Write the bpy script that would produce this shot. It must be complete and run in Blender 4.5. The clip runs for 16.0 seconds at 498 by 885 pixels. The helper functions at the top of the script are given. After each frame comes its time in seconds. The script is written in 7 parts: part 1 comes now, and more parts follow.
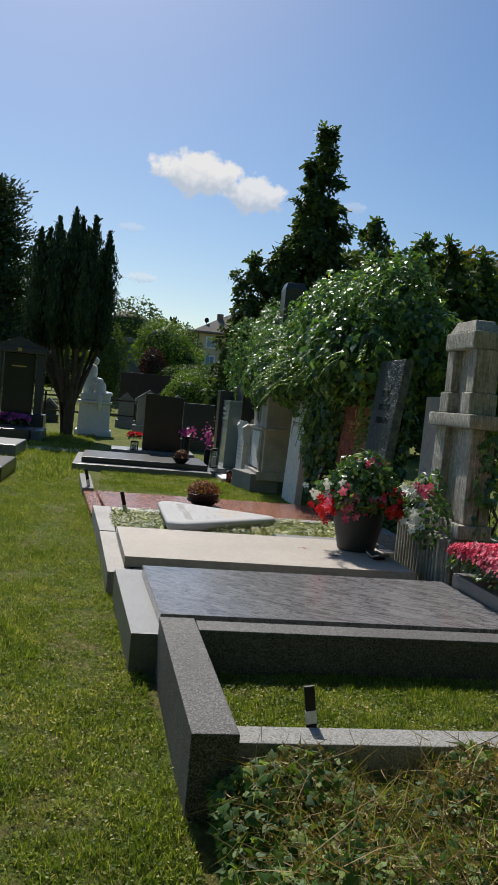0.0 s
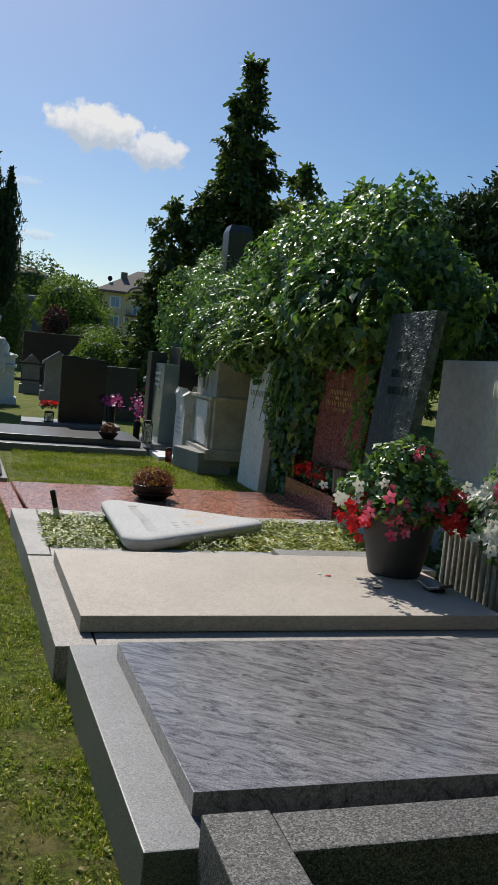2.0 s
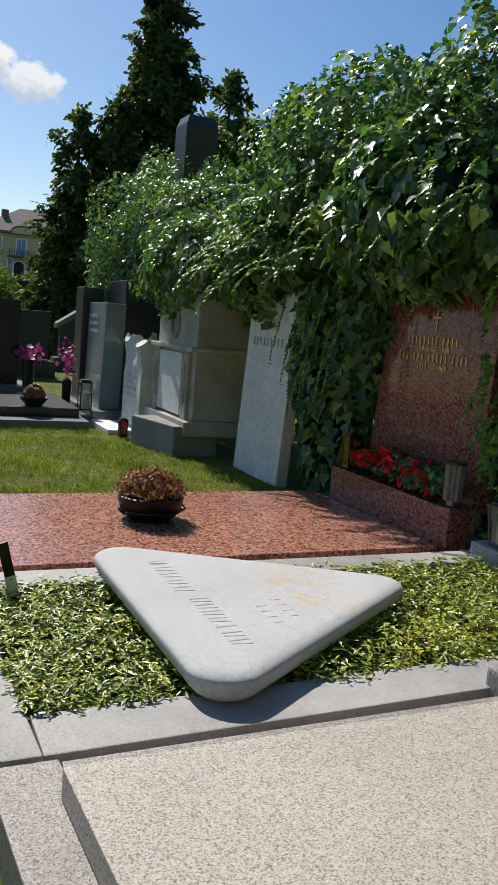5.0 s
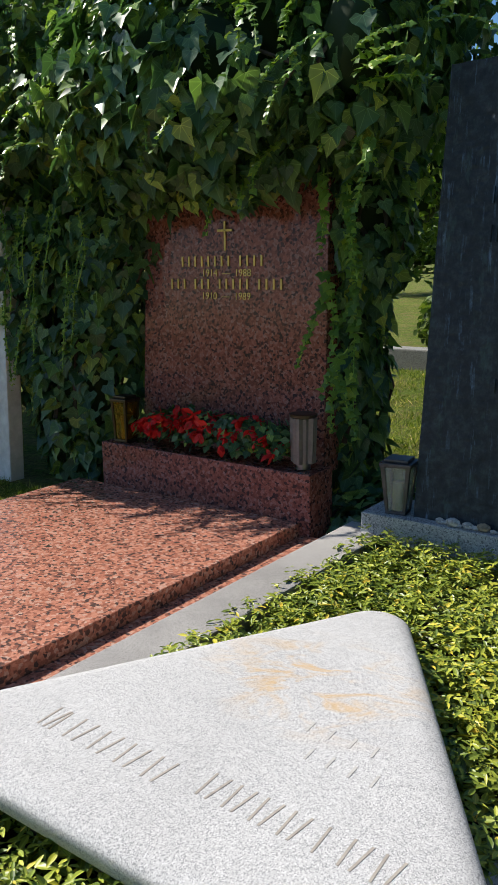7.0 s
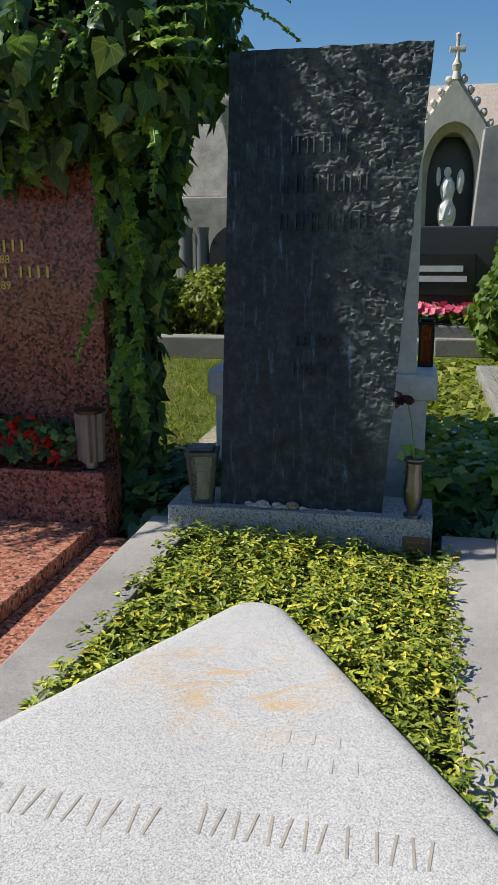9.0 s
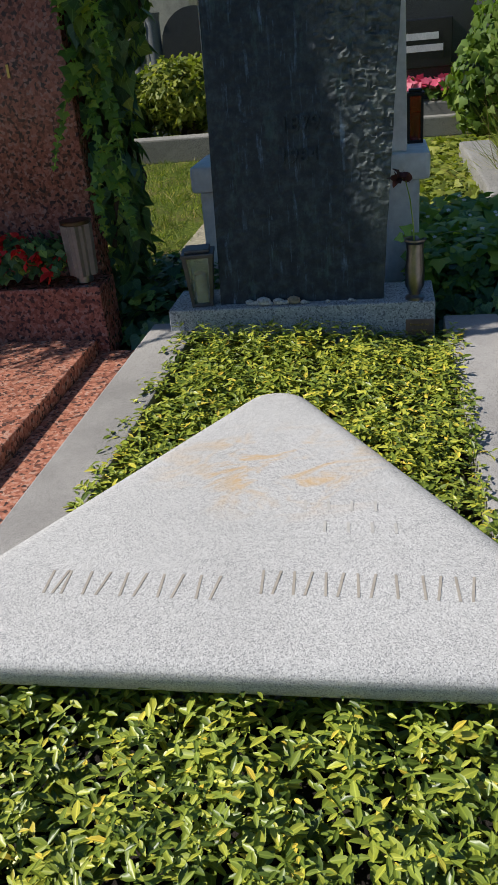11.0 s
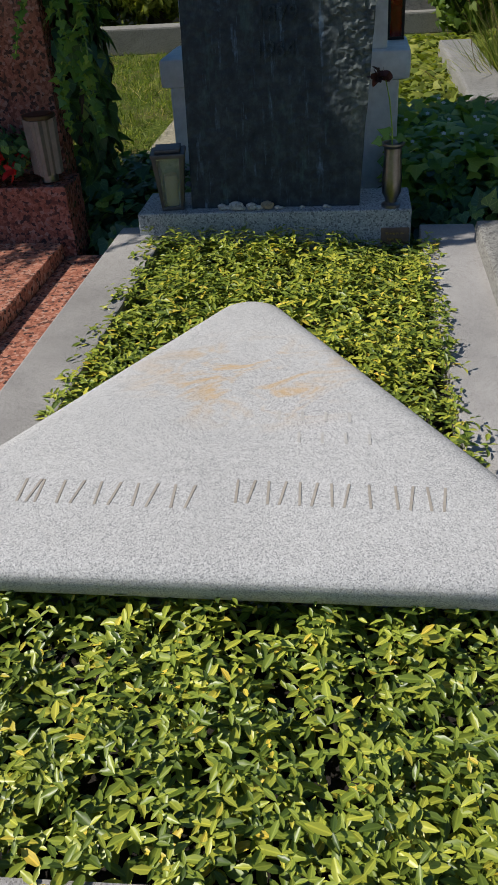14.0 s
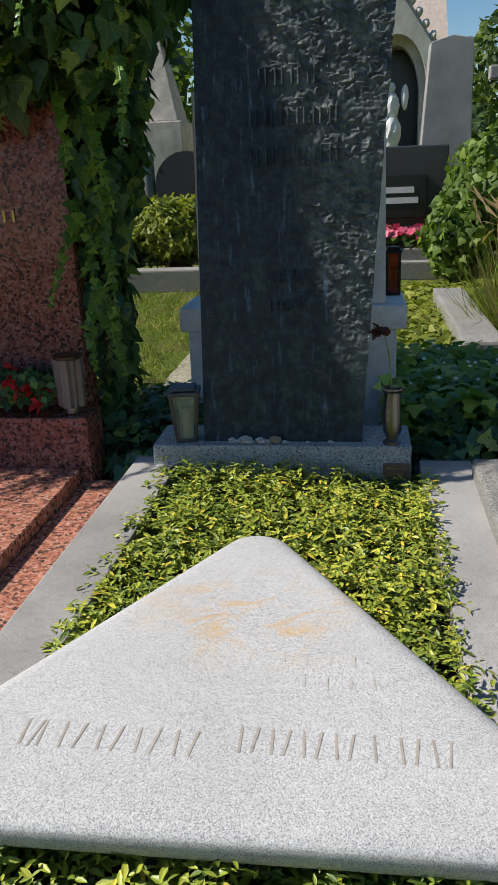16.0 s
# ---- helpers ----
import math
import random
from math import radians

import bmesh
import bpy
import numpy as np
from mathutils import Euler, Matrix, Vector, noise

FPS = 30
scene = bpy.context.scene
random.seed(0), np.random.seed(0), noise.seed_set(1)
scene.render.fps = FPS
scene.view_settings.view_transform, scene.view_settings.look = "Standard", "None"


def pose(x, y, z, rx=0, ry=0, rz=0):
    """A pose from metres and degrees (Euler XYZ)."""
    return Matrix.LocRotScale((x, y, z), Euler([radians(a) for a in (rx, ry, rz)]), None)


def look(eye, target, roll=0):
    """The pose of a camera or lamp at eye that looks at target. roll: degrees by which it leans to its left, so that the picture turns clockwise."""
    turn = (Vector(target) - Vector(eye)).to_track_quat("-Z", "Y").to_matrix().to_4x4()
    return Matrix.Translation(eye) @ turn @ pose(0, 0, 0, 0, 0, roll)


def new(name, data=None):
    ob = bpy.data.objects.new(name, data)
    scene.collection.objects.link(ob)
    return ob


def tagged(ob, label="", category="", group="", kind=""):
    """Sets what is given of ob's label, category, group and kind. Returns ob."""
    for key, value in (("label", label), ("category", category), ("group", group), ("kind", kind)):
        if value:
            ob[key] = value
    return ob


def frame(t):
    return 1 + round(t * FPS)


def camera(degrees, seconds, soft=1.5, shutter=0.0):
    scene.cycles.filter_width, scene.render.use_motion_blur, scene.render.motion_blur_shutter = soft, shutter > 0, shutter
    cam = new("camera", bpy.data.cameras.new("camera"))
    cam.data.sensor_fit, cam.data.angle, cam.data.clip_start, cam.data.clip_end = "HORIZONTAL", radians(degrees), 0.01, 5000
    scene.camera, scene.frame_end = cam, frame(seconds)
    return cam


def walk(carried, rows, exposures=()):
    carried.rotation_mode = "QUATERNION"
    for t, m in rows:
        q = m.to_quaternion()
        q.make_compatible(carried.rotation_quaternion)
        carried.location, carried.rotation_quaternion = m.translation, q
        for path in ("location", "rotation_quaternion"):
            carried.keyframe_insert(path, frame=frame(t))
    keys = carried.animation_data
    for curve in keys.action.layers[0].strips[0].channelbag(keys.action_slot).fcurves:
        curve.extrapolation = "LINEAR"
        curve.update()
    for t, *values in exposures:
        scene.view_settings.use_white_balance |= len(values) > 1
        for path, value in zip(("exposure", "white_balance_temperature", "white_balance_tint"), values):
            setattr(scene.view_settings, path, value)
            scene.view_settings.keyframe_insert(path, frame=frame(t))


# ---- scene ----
cam = camera(34.6, 16.0)
PATH = [
    (0, (0.738, -3.063, 1.424), (1.077, -1.094, 1.318), 5.3),
    (0.5, (0.654, -2.557, 1.432), (1.067, -0.603, 1.316), 5.9),
    (1, (0.644, -2.014, 1.391), (1.091, -0.068, 1.271), 6.7),
    (1.5, (0.565, -1.452, 1.411), (1.066, 0.479, 1.265), 6.4),
    (2, (0.533, -0.887, 1.392), (1.113, 1.018, 1.214), 5.3),
    (2.5, (0.52, -0.33, 1.357), (1.171, 1.55, 1.146), 4.3),
    (3, (0.472, 0.209, 1.324), (1.169, 2.069, 1.096), 4.3),
    (3.5, (0.509, 0.744, 1.272), (1.223, 2.597, 1.034), 4.9),
    (3.7, (0.495, 0.96, 1.287), (1.212, 2.81, 1.037), 5.6),
    (5.8, (0.452, 2.947, 1.234), (1.489, 4.622, 0.889), 2.6),
    (6, (0.458, 3.131, 1.232), (1.568, 4.755, 0.869), 2.0),
    (6.5, (0.41, 3.547, 1.227), (1.746, 4.981, 0.83), 0.7),
    (7, (0.47, 3.927, 1.239), (2.045, 5.081, 0.806), -0.7),
    (7.5, (0.48, 4.234, 1.205), (2.261, 5.022, 0.751), 0.3),
    (7.6, (0.468, 4.284, 1.211), (2.279, 5.0, 0.756), -0.4),
    (8, (0.387, 4.424, 1.27), (2.27, 4.89, 0.782), 0.6),
    (8.2, (0.372, 4.432, 1.246), (2.274, 4.856, 0.795), 0.7),
    (10.3, (0.301, 4.563, 1.266), (2.145, 4.906, 0.571), -4.4),
    (10.5, (0.296, 4.564, 1.245), (2.111, 4.911, 0.479), -5.0),
    (11, (0.285, 4.569, 1.212), (2.032, 4.907, 0.299), -5.6),
    (11.5, (0.281, 4.575, 1.204), (1.975, 4.881, 0.186), -5.4),
    (12, (0.289, 4.578, 1.199), (1.939, 4.861, 0.105), -5.0),
    (12.5, (0.298, 4.582, 1.191), (1.919, 4.855, 0.053), -5.1),
    (13, (0.301, 4.583, 1.195), (1.905, 4.854, 0.032), -4.9),
    (13.5, (0.299, 4.592, 1.195), (1.91, 4.858, 0.041), -4.6),
    (14, (0.292, 4.589, 1.206), (1.936, 4.842, 0.095), -3.9),
    (14.5, (0.286, 4.587, 1.224), (1.985, 4.836, 0.198), -3.4),
    (15, (0.277, 4.586, 1.249), (2.038, 4.843, 0.338), -3.1),
    (15.5, (0.27, 4.579, 1.276), (2.095, 4.848, 0.502), -3.0),
    (16, (0.262, 4.584, 1.305), (2.134, 4.857, 0.656), -2.4),
]
walk(cam, [(t, look(eye, target, roll)) for t, eye, target, roll in PATH], exposures=((0.0, -0.05), (3.5, 0.0), (6.0, 0.25), (7.2, 0.36), (8.0, 0.3), (10.5, 0.1), (12.5, -0.1), (13.5, -0.12), (15.0, -0.05), (16.0, 0.17)))

# ---- world, sun ----
SUN_DIR = Vector((-0.13, 1.0, 1.03)).normalized()
world = bpy.data.worlds.new("sky")
scene.world = world
world.use_nodes = True
wn = world.node_tree
sky = wn.nodes.new("ShaderNodeTexSky")
sky.sky_type, sky.sun_disc = "NISHITA", False
sky.sun_elevation = math.asin(SUN_DIR.z)
sky.sun_rotation = math.atan2(SUN_DIR.x, SUN_DIR.y)
sky.air_density, sky.dust_density, sky.ozone_density = 1.0, 0.65, 1.2
sat = wn.nodes.new("ShaderNodeHueSaturation")
sat.inputs["Saturation"].default_value = 1.36
sat.inputs["Hue"].default_value = 0.5025
wn.links.new(sky.outputs["Color"], sat.inputs["Color"])
wn.links.new(sat.outputs["Color"], wn.nodes["Background"].inputs["Color"])
wn.nodes["Background"].inputs["Strength"].default_value = 0.096
sun = new("sun", bpy.data.lights.new("sun", "SUN"))
sun.data.energy, sun.data.angle, sun.data.color = 5.0, radians(0.55), (1.0, 0.95, 0.87)
sun.matrix_world = look(SUN_DIR * 50, (0, 0, 0))

# ---- materials ----


def shader(name, rough=0.6, metal=0.0, spec=0.5):
    m = bpy.data.materials.new(name)
    m.use_nodes = True
    nt = m.node_tree
    b = nt.nodes["Principled BSDF"]
    b.inputs["Roughness"].default_value = rough
    b.inputs["Metallic"].default_value = metal
    b.inputs["Specular IOR Level"].default_value = spec
    return m, nt, b


def ramp(nt, fac, stops):
    r = nt.nodes.new("ShaderNodeValToRGB")
    e = r.color_ramp.elements
    while len(e) < len(stops):
        e.new(0.5)
    for el, (p, c) in zip(e, stops):
        el.position, el.color = p, (*c, 1)
    nt.links.new(fac, r.inputs["Fac"])
    return r.outputs["Color"]


def coords(nt, scale=(1, 1, 1), rot=(0, 0, 0)):
    tc = nt.nodes.new("ShaderNodeTexCoord")
    mp = nt.nodes.new("ShaderNodeMapping")
    mp.inputs["Scale"].default_value = scale
    mp.inputs["Rotation"].default_value = [radians(a) for a in rot]
    nt.links.new(tc.outputs["Object"], mp.inputs["Vector"])
    return mp.outputs["Vector"]


def streak_coords(nt, turn, scale):
    """Coordinates turned first, then stretched, for streaks that run at an angle in plan."""
    mp = nt.nodes.new("ShaderNodeMapping")
    mp.inputs["Scale"].default_value = scale
    nt.links.new(coords(nt, (1, 1, 1), (0, 0, turn)), mp.inputs["Vector"])
    return mp.outputs["Vector"]


def noise_tex(nt, vec, scale, detail=4.0, rough=0.6, dist=0.0):
    n = nt.nodes.new("ShaderNodeTexNoise")
    n.inputs["Scale"].default_value, n.inputs["Detail"].default_value = scale, detail
    n.inputs["Roughness"].default_value, n.inputs["Distortion"].default_value = rough, dist
    if vec:
        nt.links.new(vec, n.inputs["Vector"])
    return n.outputs["Fac"]


def voronoi(nt, vec, scale, out="Color"):
    n = nt.nodes.new("ShaderNodeTexVoronoi")
    n.inputs["Scale"].default_value = scale
    nt.links.new(vec, n.inputs["Vector"])
    return n.outputs[out]


def mix(nt, a, b, fac, mode="MIX"):
    n = nt.nodes.new("ShaderNodeMix")
    n.data_type, n.blend_type = "RGBA", mode
    for key, v in ((0, fac), (6, a), (7, b)):
        if hasattr(v, "node"):
            nt.links.new(v, n.inputs[key])
        elif key == 0:
            n.inputs[0].default_value = v
        else:
            n.inputs[key].default_value = (*v, 1)
    return n.outputs[2]


def bump(nt, b, height, strength, distance=0.01):
    n = nt.nodes.new("ShaderNodeBump")
    n.inputs["Strength"].default_value, n.inputs["Distance"].default_value = strength, distance
    nt.links.new(height, n.inputs["Height"])
    nt.links.new(n.outputs["Normal"], b.inputs["Normal"])


def vary(nt, col, lo=0.82, hi=1.12, scale=1.3):
    """Stains and unevenness over a colour at a large scale."""
    v = coords(nt)
    n = ramp(nt, noise_tex(nt, v, scale, 6, 0.65), [(0.3, (lo, lo, lo)), (0.7, (hi, hi, hi))])
    return mix(nt, col, n, 1.0, "MULTIPLY")


def granite(name, dark, mid, light, grain=220, rough=0.55, relief=0.15, lo=0.8, hi=1.12, spec=0.5):
    m, nt, b = shader(name, rough, 0, spec)
    v = coords(nt)
    cells = nt.nodes.new("ShaderNodeSeparateColor")
    nt.links.new(voronoi(nt, v, grain), cells.inputs["Color"])
    c = ramp(nt, cells.outputs["Red"], [(0.0, dark), (0.22, dark), (0.32, mid), (0.66, mid), (0.78, light), (1.0, light)])
    n = noise_tex(nt, v, grain * 0.35, 5)
    c = mix(nt, c, mid, ramp(nt, n, [(0.35, (0, 0, 0)), (0.75, (0.8, 0.8, 0.8))]))
    c = vary(nt, c, lo, hi)
    nt.links.new(c, b.inputs["Base Color"])
    bump(nt, b, n, relief, 0.004)
    return m


def plain(name, col, rough=0.6, metal=0.0, lo=0.85, hi=1.1, scale=6.0, relief=0.0, grain=60):
    m, nt, b = shader(name, rough, metal)
    v = coords(nt)
    fine = ramp(nt, noise_tex(nt, v, grain, 5), [(0.3, tuple(x * 0.85 for x in col)), (0.7, tuple(min(1, x * 1.1) for x in col))])
    nt.links.new(vary(nt, fine, lo, hi, scale), b.inputs["Base Color"])
    if relief:
        bump(nt, b, noise_tex(nt, v, grain, 6), relief, 0.01)
    return m


def vein_lines(nt, kind):
    """Thin lines on a leaf, in its own flat coordinates: a midrib, or veins that spread from the stalk like a hand-fan."""
    uv = nt.nodes.new("ShaderNodeUVMap")
    uv.uv_map = "leaf"
    sep = nt.nodes.new("ShaderNodeSeparateXYZ")
    nt.links.new(uv.outputs["UV"], sep.inputs[0])

    def calc(op, p, q=None):
        n = nt.nodes.new("ShaderNodeMath")
        n.operation = op
        for i, v in enumerate((p, q)):
            if v is None:
                continue
            if hasattr(v, "node"):
                nt.links.new(v, n.inputs[i])
            else:
                n.inputs[i].default_value = v
        return n.outputs[0]
    u, v = sep.outputs["X"], sep.outputs["Y"]
    if kind == "midrib":
        line = calc("ABSOLUTE", u)
        return ramp(nt, line, [(0.0, (1, 1, 1)), (0.022, (1, 1, 1)), (0.045, (0, 0, 0))])
    r = calc("SQRT", calc("ADD", calc("MULTIPLY", u, u), calc("MULTIPLY", v, v)))
    turn_ = calc("ARCTAN2", u, v)
    line = calc("MULTIPLY", calc("ABSOLUTE", calc("SINE", calc("MULTIPLY", turn_, 4.6))), r)
    return ramp(nt, line, [(0.0, (1, 1, 1)), (0.03, (0.8, 0.8, 0.8)), (0.075, (0, 0, 0))])


def leaf_mat(name, stops, rough=0.45, trans=0.3, spec=0.5, through_tint=(1.25, 1.35, 0.55), dry=0.0, dry_tint=(2.0, 1.55, 2.6), veins="", vein_tint=(1.9, 1.75, 1.9)):
    """Leaves: each island takes its own colour out of the stops; some light passes through; veins where they show."""
    m, nt, b = shader(name, rough, 0, spec)
    g = nt.nodes.new("ShaderNodeNewGeometry")
    c = ramp(nt, g.outputs["Random Per Island"], stops)
    v = coords(nt)
    c = mix(nt, c, ramp(nt, noise_tex(nt, v, 3.0, 3), [(0.3, (0.75, 0.78, 0.7)), (0.7, (1.15, 1.12, 1.05))]), 1.0, "MULTIPLY")
    if dry:
        patch = ramp(nt, noise_tex(nt, v, 1.6, 6, 0.7), [(0.46, (0, 0, 0)), (0.68, (dry, dry, dry))])
        c = mix(nt, c, mix(nt, c, dry_tint, 1.0, "MULTIPLY"), patch)
    if veins:
        c = mix(nt, c, mix(nt, c, vein_tint, 1.0, "MULTIPLY"), vein_lines(nt, veins))
    nt.links.new(c, b.inputs["Base Color"])
    t = nt.nodes.new("ShaderNodeBsdfTranslucent")
    nt.links.new(mix(nt, c, through_tint, 1.0, "MULTIPLY"), t.inputs["Color"])
    s = nt.nodes.new("ShaderNodeMixShader")
    s.inputs[0].default_value = trans
    nt.links.new(b.outputs[0], s.inputs[1])
    nt.links.new(t.outputs[0], s.inputs[2])
    nt.links.new(s.outputs[0], nt.nodes["Material Output"].inputs["Surface"])
    return m


def glass_mat(name, col=(0.9, 0.95, 0.95), rough=0.08):
    m, nt, b = shader(name, rough)
    b.inputs["Transmission Weight"].default_value = 0.9
    b.inputs["Base Color"].default_value = (*col, 1)
    return m


M_KERB = granite("rough_grey_granite", (0.02, 0.02, 0.02), (0.09, 0.087, 0.082), (0.22, 0.21, 0.2), 230, 0.7, 0.45, 0.7, 1.15, 0.3)
M_CONCRETE = granite("weathered_concrete", (0.14, 0.135, 0.12), (0.27, 0.26, 0.24), (0.36, 0.35, 0.32), 160, 0.85, 0.5, 0.7, 1.1)
M_TAN = granite("tan_granite", (0.17, 0.145, 0.125), (0.45, 0.395, 0.335), (0.6, 0.54, 0.465), 280, 0.65, 0.15, 0.88, 1.06, 0.3)
M_TANKERB = granite("tan_granite_kerb", (0.07, 0.06, 0.055), (0.29, 0.26, 0.23), (0.47, 0.43, 0.38), 260, 0.6, 0.25, 0.7, 1.12)
M_BASE = granite("blue_grey_granite", (0.1, 0.11, 0.12), (0.36, 0.38, 0.39), (0.56, 0.58, 0.58), 190, 0.6, 0.2)
M_PINKGREY = granite("smooth_grey_kerb", (0.2, 0.19, 0.18), (0.4, 0.38, 0.36), (0.5, 0.48, 0.46), 480, 0.7, 0.2, 0.55, 1.1)
M_BLACK = granite("polished_black_granite", (0.01, 0.01, 0.011), (0.018, 0.018, 0.019), (0.04, 0.04, 0.04), 300, 0.22, 0.02)
M_DARK = granite("dark_grey_granite", (0.02, 0.02, 0.021), (0.05, 0.05, 0.052), (0.1, 0.1, 0.1), 240, 0.3, 0.05)
M_MIDGREY = granite("grey_granite", (0.07, 0.075, 0.08), (0.17, 0.18, 0.19), (0.27, 0.28, 0.29), 240, 0.35, 0.1)
# Blue-green base lightened to hold the sky reflected in the polished face.
M_TEAL = granite("polished_blue_green_granite", (0.1, 0.14, 0.15), (0.2, 0.26, 0.275), (0.32, 0.38, 0.39), 240, 0.15, 0.03)
M_LIME = plain("weathered_limestone", (0.5, 0.46, 0.39), 0.9, 0, 0.6, 1.1, 3, 0.9, 45)
def tooled_stone():
    """Weathered limestone with upright tooling grooves."""
    m, nt, b = shader("tooled_limestone", 0.95)
    v = coords(nt)
    groove = noise_tex(nt, coords(nt, (75, 75, 5)), 1.0, 4, 0.6)
    c = ramp(nt, noise_tex(nt, v, 30, 6), [(0.3, (0.36, 0.335, 0.28)), (0.7, (0.62, 0.58, 0.51))])
    c = mix(nt, c, ramp(nt, groove, [(0.35, (0.6, 0.6, 0.58)), (0.6, (1.08, 1.08, 1.08))]), 1.0, "MULTIPLY")
    nt.links.new(vary(nt, c, 0.6, 1.12, 3.0), b.inputs["Base Color"])
    bump(nt, b, groove, 1.0, 0.012)
    return m


M_TOOLED = tooled_stone()
M_MARBLE = plain("white_marble", (0.8, 0.8, 0.79), 0.5, 0, 0.78, 1.0, 2.5, 0.1, 20)
M_STATUE = plain("clean_white_marble", (0.84, 0.84, 0.83), 0.5, 0, 0.9, 1.0, 3, 0.1, 20)
M_MARBLE_ROUGH = plain("broken_white_marble", (0.66, 0.65, 0.62), 0.8, 0, 0.8, 1.06, 4, 0.8, 30)
M_STUCCO = plain("stained_stucco", (0.5, 0.46, 0.4), 0.9, 0, 0.55, 1.1, 2.2, 0.6, 40)
M_IRON = plain("black_iron", (0.015, 0.015, 0.016), 0.45, 0.6)
M_BRONZE = plain("aged_bronze", (0.1, 0.075, 0.05), 0.38, 0.85)
M_STEEL = plain("dark_brushed_metal", (0.24, 0.24, 0.245), 0.3, 1.0)
M_PATINA = plain("dark_patinated_metal", (0.09, 0.09, 0.1), 0.45, 0.7, 0.7, 1.2, 14)
M_GOLD = plain("gilding", (0.62, 0.42, 0.13), 0.35, 0.8)
M_POT = plain("dark_grey_plastic", (0.035, 0.035, 0.037), 0.5, 0, 0.9, 1.1, 4)
M_SOIL = plain("dark_soil", (0.022, 0.017, 0.012), 0.95, 0, 0.6, 1.3, 8, 1.0, 50)
M_BARK = plain("brown_bark", (0.11, 0.08, 0.06), 0.9, 0, 0.6, 1.2, 6, 1.0, 30)
M_CANDLE = plain("candle_wax", (0.66, 0.58, 0.4), 0.5)
M_GLASS = glass_mat("lantern_glass", (0.8, 0.86, 0.84), 0.15)
M_AMBER = glass_mat("amber_glass", (0.75, 0.45, 0.08), 0.1)
M_REDGLASS = glass_mat("red_glass", (0.5, 0.02, 0.01), 0.1)
M_ENGRAVE = plain("engraved_letters", (0.37, 0.33, 0.28), 0.9)
M_FAINT = plain("faint_engraving", (0.47, 0.45, 0.42), 0.9)
M_WHITE = plain("white_paint", (0.72, 0.72, 0.7), 0.5)
M_PLAQUE = plain("brown_plaque_enamel", (0.19, 0.12, 0.085), 0.5, 0, 0.85, 1.1, 20)
M_CREAM = plain("brown_grey_plastic", (0.2, 0.175, 0.16), 0.4, 0, 0.75, 1.1, 12)
M_PEBBLE = granite("pebble_stone", (0.3, 0.29, 0.27), (0.5, 0.49, 0.46), (0.66, 0.65, 0.62), 120, 0.8, 0.3)
M_BROWNPEBBLE = granite("brown_pebble", (0.24, 0.19, 0.12), (0.36, 0.28, 0.18), (0.44, 0.36, 0.25), 120, 0.8, 0.3)


def red_granite(name, k, rough, spec, pink=1.0):
    m, nt, b = shader(name, rough, 0, spec)
    v = coords(nt)
    cells = nt.nodes.new("ShaderNodeSeparateColor")
    vv = nt.nodes.new("ShaderNodeVectorMath")
    vv.operation = "ADD"
    nz = nt.nodes.new("ShaderNodeTexNoise")
    nz.inputs["Scale"].default_value, nz.inputs["Detail"].default_value = 60, 3
    nt.links.new(v, nz.inputs["Vector"])
    sc = nt.nodes.new("ShaderNodeVectorMath")
    sc.operation = "SCALE"
    sc.inputs["Scale"].default_value = 0.018
    nt.links.new(nz.outputs["Color"], sc.inputs[0])
    nt.links.new(v, vv.inputs[0])
    nt.links.new(sc.outputs[0], vv.inputs[1])
    nt.links.new(voronoi(nt, vv.outputs[0], 85), cells.inputs["Color"])
    c = ramp(nt, cells.outputs["Green"], [(0, (0.05 * k, 0.035 * k, 0.033 * k)), (0.13, (0.09 * k, 0.05 * k, 0.04 * k)), (0.22, (0.19 * k, 0.075 * k, 0.052 * k)), (0.5, (0.29 * k, 0.115 * k, 0.075 * k)), (0.8, (0.38 * k, 0.17 * k, 0.115 * k)), (1, (0.36 * k, 0.23 * k, 0.18 * k))])
    fine = ramp(nt, noise_tex(nt, v, 260, 4), [(0.3, (0.7, 0.7, 0.7)), (0.7, (1.2, 1.2, 1.2))])
    c = vary(nt, mix(nt, c, fine, 1.0, "MULTIPLY"), 0.85, 1.1, 5.0)
    c = mix(nt, c, (1.0, 2 - pink, 1.0), 1.0, "MULTIPLY")
    nt.links.new(c, b.inputs["Base Color"])
    return m


M_RED = red_granite("red_granite", 0.95, 0.07, 0.2, 1.13)
M_REDFLAT = red_granite("red_granite_slab", 1.45, 0.22, 0.45)


def striped_granite():
    m, nt, b = shader("blue_grey_striped_granite", 0.2)
    n = noise_tex(nt, streak_coords(nt, 36, (3.2, 11, 6)), 2.2, 11, 0.8, 1.6)
    c = ramp(nt, n, [(0.37, (0.05, 0.049, 0.051)), (0.45, (0.14, 0.136, 0.139)), (0.52, (0.235, 0.228, 0.231)), (0.68, (0.34, 0.33, 0.328))])
    w = coords(nt)
    fine = ramp(nt, noise_tex(nt, w, 190, 4), [(0.35, (0.55, 0.55, 0.56)), (0.7, (1.4, 1.38, 1.38))])
    c = vary(nt, mix(nt, c, fine, 1.0, "MULTIPLY"), 0.84, 1.12, 3.0)
    nt.links.new(c, b.inputs["Base Color"])
    return m


M_BLUE = striped_granite()
M_BLUEKERB = granite("blue_grey_kerb_granite", (0.06, 0.062, 0.067), (0.15, 0.152, 0.158), (0.25, 0.25, 0.252), 300, 0.45, 0.1, 0.7, 1.15)


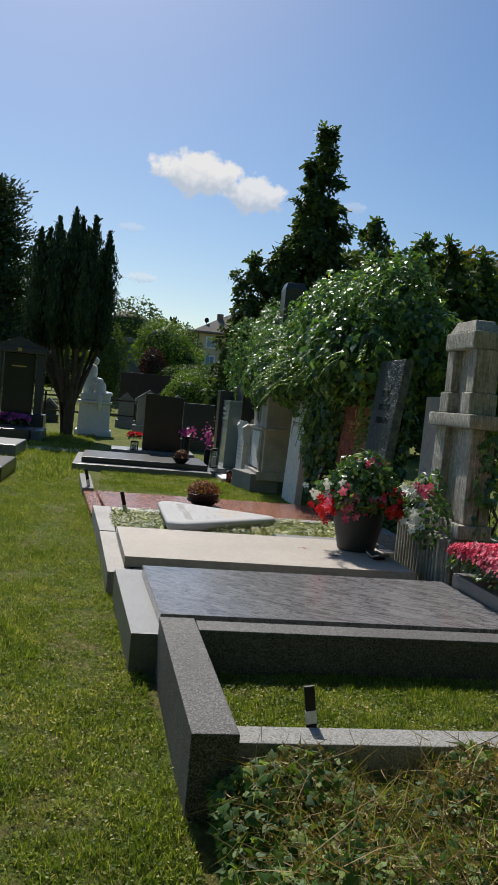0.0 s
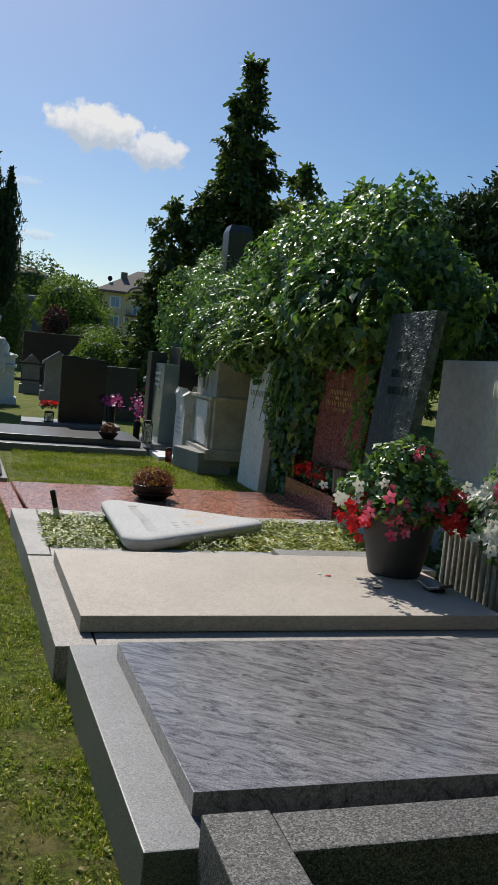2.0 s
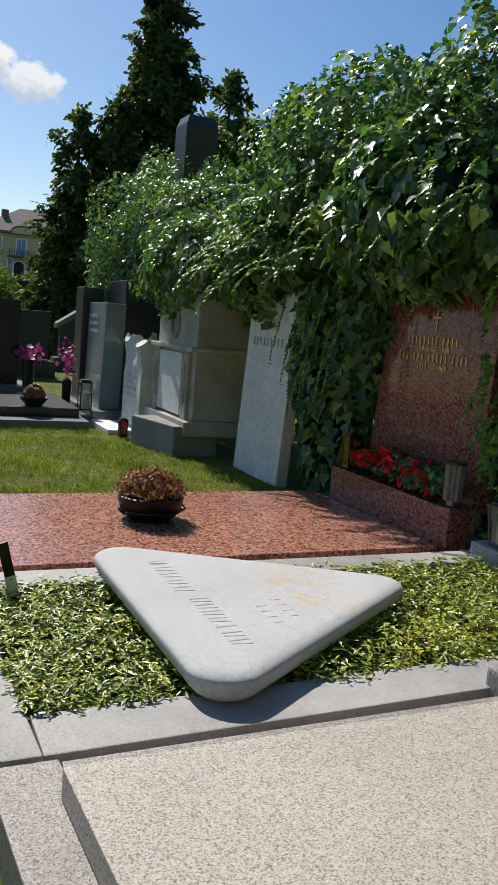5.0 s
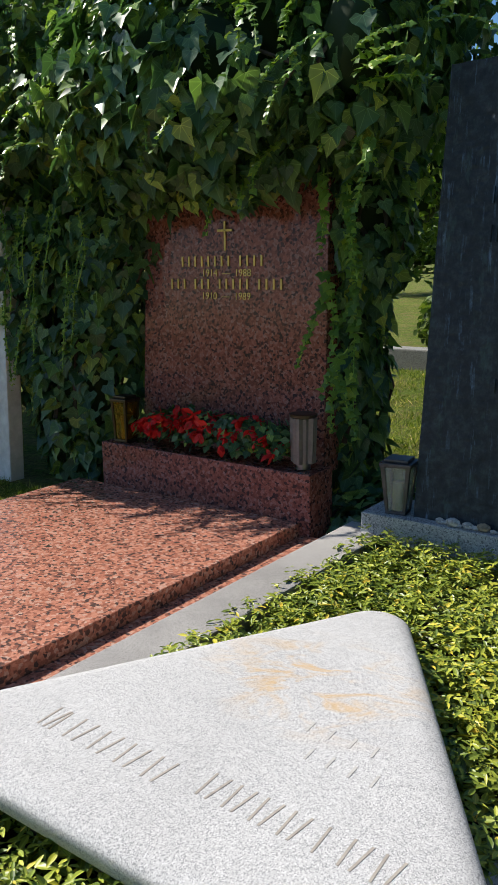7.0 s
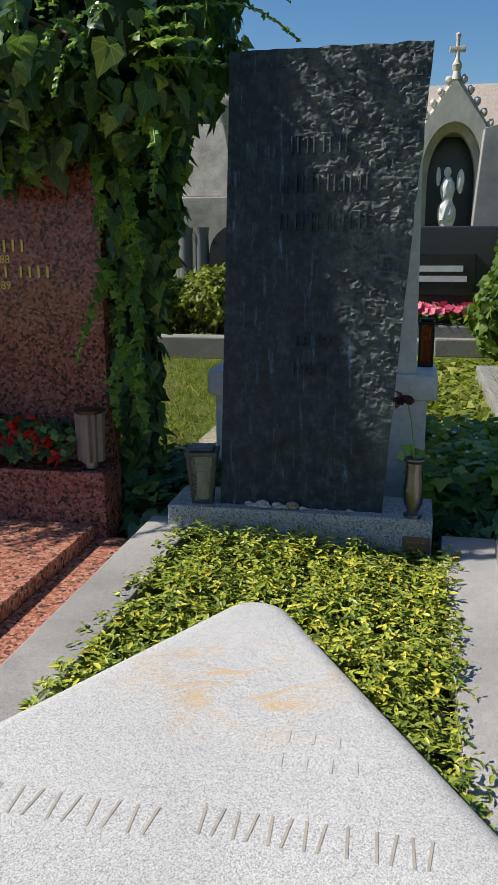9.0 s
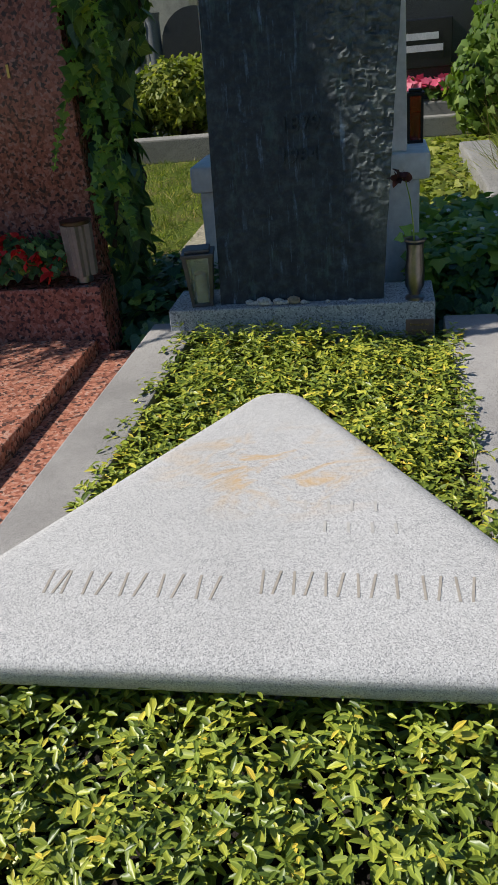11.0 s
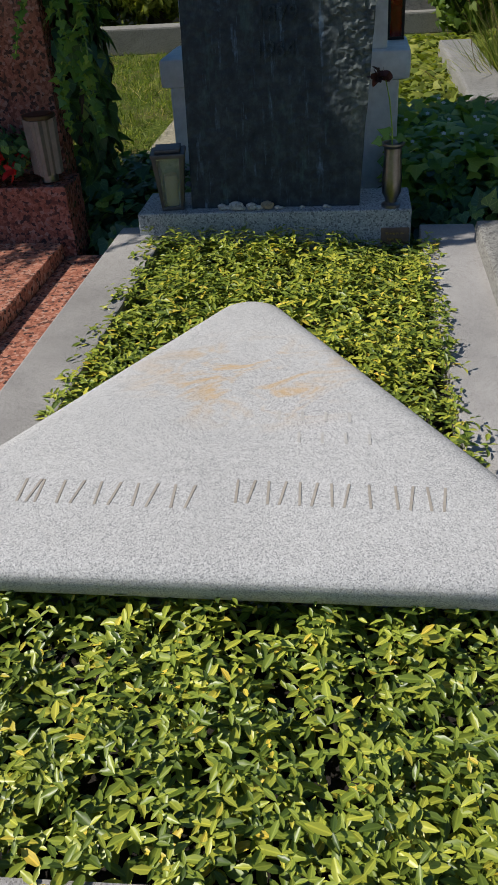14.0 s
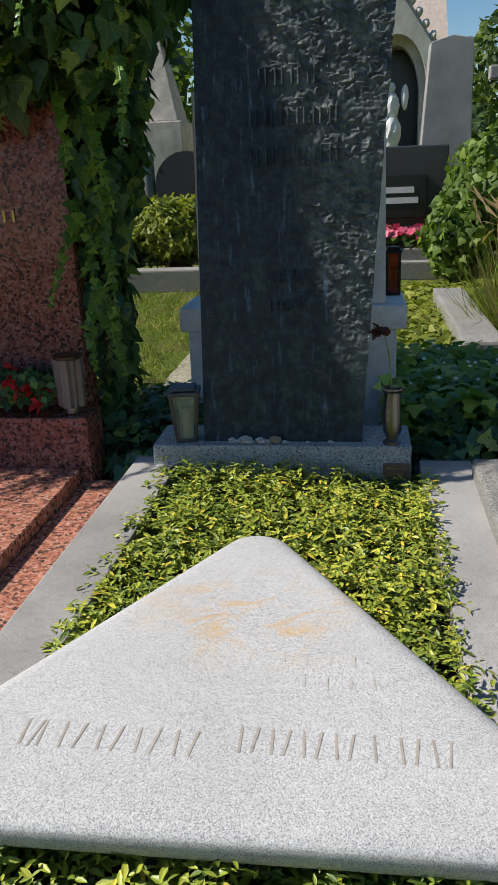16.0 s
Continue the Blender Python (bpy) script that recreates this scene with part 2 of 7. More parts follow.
def stele_mat():
    m, nt, b = shader("blackened_bronze_stele", 0.6, 0.1, 0.35)
    v = coords(nt)
    n = noise_tex(nt, v, 24, 8, 0.7)
    c = ramp(nt, n, [(0.3, (0.011, 0.017, 0.023)), (0.5, (0.023, 0.033, 0.042)), (0.72, (0.05, 0.068, 0.076))])
    s = coords(nt, (46, 46, 2.0))
    streak = ramp(nt, noise_tex(nt, s, 1.0, 5, 0.7), [(0.56, (0, 0, 0)), (0.72, (0.95, 0.95, 0.95))])
    patch = ramp(nt, noise_tex(nt, v, 9, 6, 0.75), [(0.42, (0, 0, 0)), (0.6, (1, 1, 1))])
    c = mix(nt, c, (0.14, 0.22, 0.32), mix(nt, streak, patch, 1.0, "MULTIPLY"))
    g = ramp(nt, noise_tex(nt, coords(nt, (14, 14, 5)), 1.0, 6, 0.7), [(0.56, (0, 0, 0)), (0.74, (0.4, 0.4, 0.4))])
    c = mix(nt, c, (0.1, 0.19, 0.17), g)
    # Grey-green patina paled along the sunlit wedge: sunlight put into the colour.
    sep = nt.nodes.new("ShaderNodeSeparateXYZ")
    nt.links.new(v, sep.inputs[0])
    slope = nt.nodes.new("ShaderNodeMath")
    slope.operation = "MULTIPLY_ADD"
    nt.links.new(sep.outputs["Y"], slope.inputs[0])
    slope.inputs[1].default_value, slope.inputs[2].default_value = -1.0, -0.31
    side = nt.nodes.new("ShaderNodeMath")
    side.operation = "MULTIPLY_ADD"
    nt.links.new(sep.outputs["Z"], side.inputs[0])
    side.inputs[1].default_value = 0.262
    nt.links.new(slope.outputs[0], side.inputs[2])
    sunlit_mask = ramp(nt, side.outputs[0], [(0.0, (0.0, 0.0, 0.0)), (0.12, (1, 1, 1))])
    pale = ramp(nt, noise_tex(nt, v, 26, 7, 0.7), [(0.35, (0.05, 0.062, 0.062)), (0.6, (0.125, 0.145, 0.135)), (0.75, (0.2, 0.25, 0.225))])
    sunlit_mask = mix(nt, sunlit_mask, ramp(nt, noise_tex(nt, v, 11, 6, 0.7), [(0.34, (0.15, 0.15, 0.15)), (0.56, (1, 1, 1))]), 1.0, "MULTIPLY")
    c = mix(nt, c, pale, sunlit_mask)
    nt.links.new(c, b.inputs["Base Color"])
    bump(nt, b, noise_tex(nt, v, 70, 6), 0.35, 0.006)
    return m


M_STELE = stele_mat()


def rust_granite():
    """Pale granite with a rust-yellow water stain near the middle."""
    m, nt, b = shader("pale_granite_with_rust_stain", 0.8, 0, 0.3)
    v = coords(nt)
    cells = nt.nodes.new("ShaderNodeSeparateColor")
    nt.links.new(voronoi(nt, v, 480), cells.inputs["Color"])
    c = ramp(nt, cells.outputs["Red"], [(0, (0.24, 0.24, 0.245)), (0.18, (0.3, 0.3, 0.3)), (0.3, (0.46, 0.455, 0.45)), (0.7, (0.53, 0.52, 0.51)), (0.85, (0.63, 0.62, 0.61)), (1, (0.68, 0.67, 0.66))])
    c = mix(nt, c, (0.53, 0.52, 0.51), ramp(nt, noise_tex(nt, v, 90, 5), [(0.4, (0, 0, 0)), (0.8, (0.35, 0.35, 0.35))]))
    w = coords(nt, (2.9, 2.2, 1))
    d = nt.nodes.new("ShaderNodeVectorMath")
    d.operation = "DISTANCE"
    d.inputs[1].default_value = (0.58 * 2.9, 0.04 * 2.2, 0.06)
    nt.links.new(w, d.inputs[0])
    near = ramp(nt, d.outputs["Value"], [(0.2, (1, 1, 1)), (0.75, (0, 0, 0))])
    str_ = ramp(nt, noise_tex(nt, streak_coords(nt, 62, (6, 13, 1)), 0.9, 8, 0.7, 1.2), [(0.49, (0, 0, 0)), (0.62, (0.8, 0.8, 0.8))])
    c = mix(nt, c, (0.58, 0.37, 0.15), mix(nt, near, str_, 1.0, "MULTIPLY"))
    c = vary(nt, c, 0.9, 1.05, 2.0)
    nt.links.new(c, b.inputs["Base Color"])
    bump(nt, b, noise_tex(nt, v, 150, 4), 0.15, 0.003)
    return m


M_TRI = rust_granite()


def grass_ground():
    m, nt, b = shader("mown_grass", 0.95, 0, 0.1)
    v = coords(nt)
    n = noise_tex(nt, v, 34, 8, 0.75)
    c = ramp(nt, n, [(0.34, (0.03, 0.045, 0.008)), (0.5, (0.11, 0.155, 0.023)), (0.66, (0.26, 0.31, 0.055))])
    dry = ramp(nt, noise_tex(nt, v, 2.3, 8, 0.75), [(0.45, (0, 0, 0)), (0.6, (0.85, 0.85, 0.85))])
    c = mix(nt, c, ramp(nt, n, [(0.3, (0.1, 0.085, 0.03)), (0.7, (0.3, 0.25, 0.1))]), dry)
    nt.links.new(vary(nt, c, 0.8, 1.15, 0.6), b.inputs["Base Color"])
    bump(nt, b, noise_tex(nt, v, 80, 8, 0.8), 0.9, 0.03)
    return m


M_GRASS = grass_ground()
M_GRAVEL = granite("gravel", (0.2, 0.185, 0.16), (0.36, 0.34, 0.3), (0.5, 0.47, 0.42), 90, 0.95, 0.8)
L_GRASS = leaf_mat("grass_blades", [(0, (0.07, 0.115, 0.016)), (0.5, (0.16, 0.22, 0.032)), (0.82, (0.27, 0.33, 0.06)), (1, (0.5, 0.43, 0.2))], 0.6, 0.4, 0.4, dry=0.75)
L_IVY = leaf_mat("ivy_leaves", [(0, (0.046, 0.108, 0.062)), (0.45, (0.09, 0.183, 0.085)), (0.82, (0.165, 0.285, 0.095)), (0.97, (0.29, 0.42, 0.1)), (1, (0.46, 0.49, 0.1))], 0.36, 0.3, 0.5, veins="palm")
L_IVYDULL = leaf_mat("dull_ivy_leaves", [(0, (0.03, 0.075, 0.022)), (0.6, (0.085, 0.17, 0.035)), (1, (0.24, 0.31, 0.06))], 0.6, 0.26, 0.25)
L_POT = leaf_mat("glossy_pot_leaves", [(0, (0.045, 0.1, 0.04)), (0.55, (0.09, 0.18, 0.06)), (0.9, (0.2, 0.32, 0.07)), (1, (0.34, 0.45, 0.09))], 0.34, 0.2, 0.5, veins="midrib", vein_tint=(1.5, 1.4, 1.4))
L_IVYLIGHT = leaf_mat("young_ivy_leaves", [(0, (0.1, 0.21, 0.045)), (0.6, (0.2, 0.34, 0.06)), (1, (0.42, 0.52, 0.09))], 0.36, 0.34, veins="palm", vein_tint=(1.3, 1.25, 1.3))
L_PERI = leaf_mat("periwinkle_leaves", [(0, (0.06, 0.1, 0.018)), (0.25, (0.155, 0.215, 0.032)), (0.62, (0.275, 0.335, 0.048)), (0.93, (0.43, 0.45, 0.06)), (1, (0.66, 0.5, 0.07))], 0.38, 0.08, 0.42, dry=0.2, dry_tint=(1.65, 1.25, 0.9), veins="midrib", vein_tint=(1.4, 1.35, 1.4))
# Dark conifer colour, also on the added light-blocking cores and the unseen block.
L_DARK = leaf_mat("dark_conifers_and_blockers", [(0, (0.022, 0.045, 0.02)), (0.6, (0.042, 0.072, 0.028)), (1, (0.09, 0.12, 0.04))], 0.65, 0.08, 0.25)
L_THUJA = leaf_mat("thuja_sprays", [(0, (0.035, 0.062, 0.024)), (0.6, (0.075, 0.12, 0.038)), (1, (0.17, 0.21, 0.06))], 0.6, 0.26, 0.3)
L_TREE = leaf_mat("tree_leaves", [(0, (0.04, 0.075, 0.02)), (0.6, (0.07, 0.12, 0.03)), (1, (0.16, 0.21, 0.05))], 0.6, 0.35, 0.3)
L_BRIGHT = leaf_mat("bright_green_leaves", [(0, (0.08, 0.14, 0.03)), (0.6, (0.14, 0.23, 0.045)), (1, (0.26, 0.34, 0.08))], 0.55, 0.35, 0.3)
L_LIME = leaf_mat("yellow_green_leaves", [(0, (0.12, 0.16, 0.03)), (0.6, (0.26, 0.3, 0.05)), (1, (0.45, 0.45, 0.1))], 0.55, 0.35, 0.3)
L_BROWNTREE = leaf_mat("browning_leaves", [(0, (0.09, 0.1, 0.02)), (0.6, (0.17, 0.16, 0.04)), (1, (0.3, 0.22, 0.07))], 0.6, 0.25, 0.3)
L_PURPLE = leaf_mat("purple_leaves", [(0, (0.04, 0.012, 0.016)), (1, (0.1, 0.03, 0.035))], 0.6, 0.2, 0.3)
L_DRY = leaf_mat("dry_reddish_leaves", [(0, (0.13, 0.035, 0.035)), (0.5, (0.28, 0.09, 0.07)), (0.85, (0.42, 0.2, 0.1)), (1, (0.55, 0.38, 0.1))], 0.6, 0.25)
L_STRAW = leaf_mat("straw", [(0, (0.2, 0.13, 0.06)), (0.6, (0.34, 0.24, 0.12)), (1, (0.46, 0.37, 0.2))], 0.8, 0.2)
F_RED = leaf_mat("red_petals", [(0, (0.55, 0.01, 0.015)), (1, (0.85, 0.045, 0.04))], 0.5, 0.3, 0.4, (1.1, 1.0, 1.0))
F_PINK = leaf_mat("pink_petals", [(0, (0.62, 0.05, 0.14)), (0.7, (0.82, 0.16, 0.28)), (1, (0.9, 0.34, 0.46))], 0.5, 0.3, 0.4, (1.1, 1.0, 1.0))
F_WHITE = leaf_mat("white_petals", [(0, (0.78, 0.78, 0.74)), (1, (0.86, 0.86, 0.84))], 0.5, 0.3, 0.4, (1.0, 1.0, 1.0))
F_MAGENTA = leaf_mat("magenta_petals", [(0, (0.4, 0.03, 0.22)), (1, (0.65, 0.16, 0.45))], 0.5, 0.3, 0.4, (1.1, 1.0, 1.0))
F_DEAD = leaf_mat("wilted_petals", [(0, (0.03, 0.006, 0.008)), (1, (0.1, 0.02, 0.02))], 0.7, 0.1)

# ---- building helpers ----


def thing(name, loc, label="", category="", group="", kind=""):
    ob = new(name)
    ob.location = loc
    ob.empty_display_size = 0.05
    return tagged(ob, label, category, group, kind)


def root_loc(ob):
    while ob.parent:
        ob = ob.parent
    return Vector(ob.location)


def finish(bm, name, material, smooth=True):
    bmesh.ops.recalc_face_normals(bm, faces=bm.faces[:])
    bm.edges.index_update()
    flat = []
    if smooth:
        area = {f: f.calc_area() for f in bm.faces}
        for e in bm.edges:
            if len(e.link_faces) == 2:
                a, b = (area[f] for f in e.link_faces)
                if max(a, b) > 8 * min(a, b) and e.calc_face_angle(0.0) > 0.15:
                    flat.append(e.index)
    me = bpy.data.meshes.new(name)
    bm.to_mesh(me)
    bm.free()
    if smooth:
        me.shade_smooth()
        me.set_sharp_from_angle(angle=radians(35))
        for i in flat:
            me.edges[i].use_edge_sharp = True
    me.materials.append(material)
    return me


def part(name, bm, material, parent, label="", smooth=True):
    """Links a bmesh, given in world metres, as one mesh under a thing or a part."""
    bmesh.ops.translate(bm, verts=bm.verts[:], vec=-root_loc(parent))
    ob = new(name, finish(bm, name, material, smooth))
    ob.parent = parent
    return tagged(ob, label)


def single(name, bm, material, loc, label, category, group="", kind="", smooth=True):
    """A thing that is one mesh."""
    bmesh.ops.translate(bm, verts=bm.verts[:], vec=-Vector(loc))
    ob = new(name, finish(bm, name, material, smooth))
    ob.location = loc
    return tagged(ob, label, category, group, kind)


def box(x0, x1, y0, y1, z0, z1, bevel=0.006, bm=None, seg=2):
    bm2 = bmesh.new()
    bmesh.ops.create_cube(bm2, size=1)
    bmesh.ops.transform(bm2, matrix=Matrix.Translation(((x0 + x1) / 2, (y0 + y1) / 2, (z0 + z1) / 2)) @ Matrix.Diagonal((x1 - x0, y1 - y0, z1 - z0, 1)), verts=bm2.verts[:])
    if bevel:
        bmesh.ops.bevel(bm2, geom=bm2.edges[:], offset=bevel, segments=seg, affect="EDGES", profile=0.6)
    return join(bm, bm2)


def join(bm, bm2):
    if bm is None:
        return bm2
    me = bpy.data.meshes.new("tmp")
    bm2.to_mesh(me)
    bm.from_mesh(me)
    bm2.free()
    bpy.data.meshes.remove(me)
    return bm


def prism(points, z0, z1, bevel=0.0, bm=None, seg=2):
    """An upright prism on a plan outline."""
    bm2 = bmesh.new()
    lo = [bm2.verts.new((x, y, z0)) for x, y in points]
    hi = [bm2.verts.new((x, y, z1)) for x, y in points]
    bm2.faces.new(lo[::-1])
    bm2.faces.new(hi)
    for i in range(len(points)):
        j = (i + 1) % len(points)
        bm2.faces.new((lo[i], lo[j], hi[j], hi[i]))
    if bevel:
        bmesh.ops.bevel(bm2, geom=bm2.edges[:], offset=bevel, segments=seg, affect="EDGES", profile=0.6)
    return join(bm, bm2)


def wall_shape(points, y0, y1, axis="y", bevel=0.0, bm=None):
    """A profile (u, z) stood upright and given thickness: u runs along x (axis y) or along y (axis x)."""
    bm2 = prism(points, y0, y1, bevel)
    for v in bm2.verts:
        u, w, t = v.co
        v.co = (u, t, w) if axis == "y" else (t, u, w)
    return join(bm, bm2)


def lathe(profile, centre, seg=24, bm=None):
    bm2 = bmesh.new()
    rings = []
    for r, z in profile:
        rings.append([bm2.verts.new((centre[0] + r * math.cos(2 * math.pi * i / seg), centre[1] + r * math.sin(2 * math.pi * i / seg), centre[2] + z)) for i in range(seg)])
    for a, b in zip(rings, rings[1:]):
        for i in range(seg):
            j = (i + 1) % seg
            bm2.faces.new((a[i], a[j], b[j], b[i]))
    bm2.faces.new(rings[0][::-1])
    bm2.faces.new(rings[-1])
    return join(bm, bm2)


def taper(bm, z0, z1, k_top, cx, cy, kx=None):
    for v in bm.verts:
        f = 1 + (k_top - 1) * (v.co.z - z0) / (z1 - z0)
        g = 1 + ((kx if kx is not None else k_top) - 1) * (v.co.z - z0) / (z1 - z0)
        v.co.x = cx + (v.co.x - cx) * g
        v.co.y = cy + (v.co.y - cy) * f
    return bm


def turned(bm, deg, about, axis="Y"):
    m = Matrix.Translation(about) @ Matrix.Rotation(radians(deg), 4, axis) @ Matrix.Translation(-Vector(about))
    bmesh.ops.transform(bm, matrix=m, verts=bm.verts[:])
    return bm


def ball(centre, radii, bm=None, sub=2, rough=0.0, freq=3.0):
    bm2 = bmesh.new()
    bmesh.ops.create_icosphere(bm2, subdivisions=sub, radius=1)
    for v in bm2.verts:
        k = 1 + rough * noise.noise(v.co * freq + Vector(centre))
        v.co = Vector((centre[0] + v.co.x * radii[0] * k, centre[1] + v.co.y * radii[1] * k, centre[2] + v.co.z * radii[2] * k))
    return join(bm, bm2)


def tube(points, radii, seg=8, bm=None):
    bm2 = bmesh.new()
    pts = [Vector(p) for p in points]
    rings = []
    for i, p in enumerate(pts):
        d = (pts[min(i + 1, len(pts) - 1)] - pts[max(i - 1, 0)]).normalized()
        a = d.orthogonal().normalized()
        b = d.cross(a)
        r = radii[i] if isinstance(radii, (list, tuple)) else radii
        rings.append([bm2.verts.new(p + r * (math.cos(2 * math.pi * k / seg) * a + math.sin(2 * math.pi * k / seg) * b)) for k in range(seg)])
    for a, b in zip(rings, rings[1:]):
        best = min(range(seg), key=lambda s: (a[0].co - b[s].co).length)
        for k in range(seg):
            bm2.faces.new((a[k], a[(k + 1) % seg], b[(k + 1 + best) % seg], b[(k + best) % seg]))
    bm2.faces.new(rings[0])
    bm2.faces.new(rings[-1])
    return join(bm, bm2)


# leaf templates: outline in the xy plane, tip along +y, triangles
def fan(centre, outline):
    v = [centre, *outline]
    n = len(outline)
    return np.array(v, float), np.array([(0, 1 + i, 1 + (i + 1) % n) for i in range(n)])


IVY = fan((0, 0.35, 0.07), [(0, 0, 0), (0.34, -0.1, 0), (0.52, 0.24, -0.04), (0.27, 0.46, 0.02), (0, 1, -0.08), (-0.27, 0.46, 0.02), (-0.52, 0.24, -0.04), (-0.34, -0.1, 0)])
IVY_BROAD = fan((0, 0.28, -0.04), [(0, 0.02, -0.02), (0.22, -0.14, 0.03), (0.5, 0.04, 0.03), (0.43, 0.33, 0.05), (0.23, 0.56, 0.03), (0, 1, -0.1), (-0.23, 0.56, 0.03), (-0.43, 0.33, 0.05), (-0.5, 0.04, 0.03), (-0.22, -0.14, 0.03)])
PERI = (np.array([(0, 0, 0), (0, 0.5, -0.05), (0, 1, -0.12), (0.17, 0.22, 0.03), (0.23, 0.55, 0.04), (0.12, 0.85, -0.03), (-0.17, 0.22, 0.03), (-0.23, 0.55, 0.04), (-0.12, 0.85, -0.03)], float),
        np.array([(0, 3, 1), (3, 4, 1), (4, 5, 1), (5, 2, 1), (0, 1, 6), (6, 1, 7), (7, 1, 8), (8, 1, 2)]))
DIAMOND = (np.array([(0, 0, 0), (0.3, 0.5, 0.08), (0, 1, -0.05), (-0.3, 0.5, 0.08)], float), np.array([(0, 1, 2), (0, 2, 3)]))
SPRAY = (np.array([(0, 0, 0), (0.2, 0.35, 0.03), (0.05, 0.5, 0), (0.16, 0.75, -0.03), (0, 1.0, -0.1), (-0.16, 0.72, -0.03), (-0.05, 0.5, 0), (-0.2, 0.33, 0.03)], float), np.array([(0, 1, 7), (1, 2, 6), (1, 6, 7), (2, 3, 5), (2, 5, 6), (3, 4, 5)]))
BLADE = (np.array([(-0.06, 0, 0), (0.06, 0, 0), (0.03, 0.6, 0.06), (0.0, 1, 0.22)], float), np.array([(0, 1, 2), (0, 2, 3)]))
STALK = (np.array([(-0.06, 0, 0), (0.06, 0, 0), (0.045, 0.55, 0.05), (-0.045, 0.55, 0.05), (0.0, 1, 0.2)], float), np.array([(0, 1, 2), (0, 2, 3), (3, 2, 4)]))
PETALS = fan((0, 0, 0.0), [(math.cos(2 * math.pi * i / 10) * (1.0 if i % 2 == 0 else 0.72), math.sin(2 * math.pi * i / 10) * (1.0 if i % 2 == 0 else 0.72), 0.18 if i % 2 == 0 else 0.1) for i in range(10)])


def scatter_mesh(name, template, pos, normal, tip, size, material, width=1.0):
    """One mesh of many small leaves: at pos, facing normal, pointing along tip, size long."""
    V, F = template
    pos, normal, tip = (np.asarray(a, float) for a in (pos, normal, tip))
    size = np.asarray(size, float).reshape(-1, 1)
    n = normal / (np.linalg.norm(normal, axis=1, keepdims=True) + 1e-9)
    t = tip - (tip * n).sum(1, keepdims=True) * n
    t = t / (np.linalg.norm(t, axis=1, keepdims=True) + 1e-9)
    s = np.cross(t, n)
    verts = pos[:, None] + size[:, None] * (V[None, :, 0:1] * width * s[:, None] + V[None, :, 1:2] * t[:, None] + V[None, :, 2:3] * n[:, None])
    faces = F[None] + (np.arange(len(pos)) * len(V))[:, None, None]
    verts, faces = verts.reshape(-1, 3), faces.reshape(-1, 3)
    me = bpy.data.meshes.new(name)
    me.vertices.add(len(verts))
    me.vertices.foreach_set("co", verts.ravel())
    me.loops.add(faces.size)
    me.loops.foreach_set("vertex_index", faces.ravel().astype(np.int32))
    me.polygons.add(len(faces))
    me.polygons.foreach_set("loop_start", np.arange(0, faces.size, 3, dtype=np.int32))
    flat = me.uv_layers.new(name="leaf")
    flat.data.foreach_set("uv", np.tile(V[F.ravel(), :2].ravel(), len(pos)).astype(np.float32))
    me.update(calc_edges=True)
    me.shade_smooth()
    me.materials.append(material)
    return me


RNG = np.random.default_rng(7)


def leaves(name, template, pos, normal, tip, size, material, parent=None, label="", category="", loc=None, width=1.0, kind="stuff"):
    base = root_loc(parent) if parent else Vector(loc if loc is not None else (0, 0, 0))
    ob = new(name, scatter_mesh(name, template, np.asarray(pos) - np.array(base), normal, tip, size, material, width))
    if parent:
        ob.parent = parent
    else:
        ob.location = base
    return tagged(ob, label, category, kind=kind)


def rand(n, lo=0.0, hi=1.0):
    return RNG.uniform(lo, hi, n)


def sphere_dirs(n):
    d = RNG.normal(size=(n, 3))
    return d / np.linalg.norm(d, axis=1, keepdims=True)


def blob_points(blobs, n, depth=0.2, lump=0.18, freq=2.2):
    """Points near the uneven surfaces of some ellipsoids, with the way out of each."""
    area = np.array([(r[0] * r[1] + r[1] * r[2] + r[0] * r[2]) for _, r in blobs])
    P, N = [], []
    for (c, r), k in zip(blobs, area / area.sum()):
        m = max(20, int(n * k))
        d = sphere_dirs(m)
        lumps = np.array([noise.noise(Vector(v * freq) + Vector(c)) for v in d])
        f = (1 + lump * lumps) * (1 - depth * RNG.random(m) ** 2)
        P.append(np.array(c) + d * np.array(r) * f[:, None])
        nn = d / np.array(r)
        N.append(nn / np.linalg.norm(nn, axis=1, keepdims=True))
    P, N = np.concatenate(P), np.concatenate(N)
    keep = np.ones(len(P), bool)
    for c, r in blobs:
        keep &= (((P - np.array(c)) / (np.array(r) * 0.72)) ** 2).sum(1) > 1
    return P[keep], N[keep]


# Dark solid lumps added inside crowns to block light, standing in for inner shade.
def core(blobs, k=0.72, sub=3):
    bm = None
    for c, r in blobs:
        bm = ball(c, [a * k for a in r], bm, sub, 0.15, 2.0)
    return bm


